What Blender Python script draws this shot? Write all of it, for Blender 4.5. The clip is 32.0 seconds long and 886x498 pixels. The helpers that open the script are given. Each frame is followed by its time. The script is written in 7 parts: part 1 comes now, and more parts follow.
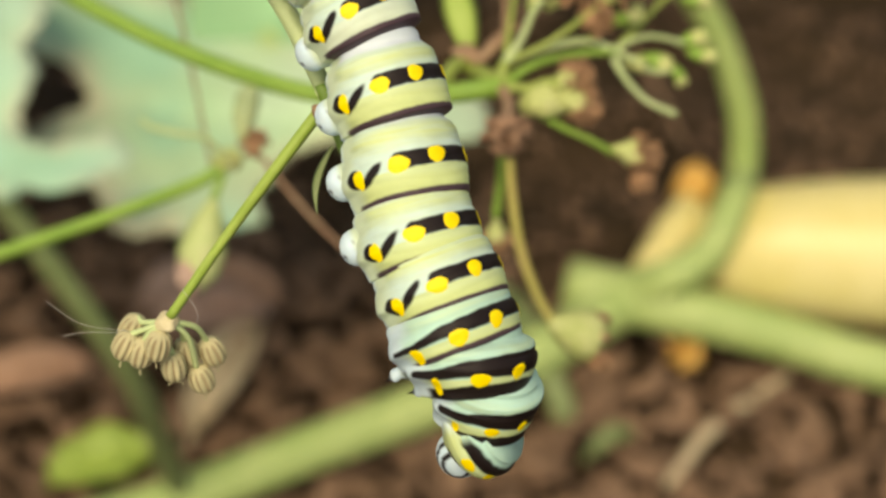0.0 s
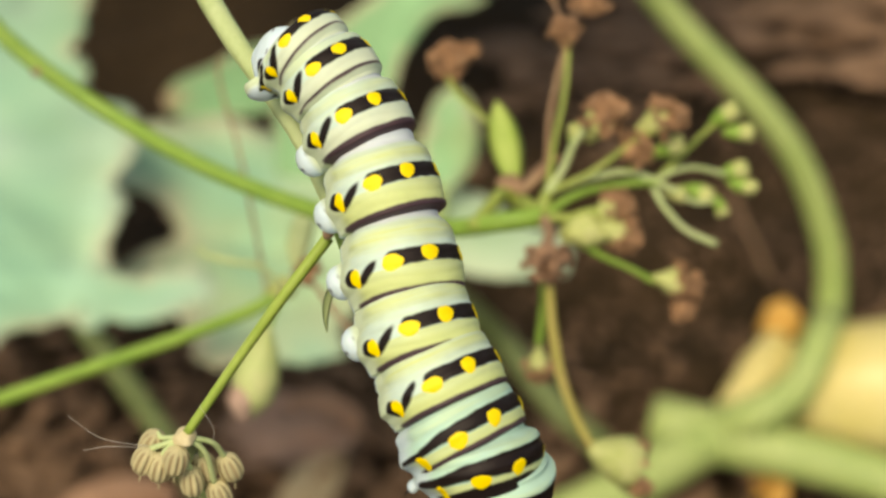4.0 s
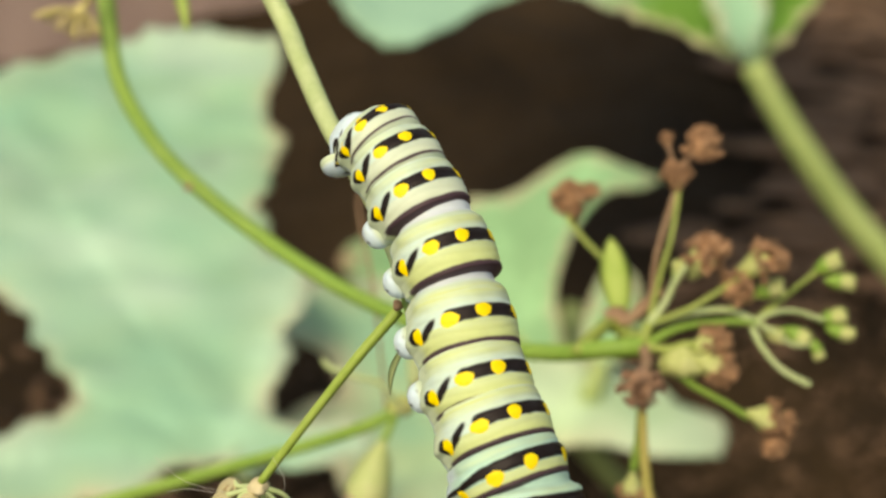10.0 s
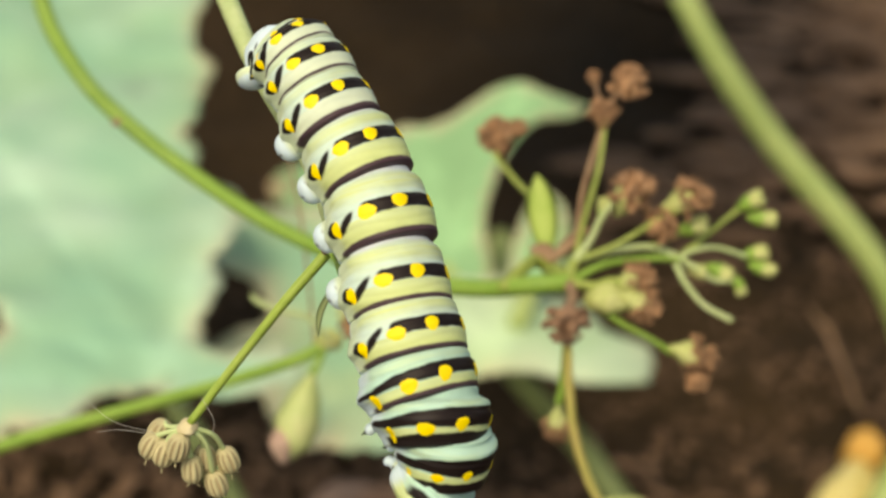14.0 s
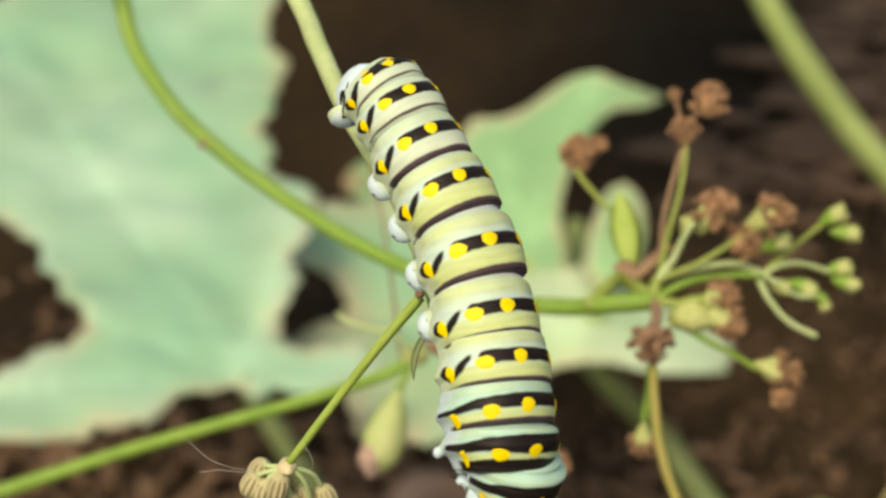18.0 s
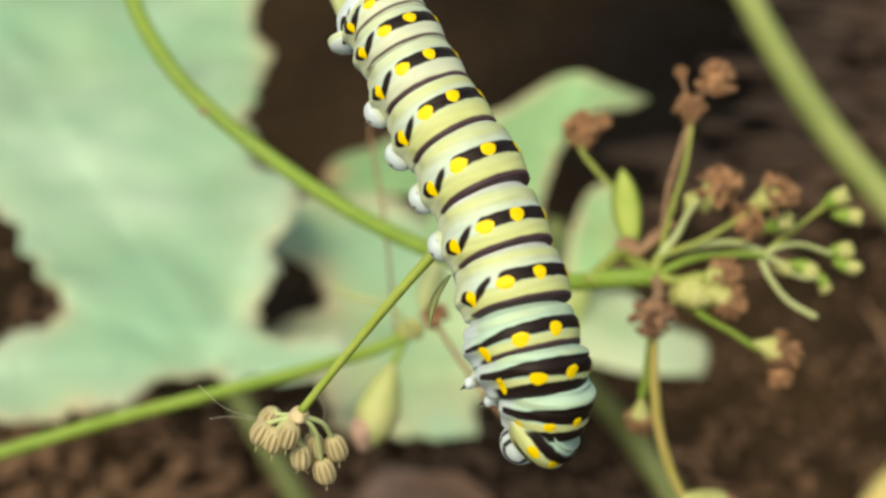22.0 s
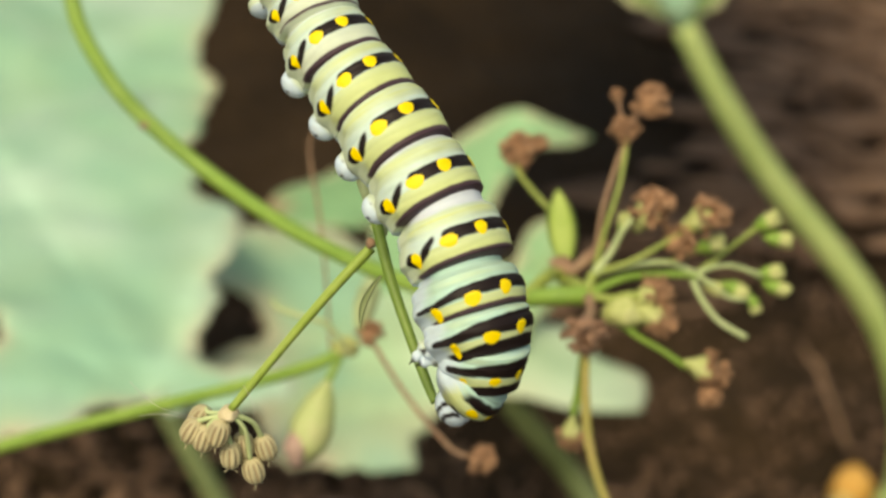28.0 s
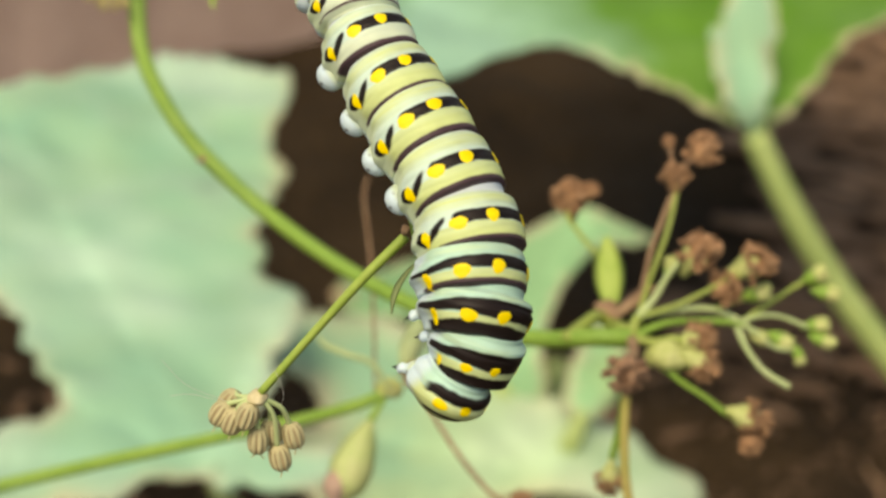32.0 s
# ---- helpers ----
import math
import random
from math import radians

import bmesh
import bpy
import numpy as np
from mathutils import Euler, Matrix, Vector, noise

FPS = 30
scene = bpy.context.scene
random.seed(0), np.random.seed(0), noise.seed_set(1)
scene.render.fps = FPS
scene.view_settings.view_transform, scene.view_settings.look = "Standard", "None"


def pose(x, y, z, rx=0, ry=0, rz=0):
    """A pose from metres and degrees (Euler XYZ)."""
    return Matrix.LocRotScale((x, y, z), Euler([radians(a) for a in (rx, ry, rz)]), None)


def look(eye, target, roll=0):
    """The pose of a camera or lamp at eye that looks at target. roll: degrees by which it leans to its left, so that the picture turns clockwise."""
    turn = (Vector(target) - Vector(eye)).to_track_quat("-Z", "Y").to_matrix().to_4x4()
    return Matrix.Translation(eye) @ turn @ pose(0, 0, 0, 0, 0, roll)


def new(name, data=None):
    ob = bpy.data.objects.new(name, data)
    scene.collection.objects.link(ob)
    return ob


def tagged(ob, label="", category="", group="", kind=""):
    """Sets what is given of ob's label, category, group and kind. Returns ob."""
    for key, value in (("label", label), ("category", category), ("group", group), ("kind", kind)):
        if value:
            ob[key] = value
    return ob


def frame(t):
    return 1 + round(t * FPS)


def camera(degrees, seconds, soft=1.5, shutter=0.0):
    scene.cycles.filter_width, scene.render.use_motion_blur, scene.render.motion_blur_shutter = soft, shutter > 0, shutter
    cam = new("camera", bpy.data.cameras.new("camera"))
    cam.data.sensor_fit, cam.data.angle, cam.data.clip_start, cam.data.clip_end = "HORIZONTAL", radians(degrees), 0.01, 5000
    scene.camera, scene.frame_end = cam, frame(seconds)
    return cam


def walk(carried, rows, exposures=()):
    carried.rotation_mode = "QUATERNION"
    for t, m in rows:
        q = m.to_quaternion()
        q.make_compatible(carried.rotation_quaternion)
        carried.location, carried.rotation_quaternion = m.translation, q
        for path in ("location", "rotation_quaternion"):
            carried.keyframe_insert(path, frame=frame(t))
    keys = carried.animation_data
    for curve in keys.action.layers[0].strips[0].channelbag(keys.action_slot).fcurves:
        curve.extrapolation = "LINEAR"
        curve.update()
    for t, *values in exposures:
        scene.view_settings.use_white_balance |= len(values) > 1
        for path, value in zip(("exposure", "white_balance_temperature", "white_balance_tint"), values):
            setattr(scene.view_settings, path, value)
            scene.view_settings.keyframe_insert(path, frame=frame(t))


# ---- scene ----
from mathutils import geometry

cam = camera(28, 32.0, soft=2.6)
walk(cam, [
    (0, pose(-0.01653, 0.02228, 0.69600, 46.758, -0.730, -8.205)),
    (0.5, pose(-0.01512, 0.01907, 0.69444, 46.739, -0.291, -7.885)),
    (1, pose(-0.01550, 0.02148, 0.69621, 46.969, -0.384, -7.556)),
    (1.5, pose(-0.01406, 0.02164, 0.70132, 48.104, 0.410, -7.436)),
    (2, pose(-0.01108, 0.02012, 0.70632, 49.655, 1.356, -7.420)),
    (2.5, pose(-0.01175, 0.01955, 0.70547, 50.190, 1.439, -6.984)),
    (4.5, pose(-0.00719, 0.01454, 0.69326, 51.376, 0.583, -3.904)),
    (5, pose(-0.00385, 0.00981, 0.68969, 51.909, 0.411, -1.173)),
    (5.5, pose(-0.00290, 0.00629, 0.69214, 53.804, -0.306, 0.049)),
    (6, pose(-0.00105, 0.00510, 0.68973, 53.692, -0.100, 0.679)),
    (6.5, pose(-0.00164, -0.00023, 0.69101, 55.171, -0.252, 1.878)),
    (7, pose(-0.00173, -0.00001, 0.69262, 55.179, 1.094, 2.949)),
    (7.5, pose(-0.00424, -0.00459, 0.69094, 55.575, 0.810, 3.611)),
    (8, pose(-0.00499, -0.00530, 0.69616, 55.518, 1.431, 3.854)),
    (8.5, pose(-0.00350, -0.00487, 0.70005, 55.779, 1.910, 3.588)),
    (9, pose(-0.00186, -0.00016, 0.70160, 56.778, 2.462, 3.497)),
    (9.5, pose(-0.00205, -0.00270, 0.70114, 57.294, 2.233, 3.207)),
    (10, pose(-0.00024, 0.00050, 0.69813, 57.440, 1.321, 1.586)),
    (10.5, pose(0.00003, -0.00025, 0.69255, 56.349, 0.449, 0.685)),
    (11, pose(-0.00006, -0.00069, 0.69404, 55.302, 0.163, 0.238)),
    (11.5, pose(-0.00009, 0.00099, 0.69756, 55.248, -0.100, -0.014)),
    (12, pose(-0.00013, -0.00088, 0.69680, 54.732, -0.090, 0.161)),
    (12.5, pose(-0.00007, 0.00044, 0.69957, 54.956, 0.014, -0.063)),
    (13, pose(0.00000, 0.00000, 0.70000, 55.000, 0.000, 0.000)),
    (13.5, pose(0.00005, -0.00048, 0.70101, 55.064, -0.057, -0.155)),
    (15.5, pose(0.00001, 0.00123, 0.69887, 54.467, 0.429, -0.140)),
    (16, pose(-0.00040, 0.00100, 0.69986, 54.283, 0.985, 0.177)),
    (16.5, pose(-0.00143, 0.00030, 0.70007, 53.577, 1.273, 0.585)),
    (17, pose(-0.00152, -0.00041, 0.69921, 53.126, 1.694, 0.908)),
    (17.5, pose(-0.00152, -0.00077, 0.70386, 53.516, 1.755, 1.046)),
    (18, pose(-0.00164, 0.00059, 0.70706, 54.386, 2.045, 1.148)),
    (18.5, pose(-0.00201, 0.00017, 0.70541, 54.939, 2.043, 1.126)),
    (19, pose(-0.00150, 0.00002, 0.70414, 55.093, 1.754, 1.284)),
    (19.5, pose(-0.00368, -0.00178, 0.70224, 54.983, 1.341, 1.721)),
    (20, pose(-0.00472, -0.00298, 0.70110, 54.563, 1.208, 1.643)),
    (20.5, pose(-0.00530, -0.00139, 0.70285, 54.653, 0.954, 1.432)),
    (21, pose(-0.00448, -0.00195, 0.70161, 54.437, 0.752, 1.332)),
    (21.5, pose(-0.00519, -0.00369, 0.70365, 54.722, 0.196, 1.185)),
    (22, pose(-0.00612, -0.00187, 0.70258, 54.587, 0.097, 1.383)),
    (22.5, pose(-0.00603, -0.00152, 0.70420, 54.786, 0.175, 1.671)),
    (23, pose(-0.00494, -0.00316, 0.70633, 55.710, 0.589, 2.032)),
    (23.5, pose(-0.00648, -0.00343, 0.70394, 56.234, 0.431, 2.009)),
    (24, pose(-0.00633, -0.00102, 0.70317, 56.205, 0.513, 1.804)),
    (24.5, pose(-0.00632, -0.00258, 0.70656, 56.419, 0.357, 1.663)),
    (26.5, pose(-0.00667, -0.00577, 0.70407, 57.674, 0.129, 1.392)),
    (27, pose(-0.00693, -0.00835, 0.70461, 57.618, -0.634, 0.970)),
    (27.5, pose(-0.00586, -0.00409, 0.70276, 57.057, -1.079, 0.531)),
    (28, pose(-0.00487, -0.00573, 0.70084, 55.934, -1.738, 0.454)),
    (28.5, pose(-0.00354, -0.00429, 0.70159, 56.175, -2.083, 0.378)),
    (29, pose(-0.00334, -0.00473, 0.70075, 56.659, -1.566, 0.072)),
    (29.5, pose(-0.00232, -0.00525, 0.70196, 57.477, -1.563, 0.541)),
    (30, pose(-0.00268, -0.00693, 0.70260, 58.206, -1.027, 1.078)),
    (30.5, pose(-0.00271, -0.00603, 0.69920, 58.380, -0.843, 2.157)),
    (31, pose(-0.00257, -0.00911, 0.70327, 58.606, -1.272, 2.934)),
    (31.5, pose(-0.00121, -0.00891, 0.69816, 58.949, -1.763, 3.559)),
    (32, pose(-0.00100, -0.01295, 0.69178, 59.580, -2.743, 3.730)),
], exposures=[(0, 0.64, 8500, 6), (32.0, 0.64, 8500, 6)])
FOCUS_BLUR = 33.0

# ---------------------------------------------------------------- light
world = bpy.data.worlds.new("sky")
world.use_nodes = True
scene.world = world
wn = world.node_tree
sky = wn.nodes.new("ShaderNodeTexSky")
sky.sky_type = 'NISHITA'
sky.sun_disc = False
sky.sun_elevation, sky.sun_rotation = radians(58), radians(205)
sky.air_density, sky.dust_density = 1.0, 3.0
wn.links.new(sky.outputs[0], wn.nodes["Background"].inputs[0])
wn.nodes["Background"].inputs[1].default_value = 0.11
sun = new("sun", bpy.data.lights.new("sun", 'SUN'))
sun.data.energy, sun.data.angle, sun.data.color = 1.3, radians(25), (1.0, 0.95, 0.86)
sun.matrix_world = look((-0.6, -1.1, 2.2), (0, 0, 0))
scene.view_settings.exposure = 0.55


# ---------------------------------------------------------------- materials
def hexa(c):
    return (*c, 1.0)


def surface(name, a, b, scale=60.0, rough=0.6, bump=0.2, fine=6.0, depth=0.0005, spec=0.4, sss=0.0, coord="Object", rnd=0.0, trans=0.0):
    """A rough coloured surface: two base colours mixed by noise at two scales, with fine relief."""
    m = bpy.data.materials.new(name)
    m.use_nodes = True
    t = m.node_tree
    n, l = t.nodes, t.links
    p = n["Principled BSDF"]
    tc = n.new("ShaderNodeTexCoord")
    n1, n2 = n.new("ShaderNodeTexNoise"), n.new("ShaderNodeTexNoise")
    n1.inputs["Scale"].default_value, n1.inputs["Detail"].default_value = scale, 4
    n2.inputs["Scale"].default_value, n2.inputs["Detail"].default_value = scale * fine, 3
    for q in (n1, n2):
        l.new(tc.outputs[coord], q.inputs["Vector"])
    add = n.new("ShaderNodeMath")
    add.operation = 'MULTIPLY_ADD'
    l.new(n2.outputs[0], add.inputs[0])
    add.inputs[1].default_value = 0.45
    l.new(n1.outputs[0], add.inputs[2])
    ramp = n.new("ShaderNodeMapRange")
    ramp.inputs[1].default_value, ramp.inputs[2].default_value = 0.45, 1.0
    l.new(add.outputs[0], ramp.inputs[0])
    mix = n.new("ShaderNodeMix")
    mix.data_type = 'RGBA'
    l.new(ramp.outputs[0], mix.inputs[0])
    mix.inputs[6].default_value, mix.inputs[7].default_value = hexa(a), hexa(b)
    out = mix.outputs[2]
    if rnd:
        oi, hs = n.new("ShaderNodeObjectInfo"), n.new("ShaderNodeHueSaturation")
        mr = n.new("ShaderNodeMapRange")
        mr.inputs[3].default_value, mr.inputs[4].default_value = 1 - rnd, 1 + rnd
        l.new(oi.outputs["Random"], mr.inputs[0])
        l.new(mr.outputs[0], hs.inputs["Value"])
        l.new(out, hs.inputs["Color"])
        out = hs.outputs[0]
    l.new(out, p.inputs["Base Color"])
    p.inputs["Roughness"].default_value = rough
    p.inputs["Specular IOR Level"].default_value = spec
    if sss:
        p.inputs["Subsurface Weight"].default_value = sss
        p.inputs["Subsurface Radius"].default_value = (0.001, 0.001, 0.0006)
        p.inputs["Subsurface Scale"].default_value = 0.6
    bp = n.new("ShaderNodeBump")
    bp.inputs["Strength"].default_value, bp.inputs["Distance"].default_value = bump, depth
    l.new(n2.outputs[0], bp.inputs["Height"])
    l.new(bp.outputs[0], p.inputs["Normal"])
    return m


def island_varied(m, amount):
    """Lets each loose piece of a joined mesh take its own brightness."""
    n, l = m.node_tree.nodes, m.node_tree.links
    p = n["Principled BSDF"]
    src = p.inputs["Base Color"].links[0].from_socket
    g, hs, mr = n.new("ShaderNodeNewGeometry"), n.new("ShaderNodeHueSaturation"), n.new("ShaderNodeMapRange")
    mr.inputs[3].default_value, mr.inputs[4].default_value = 1 - amount, 1 + amount
    l.new(g.outputs["Random Per Island"], mr.inputs[0])
    l.new(mr.outputs[0], hs.inputs["Value"])
    l.new(src, hs.inputs["Color"])
    l.new(hs.outputs[0], p.inputs["Base Color"])
    return m


def pigmented(name, rough=0.55, sss=0.15, grain=900.0, bump=0.25, depth=0.0001, blotch=0.12, gloss=0.13):
    """Skin or leaf that takes its markings from the mesh's pigment attribute."""
    m = bpy.data.materials.new(name)
    m.use_nodes = True
    n, l = m.node_tree.nodes, m.node_tree.links
    p = n["Principled BSDF"]
    at = n.new("ShaderNodeAttribute")
    at.attribute_name = "pigment"
    tc, n1, n2 = n.new("ShaderNodeTexCoord"), n.new("ShaderNodeTexNoise"), n.new("ShaderNodeTexNoise")
    n1.inputs["Scale"].default_value, n2.inputs["Scale"].default_value = grain / 4, grain * 2
    n1.inputs["Detail"].default_value = 3
    for q in (n1, n2):
        l.new(tc.outputs["Object"], q.inputs["Vector"])
    hs, mr = n.new("ShaderNodeHueSaturation"), n.new("ShaderNodeMapRange")
    mr.inputs[1].default_value, mr.inputs[2].default_value = 0.3, 0.7
    mr.inputs[3].default_value, mr.inputs[4].default_value = 1 - blotch, 1 + blotch
    l.new(n1.outputs[0], mr.inputs[0])
    l.new(mr.outputs[0], hs.inputs["Value"])
    l.new(at.outputs["Color"], hs.inputs["Color"])
    l.new(hs.outputs[0], p.inputs["Base Color"])
    p.inputs["Roughness"].default_value = rough
    p.inputs["Specular IOR Level"].default_value = gloss
    if sss:
        p.inputs["Subsurface Weight"].default_value = sss
        p.inputs["Subsurface Radius"].default_value = (0.0012, 0.001, 0.0006)
        p.inputs["Subsurface Scale"].default_value = 0.5
    bp = n.new("ShaderNodeBump")
    bp.inputs["Strength"].default_value, bp.inputs["Distance"].default_value = bump, depth
    l.new(n2.outputs[0], bp.inputs["Height"])
    l.new(bp.outputs[0], p.inputs["Normal"])
    return m


SKIN = pigmented("caterpillar_skin", rough=0.48, gloss=0.17)
YELLOW = surface("yellow_spot_skin", (0.88, 0.63, 0.004), (0.93, 0.71, 0.012), 700, 0.55, 0.2, 4, 0.00005)
BLADE = pigmented("waxy_leaf", rough=0.5, sss=0.0, grain=70.0, bump=0.3, depth=0.001, blotch=0.10)
STEM = surface("green_stem", (0.165, 0.30, 0.038), (0.26, 0.40, 0.072), 160, 0.5, 0.3, 7, 0.0002)
RAY = surface("olive_green_ray", (0.21, 0.28, 0.045), (0.34, 0.40, 0.10), 220, 0.5, 0.3, 7, 0.0002)
STEM_DARK = surface("dark_green_stem", (0.12, 0.21, 0.032), (0.19, 0.29, 0.055), 160, 0.5, 0.3, 7, 0.0002)
STEM_PALE = surface("pale_green_stem", (0.38, 0.48, 0.20), (0.54, 0.62, 0.32), 160, 0.5, 0.3, 7, 0.0002)
STEM_BROWN = surface("dried_stem", (0.22, 0.12, 0.07), (0.36, 0.24, 0.14), 300, 0.8, 0.5, 7, 0.0002)
STEM_OCHRE = surface("yellowing_stem", (0.36, 0.34, 0.08), (0.46, 0.36, 0.12), 150, 0.6, 0.3, 7, 0.0002)
HUSK = island_varied(surface("dried_brown_husk", (0.19, 0.095, 0.045), (0.45, 0.265, 0.145), 500, 0.85, 0.6, 5, 0.0003), 0.3)
HUSK_DARK = island_varied(surface("dark_dried_husk", (0.15, 0.08, 0.045), (0.36, 0.215, 0.13), 500, 0.85, 0.6, 5, 0.0003), 0.3)
HUSK_GREEN = surface("green_calyx", (0.33, 0.39, 0.09), (0.56, 0.57, 0.26), 350, 0.6, 0.4, 5, 0.0002)
SEED = pigmented("ripe_seed", rough=0.7, sss=0.0, grain=900.0, bump=0.3, depth=0.0001, blotch=0.15)
SEED_RIB = surface("seed_rib", (0.55, 0.47, 0.26), (0.66, 0.58, 0.36), 700, 0.7, 0.4, 5, 0.0001)
BUD = surface("pale_bud_skin", (0.34, 0.45, 0.14), (0.50, 0.52, 0.24), 120, 0.55, 0.3, 6, 0.0002)
STRAW = surface("straw_floret", (0.52, 0.44, 0.15), (0.68, 0.58, 0.26), 300, 0.7, 0.3, 6, 0.0002)
BRACT = surface("bract", (0.24, 0.36, 0.05), (0.36, 0.46, 0.10), 200, 0.5, 0.3, 6, 0.0002)
HAIR = surface("fine_hair", (0.5, 0.47, 0.42), (0.6, 0.57, 0.5), 200, 0.5, 0.0)
VINE = surface("squash_stem", (0.26, 0.36, 0.105), (0.40, 0.48, 0.18), 30, 0.5, 0.4, 8, 0.001)
VINE_DARK = surface("dull_stem_green", (0.13, 0.17, 0.06), (0.20, 0.25, 0.10), 30, 0.55, 0.4, 8, 0.001)
FRUIT = surface("yellow_squash_skin", (0.59, 0.50, 0.17), (0.69, 0.61, 0.29), 18, 0.35, 0.2, 8, 0.0006)
ORANGE = surface("orange_blossom", (0.56, 0.29, 0.055), (0.66, 0.40, 0.11), 40, 0.6, 0.4, 6, 0.001)
SOIL = surface("dark_soil", (0.013, 0.0083, 0.0037), (0.053, 0.033, 0.0155), 6, 0.95, 1.0, 14, 0.012, 0.15)
CHIP = island_varied(surface("bark_chip", (0.105, 0.063, 0.037), (0.26, 0.162, 0.102), 30, 0.95, 0.7, 6, 0.003, 0.2), 0.2)
BOARD = surface("weathered_board", (0.36, 0.245, 0.205), (0.50, 0.37, 0.32), 14, 0.85, 0.5, 9, 0.003)
DRY = surface("dry_leaf", (0.34, 0.19, 0.115), (0.50, 0.31, 0.20), 40, 0.8, 0.5, 6, 0.002)
PINK = surface("pinkish_dry_leaf", (0.34, 0.22, 0.16), (0.46, 0.32, 0.25), 40, 0.85, 0.5, 6, 0.002)
TAN = surface("tan_dry_leaf", (0.42, 0.33, 0.20), (0.52, 0.43, 0.28), 40, 0.8, 0.5, 6, 0.002)


# ---------------------------------------------------------------- mesh tools
ORIGIN = {}


def thing(name, at, label, category, group="", kind=""):
    ob = new(name)
    ob.empty_display_size = 0.01
    ob.location = at
    ORIGIN[ob] = Vector(at)
    return tagged(ob, label, category, group, kind)


def link(name, me, mats, parent=None, label="", local=False, smooth=True):
    """Links a mesh, whose vertices are in the world's metres (or in its parent's space if local), as one object."""
    for m in (mats if isinstance(mats, (list, tuple)) else [mats]):
        me.materials.append(m)
    if smooth:
        me.polygons.foreach_set("use_smooth", [True] * len(me.polygons))
    ob = new(name, me)
    if parent is not None:
        ob.parent = parent
    if not local:
        co = np.empty(len(me.vertices) * 3)
        me.vertices.foreach_get("co", co)
        co = co.reshape(-1, 3)
        mid = (co.min(0) + co.max(0)) / 2
        me.vertices.foreach_set("co", (co - mid).ravel())
        ORIGIN[ob] = Vector(mid)
        ob.location = Vector(mid) - (ORIGIN[parent] if parent is not None else Vector())
    me.update()
    return tagged(ob, label)


def part(name, bm, mat, parent=None, label="", local=False, smooth=True):
    me = bpy.data.meshes.new(name)
    bmesh.ops.recalc_face_normals(bm, faces=bm.faces)
    bm.to_mesh(me)
    bm.free()
    return link(name, me, mat, parent, label, local, smooth)


def curve_points(pts, n):
    """n points on a smooth line through pts."""
    p = [Vector(q) for q in pts]
    p = [p[0] * 2 - p[1]] + p + [p[-1] * 2 - p[-2]]
    out = []
    segs = len(p) - 3
    for i in range(n):
        s = i / (n - 1) * segs
        k = min(int(s), segs - 1)
        u = s - k
        a, b, c, d = p[k:k + 4]
        out.append(0.5 * ((2 * b) + (c - a) * u + (2 * a - 5 * b + 4 * c - d) * u * u + (3 * b - 3 * c + d - a) * u ** 3))
    return out


def tube(bm, pts, radii, n=40, sides=12, ribs=0.0, wobble=0.04, seed=0.0):
    """A round stem through pts; radii (metres) are spread evenly along it; ribs: lengthwise grooves."""
    line = curve_points(pts, n)
    rings = []
    up = Vector((0.13, 0.4, 0.9))
    for i, q in enumerate(line):
        d = (line[min(i + 1, n - 1)] - line[max(i - 1, 0)]).normalized()
        side = d.cross(up).normalized()
        up = side.cross(d)
        s = i / (n - 1) * (len(radii) - 1)
        k = min(int(s), len(radii) - 2)
        r = radii[k] + (radii[k + 1] - radii[k]) * (s - k)
        ring = []
        for j in range(sides):
            a = 2 * math.pi * j / sides
            rr = r * (1 + ribs * (1 if j % 2 else -1) + wobble * noise.noise(q / max(r, 1e-5) * 0.25 + Vector((seed, a, 0))))
            ring.append(bm.verts.new(q + side * (math.cos(a) * rr) + up * (math.sin(a) * rr)))
        rings.append(ring)
    for a, b in zip(rings, rings[1:]):
        for j in range(sides):
            bm.faces.new((a[j], a[(j + 1) % sides], b[(j + 1) % sides], b[j]))
    bm.faces.new(rings[0][::-1])
    bm.faces.new(rings[-1])
    return bm


def stem(name, pts, radii, mat, parent, label="", n=40, sides=12, ribs=0.0, seed=0.0):
    return part(name, tube(bmesh.new(), pts, radii, n, sides, ribs, seed=seed), mat, parent, label)


def lump(bm, at, size, turn=None, sub=2, rough=0.18, seed=0.0, freq=1.6):
    """A small uneven ball or ovoid: size is its three half lengths."""
    s = bmesh.ops.create_icosphere(bm, subdivisions=sub, radius=1.0)
    m = turn.to_matrix() if turn is not None else Matrix.Identity(3)
    for v in s["verts"]:
        k = 1 + rough * noise.noise(v.co * freq + Vector((seed * 7.3, seed * 1.7, seed)))
        c = Vector((v.co.x * size[0], v.co.y * size[1], v.co.z * size[2])) * k
        v.co = Vector(at) + m @ c
    return s["verts"]


def facing(d):
    return Vector(d).to_track_quat('Z', 'Y')


def colour_mesh(me, colours):
    at = me.color_attributes.new("pigment", 'FLOAT_COLOR', 'POINT')
    c = np.ones((len(colours), 4), dtype=np.float32)
    c[:, :3] = colours
    at.data.foreach_set("color", c.ravel())


def step(a, b, x):
    t = np.clip((x - a) / (b - a), 0, 1)
    return t * t * (3 - 2 * t)


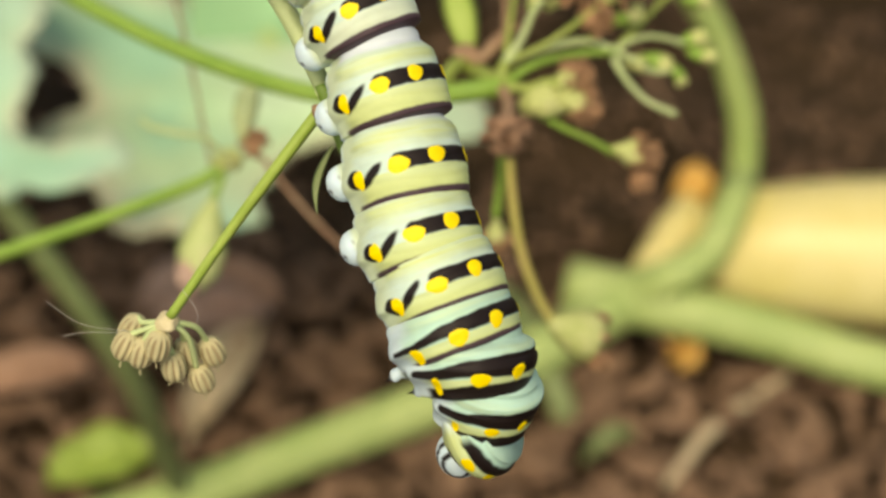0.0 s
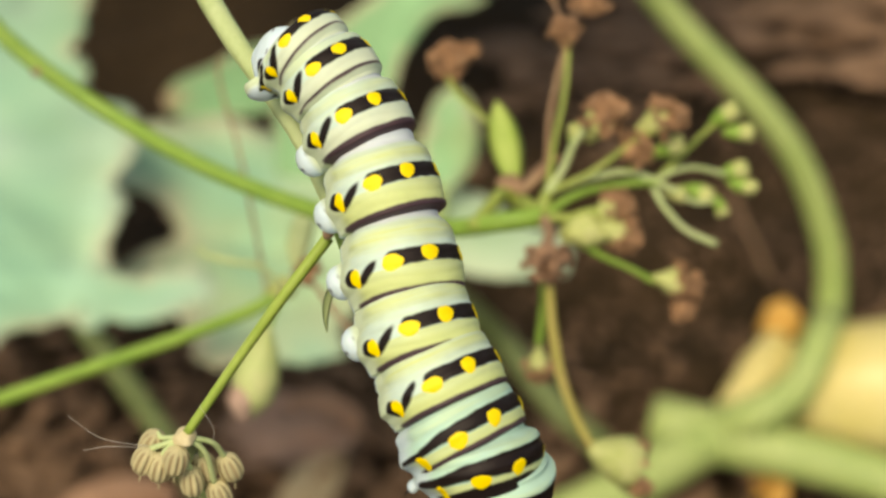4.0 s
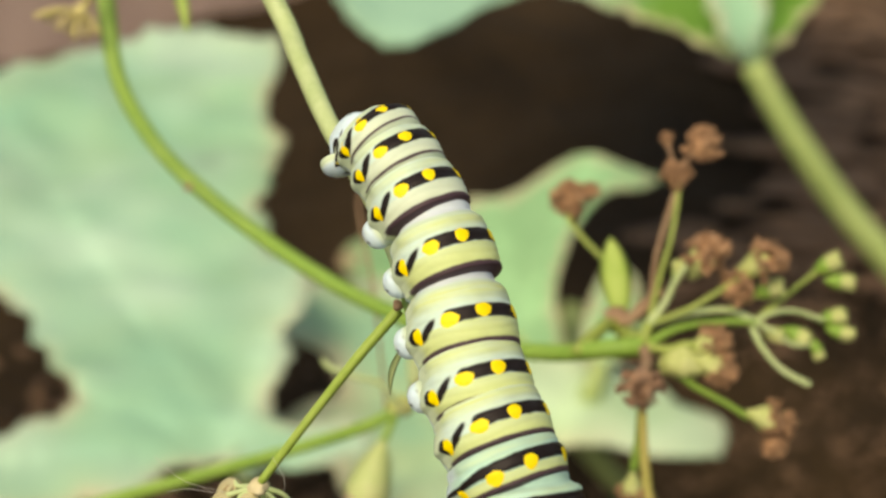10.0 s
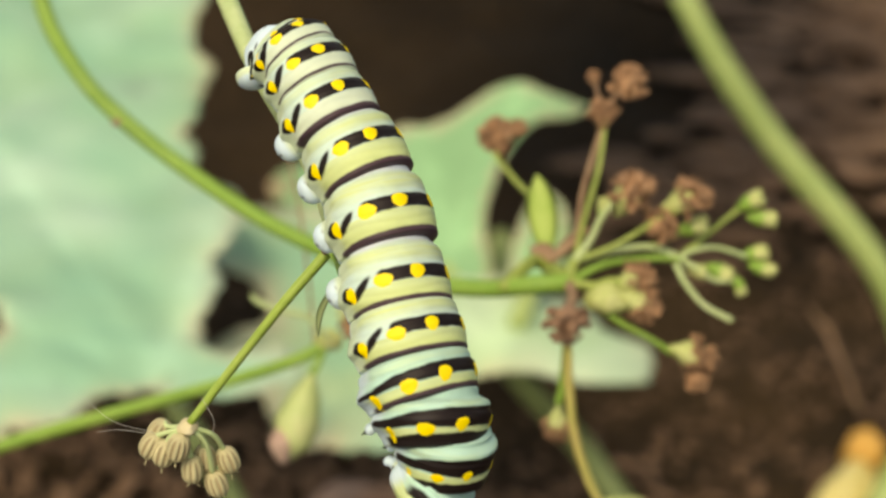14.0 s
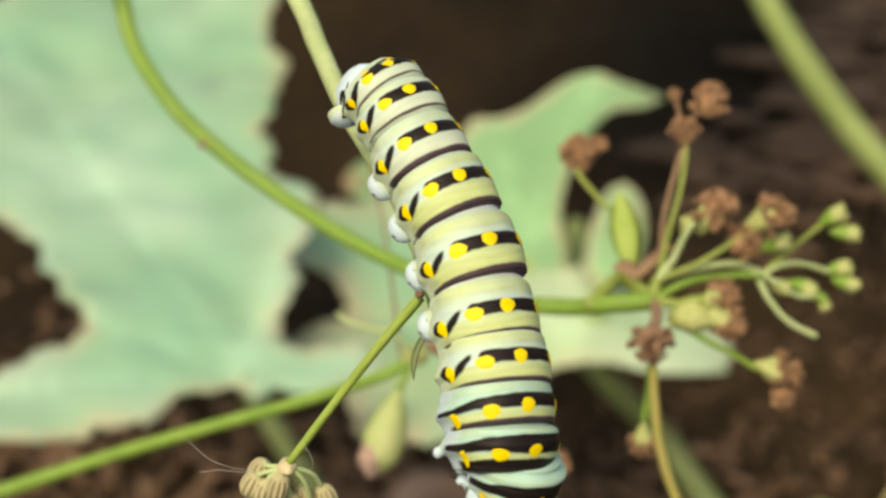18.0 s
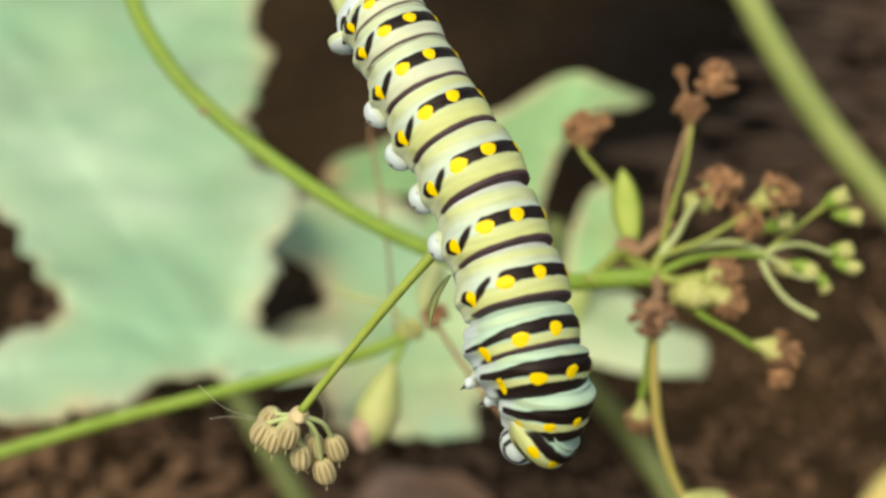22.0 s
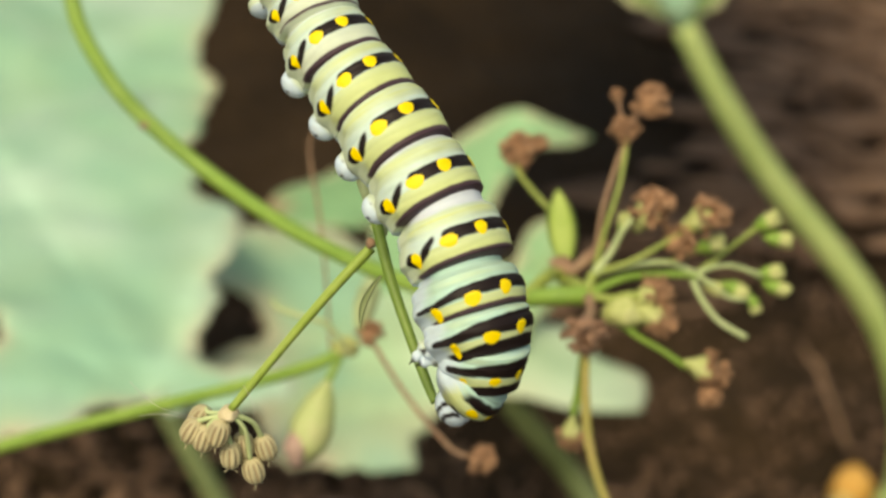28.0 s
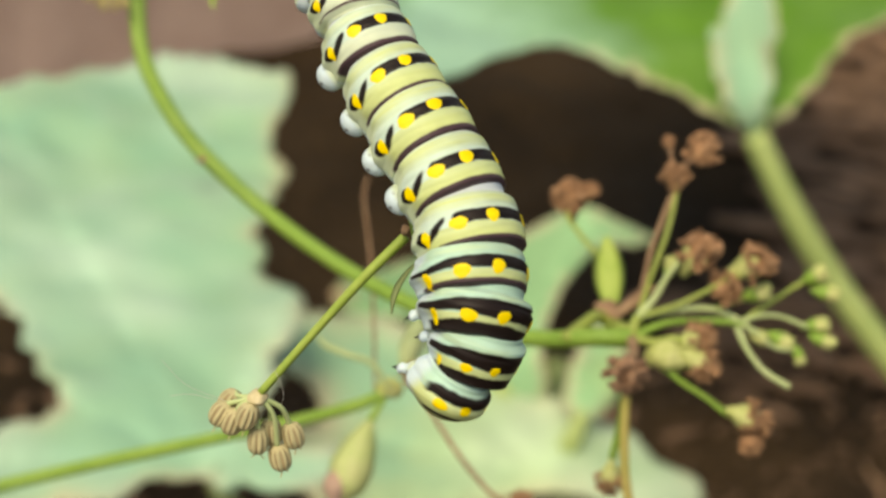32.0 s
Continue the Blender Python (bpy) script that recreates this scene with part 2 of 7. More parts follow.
# ---------------------------------------------------------------- ground
def ground():
    bm = bmesh.new()
    # fine near the plants, coarse to the horizon
    xs = np.concatenate([[-400, -60, -12, -4, -2], np.linspace(-1.2, 1.4, 130), [2.2, 4, 12, 60, 400]])
    ys = np.concatenate([[-400, -60, -12, -4, -1], np.linspace(-0.2, 2.6, 140), [3.4, 5, 12, 60, 400]])
    grid = [[bm.verts.new((x, y, 0.012 * noise.noise(Vector((x * 14, y * 14, 3))) + 0.02 * noise.noise(Vector((x * 3, y * 3, 9)))
                           + 0.006 * noise.noise(Vector((x * 45, y * 45, 1))) - 0.012)) for y in ys] for x in xs]
    for i in range(len(xs) - 1):
        for j in range(len(ys) - 1):
            bm.faces.new((grid[i][j], grid[i + 1][j], grid[i + 1][j + 1], grid[i][j + 1]))
    tagged(part("ground", bm, SOIL, None, "", local=True), "dark crumbly garden soil littered with bark", "soil", kind="structure")


ground()


def chips():
    rng = random.Random(4)
    bm = bmesh.new()
    bmesh.ops.create_icosphere(bm, subdivisions=2, radius=1.0)
    bm.verts.index_update()
    ball = np.array([v.co for v in bm.verts])
    tris = np.array([[v.index for v in f.verts] for f in bm.faces])
    bm.free()
    co, faces = [], []
    for k in range(21000):
        near, far = k < 13000, k > 16500
        x, y = (rng.uniform(-0.65, 0.85), rng.uniform(0.25, 1.08)) if near else (rng.uniform(-1.4, 1.6), rng.uniform(-0.4, 2.4))
        if far:
            x, y = rng.uniform(0.05, 1.0), rng.uniform(0.80, 1.85)
        # thickest in the near part of the bed, thinning out in uneven drifts
        edge = 1 - float(step(*((0.64, 0.82) if x > 0.02 else (0.72, 1.0)), np.array(y + 0.06 * noise.noise(Vector((x * 6, y * 6, 2))))))
        edge = max(edge, 0.03 * (1 - float(step(0.95, 1.08, np.array(y + 0.06 * noise.noise(Vector((x * 6, y * 6, 5))))))))
        thick = edge if near else 0.3 * edge
        w = 0.09 * noise.noise(Vector((x * 4, y * 4, 8)))
        if near:
            thick *= (1 - float(step(0.38, 0.72, np.array(abs(x - 0.1) + w)))) * float(step(0.25, 0.42, np.array(y + w)))
        elif far:
            # larger slabs of bark beyond the plants, left out to imitate the leaf's dark shade
            thick = 0.75 * float(step(0.10, 0.22, np.array(x - 0.10 * (y - 1.0) + w))) * float(step(0.96, 1.12, np.array(y + w)))
            thick *= (1 - float(step(0.72, 1.0, np.array(x + w)))) * (1 - float(step(1.55, 1.85, np.array(y + w))))
        else:
            thick *= 1 - float(step(0.7, 1.4, np.array(math.hypot(x - 0.1, y - 0.9) + 2 * w)))
        if rng.random() > thick:
            continue
        s = rng.uniform(0.005, 0.017) if far else rng.uniform(0.002, 0.0085 if y < 0.75 else 0.006)
        tip = 0.12 if far else 0.4
        m = np.array(Euler((rng.uniform(-tip, tip), rng.uniform(-tip, tip), rng.uniform(-0.5, 0.3) if far else rng.uniform(0, 6.3))).to_matrix())
        size = np.array((s * rng.uniform(0.9, 1.9) * (1.5 if far else 1), s * rng.uniform(0.5, 0.9), s * rng.uniform(0.25, 0.5) * (0.5 if far else 1)))
        ph = np.array([rng.uniform(0, 6.3) for _ in range(3)])
        wob = 1 + 0.16 * np.sin(ball[:, 0] * 3.1 + ph[0]) * np.sin(ball[:, 1] * 2.7 + ph[1]) + 0.12 * np.sin(ball[:, 2] * 4.3 + ball[:, 0] * 3.7 + ph[2])
        p = (ball * wob[:, None] * size) @ m.T + np.array((x, y, rng.uniform(-0.004, 0.010)))
        faces.append(tris + len(ball) * len(co))
        co.append(p)
    # fine crumbs fill the bed between the chips and the bare soil; their brown imitates lit soil
    bm = bmesh.new()
    bmesh.ops.create_icosphere(bm, subdivisions=1, radius=1.0)
    bm.verts.index_update()
    crumb = np.array([v.co for v in bm.verts])
    crumb_faces = np.array([[v.index for v in f.verts] for f in bm.faces])
    bm.free()
    start = len(ball) * len(co)
    for k in range(28000):
        x, y = rng.uniform(-0.5, 0.85), rng.uniform(0.42, 1.06)
        w = 0.09 * noise.noise(Vector((x * 5, y * 5, 6)))
        thick = (1 - float(step(0.76, 0.92, np.array(y + w)))) + 0.7 * float(step(0.09, 0.20, np.array(x - 0.10 * (y - 1.0) + w)))
        if rng.random() > min(1.0, thick) * (0.75 + 3 * w):
            continue
        s = rng.uniform(0.001, 0.0028)
        turn = rng.uniform(0, 6.3)
        c, q = math.cos(turn), math.sin(turn)
        m = np.array(((c, -q, 0), (q, c, 0), (0, 0, 1.0)))
        size = np.array((s * rng.uniform(0.9, 1.6), s * rng.uniform(0.6, 1.0), s * rng.uniform(0.3, 0.6)))
        z = -0.012 + 0.012 * noise.noise(Vector((x * 14, y * 14, 3))) + 0.02 * noise.noise(Vector((x * 3, y * 3, 9)))
        co.append((crumb * size) @ m.T + np.array((x, y, z + rng.uniform(-0.001, 0.001))))
        faces.append(crumb_faces + start)
        start += len(crumb)
    me = bpy.data.meshes.new("bark_mulch")
    me.from_pydata(np.concatenate(co).tolist(), [], np.concatenate(faces).tolist())
    ob = link("bark_mulch", me, CHIP, None, "", local=True, smooth=False)
    tagged(ob, "brown bark chips and clods strewn over the soil", "mulch", kind="stuff")


chips()


def border_board():
    a, b = Vector((-0.57975, 1.37558, 0.00000)), Vector((-0.08753, 1.61710, 0.00000))
    d = (b - a).normalized()
    a = a - d * 1.1
    back = Vector((-d.y, d.x, 0))
    bm = bmesh.new()
    n, L = 90, (b - a).length
    sect = [(0, -0.02), (0.001, 0.098), (0.006, 0.106), (0.30, 0.11), (0.305, -0.02)]
    rows = []
    for i in range(n + 1):
        o = a + d * (L * i / n)
        rows.append([bm.verts.new(o + back * (u + 0.002 * noise.noise(o * 30 + Vector((0, 0, j)))) + Vector((0, 0, h + 0.003 * noise.noise(o * 12 + Vector((j, 0, 0)))))) for j, (u, h) in enumerate(sect)])
    for p, q in zip(rows, rows[1:]):
        for j in range(len(sect)):
            bm.faces.new((p[j], p[(j + 1) % 5], q[(j + 1) % 5], q[j]))
    bm.faces.new(rows[0])
    bm.faces.new(rows[-1][::-1])
    ob = part("border_board", bm, BOARD, None, "", smooth=False)
    tagged(ob, "weathered pinkish timber lying along the bed's edge", "board")


border_board()


# ---------------------------------------------------------------- leaves of the squash plant behind
LEAF_TOP, LEAF_YELLOW, LEAF_RIM = np.array((0.245, 0.46, 0.30)), np.array((0.40, 0.53, 0.28)), np.array((0.52, 0.46, 0.30))
# dark green: the underside's shade and shine-through are put into the colour
LEAF_SHADED = np.array((0.088, 0.216, 0.018))
LEAF_MID = np.array((0.20, 0.38, 0.19))


def blade(name, outline, parent, centre, label="", tint=LEAF_TOP, ragged=0.004, wave=0.010, rim=0.011, thick=0.0012, seed=1.0, veins=5, aged=None, topside=None, spot=None, withered=None):
    """A flat leaf with a worn, uneven edge: outline runs round it, centre is where its veins meet."""
    pts = [Vector(p) for p in outline]
    loop = curve_points(pts + [pts[0]], 18 * len(pts))[:-1]
    mid = sum(pts, Vector()) / len(pts)
    nrm = Vector()
    for p, q in zip(loop, loop[1:] + loop[:1]):
        nrm += (p - mid).cross(q - mid)
    nrm.normalize()
    if nrm.z < 0:
        nrm = -nrm
    edge = []
    for i, p in enumerate(loop):
        d = (p - mid).normalized()
        k = ragged * (noise.noise(p * 90 + Vector((seed, 0, 0))) + 0.8 * noise.noise(p * 260 + Vector((0, seed, 0))))
        edge.append(p + d * k)
    e1 = (edge[0] - mid - nrm * (edge[0] - mid).dot(nrm)).normalized()
    e2 = nrm.cross(e1)
    flat = [Vector(((p - mid).dot(e1), (p - mid).dot(e2))) for p in edge]
    xs, ys = [p.x for p in flat], [p.y for p in flat]
    gap = 0.007
    inner = []
    for i in range(int((max(xs) - min(xs)) / gap)):
        for j in range(int((max(ys) - min(ys)) / gap)):
            inner.append(Vector((min(xs) + gap * (i + 0.5 + 0.3 * noise.noise(Vector((i * 3.3, j * 1.7, seed)))), min(ys) + gap * (j + 0.5 + 0.3 * noise.noise(Vector((j * 2.9, i * 1.3, seed)))))))
    n0 = len(flat)
    got = geometry.delaunay_2d_cdt(flat + inner, [], [list(range(n0))], 1, 1e-6)
    heights = [(p - mid).dot(nrm) for p in edge]
    fl = np.array([(p.x, p.y) for p in flat])
    bm = bmesh.new()
    vs = []
    for p in got[0]:
        w2 = 1 / (((fl - np.array((p.x, p.y))) ** 2).sum(1) + 1e-7)
        vs.append(bm.verts.new(mid + e1 * p.x + e2 * p.y + nrm * float((w2 * heights).sum() / w2.sum())))
    for f in got[2]:
        bm.faces.new([vs[k] for k in f])
    bmesh.ops.delete(bm, geom=[v for v in bm.verts if not v.link_faces], context='VERTS')
    co = np.array([v.co for v in bm.verts])
    rimpts = np.array(edge)
    dist = np.sqrt(((co[:, None, :] - rimpts[None]) ** 2).sum(2)).min(1)
    c = Vector(centre)
    ax = (mid - c) if (mid - c).length > 1e-4 else Vector((1, 0, 0))
    ax = (ax - nrm * ax.dot(nrm)).normalized()
    ay = nrm.cross(ax)
    cols = []
    for v, dd in zip(bm.verts, dist):
        r = v.co - c
        ang, rad = math.atan2(r.dot(ay), r.dot(ax)), r.length
        vein = 0.0
        for k in range(veins):
            a0 = (k - (veins - 1) / 2) * 0.62
            off = abs(rad * math.sin(max(-1.5, min(1.5, ang - a0))))
            vein = max(vein, math.exp(-(off / 0.0028) ** 2) * max(0, math.cos(ang - a0)))
        blot = noise.noise(v.co * 22 + Vector((seed, 3, 1))) + 0.6 * noise.noise(v.co * 60 + Vector((1, seed, 1)))
        e = math.exp(-dd / rim)
        bloom = noise.noise(v.co * 9 + Vector((seed, 0, 5))) + 0.7 * noise.noise(v.co * 30 + Vector((5, 0, seed)))
        col = tint + (LEAF_YELLOW - tint) * float(np.clip(0.25 + 0.5 * blot + 0.8 * e, 0, 1)) * (0.42 if tint is LEAF_TOP else 0.15)
        col = col + (LEAF_RIM - col) * float(np.clip(1.2 * math.exp(-dd / (rim * 0.22)) * (0.7 + blot) + 0.25 * blot * e, 0, 0.85))
        if tint is LEAF_TOP:
            col = col + (np.array((0.455, 0.62, 0.48)) - col) * float(np.clip(0.30 + 0.75 * bloom, 0, 0.75))
        if spot:
            col = col * (1 - 0.6 * math.exp(-((v.co - Vector(spot)).length / 0.007) ** 2))
        # pale mint of the upper side, painted over one end of the blade
        if topside:
            col = col + (np.array((0.27, 0.46, 0.33)) - col) * float(np.clip(1.6 - (v.co - Vector(topside[0])).length / topside[1] + 0.3 * blot, 0, 1))
        if aged:
            col = col + (np.array((0.46, 0.50, 0.22)) - col) * float(np.clip(1.3 - (v.co - Vector(aged[0])).length / aged[1] + 0.35 * blot, 0, 0.28))
        if withered:
            col = col + (np.array((0.40, 0.25, 0.16)) - col) * float(np.clip(1.4 - (v.co - Vector(withered[0])).length / withered[1] + 0.3 * blot, 0, 0.85))
        col = col * (1 + 0.25 * vein)
        cols.append(np.clip(col, 0, 0.9))
        v.co += nrm * (wave * noise.noise(v.co * 14 + Vector((0, 0, seed))) + 0.4 * wave * noise.noise(v.co * 40 + Vector((0, seed, 0))) - 0.0012 * vein)
    me = bpy.data.meshes.new(name)
    bmesh.ops.recalc_face_normals(bm, faces=bm.faces)
    bm.to_mesh(me)
    bm.free()
    colour_mesh(me, np.array(cols))
    ob = link(name, me, BLADE, parent, label)
    so = ob.modifiers.new("thickness", 'SOLIDIFY')
    so.thickness, so.offset = thick, 0
    return ob


def leaves():
    crown = Vector((0.18553, 0.67490, 0.03000))
    # broad leaf
    base = (-0.05446, 0.58491, 0.00000)
    t = thing("squash_leaf", base, "broad pale blue-green waxy leaf with bitten yellowing edge", "leaf", "leaves behind the stems")
    c1 = (-0.11088, 0.55325, 0.25000)
    blade("blade", [(-0.40007, 0.82587, 0.27000), (-0.32226, 0.83887, 0.26500), (-0.25230, 0.89113, 0.26000), (-0.20267, 0.91686, 0.26000), (-0.16157, 0.91679, 0.26000), (-0.12553, 0.89356, 0.26000),
                    (-0.12645, 0.82438, 0.25500), (-0.11487, 0.79209, 0.25500), (-0.11946, 0.74370, 0.25500), (-0.11243, 0.71214, 0.25000), (-0.08904, 0.67965, 0.25000),
                    (-0.09788, 0.60814, 0.25000), (-0.09080, 0.57119, 0.25000), (-0.05932, 0.57069, 0.25000), (-0.06477, 0.54726, 0.25000), (-0.09622, 0.54420, 0.25000), (-0.12716, 0.53836, 0.25000), (-0.15519, 0.51779, 0.25000), (-0.18331, 0.50823, 0.25500),
                    (-0.22318, 0.50566, 0.26000), (-0.24009, 0.52742, 0.26000), (-0.20403, 0.54531, 0.26000), (-0.18547, 0.56016, 0.26000), (-0.17604, 0.57491, 0.26000), (-0.19290, 0.60255, 0.26000),
                    (-0.21057, 0.63416, 0.26000), (-0.23468, 0.65675, 0.26000), (-0.28664, 0.66193, 0.26500), (-0.33191, 0.71857, 0.27000)], t, c1, seed=2.0, ragged=0.0065, spot=(-0.14983, 0.77333, 0.26000))
    stem("petiole", [c1, (-0.06922, 0.53575, 0.16000), (-0.05961, 0.56248, 0.07000), base], (0.0045, 0.0055, 0.0065), VINE_DARK, t, "dark green leaf stalk", n=24)
    # lower leaf with a broad lobe
    base2 = (0.14499, 0.60839, 0.00000)
    t = thing("squash_leaf", base2, "pale green lobed leaf yellowing along its margin", "leaf", "leaves behind the stems")
    c2 = (0.03138, 0.63838, 0.19000)
    blade("blade", [(-0.11530, 0.72194, 0.21000), (-0.08816, 0.73344, 0.21000), (-0.05448, 0.73843, 0.21000), (-0.00918, 0.72048, 0.20000), (0.03402, 0.68164, 0.20000), (0.06098, 0.68026, 0.19500),
                    (0.08197, 0.65900, 0.19500), (0.09660, 0.64961, 0.19000), (0.09450, 0.62355, 0.19000), (0.07118, 0.61787, 0.19000), (0.04246, 0.62664, 0.19000), (0.00907, 0.62250, 0.19000),
                    (-0.00550, 0.59497, 0.19000), (-0.00867, 0.57697, 0.19000), (-0.03550, 0.57464, 0.19000), (-0.06390, 0.57893, 0.19000), (-0.07301, 0.59649, 0.19500), (-0.08875, 0.60288, 0.20000),
                    (-0.11836, 0.60181, 0.20500), (-0.10082, 0.62721, 0.20500), (-0.08234, 0.64703, 0.20500), (-0.08046, 0.67122, 0.20500), (-0.09414, 0.68398, 0.20500), (-0.10767, 0.68723, 0.21000), (-0.12199, 0.70625, 0.21000)], t, c2, seed=5.0, rim=0.034, aged=((0.06925, 0.64323, 0.19000), 0.10))
    stem("petiole", [c2, (0.04705, 0.64814, 0.16000), (0.07228, 0.67079, 0.11000), (0.09959, 0.65233, 0.07500), (0.12486, 0.65292, 0.04000), base2], (0.0055, 0.006, 0.0068, 0.0075), VINE_DARK, t, "thick green leaf stalk", n=24)
    # drooping leaf
    base3 = (0.00765, 0.90675, 0.00000)
    t = thing("squash_leaf", base3, "drooping pale green leaf with a rolled tip", "leaf", "leaves behind the stems")
    c3 = (0.00452, 0.69683, 0.20976)
    blade("blade", [(0.07407, 0.73489, 0.26760), (0.05839, 0.73830, 0.27247), (0.03947, 0.74202, 0.27778), (0.02279, 0.74121, 0.27140), (0.00844, 0.73820, 0.26187), (-0.00629, 0.73883, 0.25579), (-0.02138, 0.73771, 0.25071), (-0.03103, 0.70322, 0.21192), (-0.02271, 0.67969, 0.18877), (0.01633, 0.67329, 0.19358), (0.02571, 0.68374, 0.20849), (0.02249, 0.69602, 0.22604), (0.02678, 0.70677, 0.24140), (0.03427, 0.71630, 0.25500), (0.04713, 0.72428, 0.26640), (0.06342, 0.72810, 0.26662)], t, c3, seed=8.0, wave=0.002, rim=0.0012, veins=3, tint=LEAF_MID, ragged=0.0008)
    blade("side_lobe", [(-0.08782, 0.76912, 0.20000), (-0.08395, 0.77967, 0.20000), (-0.07693, 0.78938, 0.20000), (-0.06680, 0.79475, 0.20000), (-0.05246, 0.80778, 0.20000), (-0.03731, 0.81578, 0.20000), (-0.02807, 0.81191, 0.20000), (-0.02446, 0.79024, 0.20000), (-0.02801, 0.76004, 0.20000), (-0.04070, 0.75174, 0.20000), (-0.05792, 0.75018, 0.20000), (-0.07251, 0.75239, 0.20000), (-0.08310, 0.75793, 0.20000)], t, (-0.02867, 0.78176, 0.20000), "side lobe with a pinkish withered tip", seed=9.0, wave=0.002, rim=0.0012, veins=3, tint=LEAF_MID, ragged=0.0008, withered=((-0.08547, 0.76918, 0.20000), 0.012))
    stem("petiole", [c3, (0.00596, 0.69079, 0.18719), Vector(base3) + Vector((0.0, -0.05, 0.09)), base3], (0.005, 0.007, 0.009), VINE, t, "green leaf stalk", n=20)
    t = thing("squash_leaf", Vector(base3) + Vector((0.03, 0.0, 0)), "small upright pale leaf behind the seed heads", "leaf", "leaves behind the stems")
    blade("blade", [(0.03332, 0.67123, 0.21155), (0.03728, 0.68336, 0.22887), (0.04531, 0.69411, 0.24074), (0.05455, 0.69592, 0.24333), (0.06177, 0.68713, 0.23426), (0.05952, 0.67414, 0.21920), (0.04495, 0.66347, 0.20744)], t, (0.04375, 0.66810, 0.21057), seed=11.0, veins=3, rim=0.004, tint=LEAF_MID, ragged=0.0008, aged=((0.06230, 0.67880, 0.22236), 0.012))
    stem("petiole", [(0.04375, 0.66734, 0.20949), (0.03645, 0.66858, 0.19033), Vector(base3) + Vector((0.03, -0.04, 0.10)), Vector(base3) + Vector((0.03, 0, 0))], (0.004, 0.006, 0.008), VINE, t, n=20)
    # raised leaf overhead; its unseen far end is drawn out to shade the soil
    t = thing("squash_leaf", crown, "lush green leaf on a tall thick stalk", "leaf", "leaves behind the stems")
    k = (0.12199, 0.79557, 0.29846)
    blade("blade", [k, (0.09950, 0.80935, 0.30421), (0.06916, 0.82735, 0.31248), (0.03958, 0.83791, 0.31884), (0.01298, 0.83955, 0.32118), (-0.01276, 0.82991, 0.31613), (-0.03177, 0.81226, 0.30837), (-0.05106, 0.80269, 0.30341), (-0.07830, 0.81370, 0.31042), (-0.09426, 0.84880, 0.32567), (-0.11583, 1.03416, 0.32888), (-0.06670, 1.21480, 0.36021), (0.05874, 1.32653, 0.38031), (0.20130, 1.30133, 0.37919), (0.29395, 1.11666, 0.35953), (0.22171, 0.91616, 0.33470), (0.16845, 0.84667, 0.32263), (0.14220, 0.81113, 0.30674)], t, k, seed=14.0, tint=LEAF_SHADED, rim=0.0004, wave=0.01, topside=((-0.04578, 0.83321, 0.32956), 0.07))
    blade("vein_flap", [k, (0.10676, 0.78956, 0.31430), (0.09712, 0.80196, 0.33549), (0.10171, 0.81847, 0.35908), (0.11327, 0.83234, 0.37540), (0.12677, 0.81949, 0.36053), (0.12785, 0.80160, 0.33497), (0.12481, 0.79031, 0.31537)], t, k, "pale midrib flap", seed=16.0, veins=1, rim=0.001, wave=0.004)
    stem("petiole", [k, (0.14472, 0.78583, 0.26189), (0.17667, 0.77948, 0.21796), (0.23237, 0.76044, 0.15590), (0.25776, 0.74485, 0.09876), (0.26019, 0.72967, 0.05965), (0.24393, 0.69254, 0.07636), (0.22704, 0.67044, 0.06224), (0.20362, 0.66273, 0.05122), crown], (0.0062, 0.0072, 0.0078, 0.0084, 0.009, 0.010, 0.012), VINE, t, "tall pale green ribbed leaf stalk", n=60, ribs=0.03)
    # vine on the ground
    t = thing("squash_vine", crown, "thick pale green squash vine lying on the soil", "vine")
    stem("vine_stem", [crown + Vector((-0.03, 0.01, 0.0)), (0.22329, 0.65286, 0.03000), (0.26475, 0.63462, 0.02600), (0.30874, 0.61032, 0.02400), (0.40026, 0.58203, 0.02000)], (0.015, 0.0135, 0.013, 0.012), VINE, t, n=30, ribs=0.03, seed=3.0)
    stem("vine_stem", [crown + Vector((0.02, 0.01, 0.0)), (0.13345, 0.64180, 0.02800), (0.07084, 0.61624, 0.02400), (0.01183, 0.59761, 0.02200), (-0.05033, 0.57704, 0.02000), (-0.11501, 0.56154, 0.01800)], (0.014, 0.013, 0.012, 0.012), VINE, t, n=30, ribs=0.03, seed=4.0)


leaves()


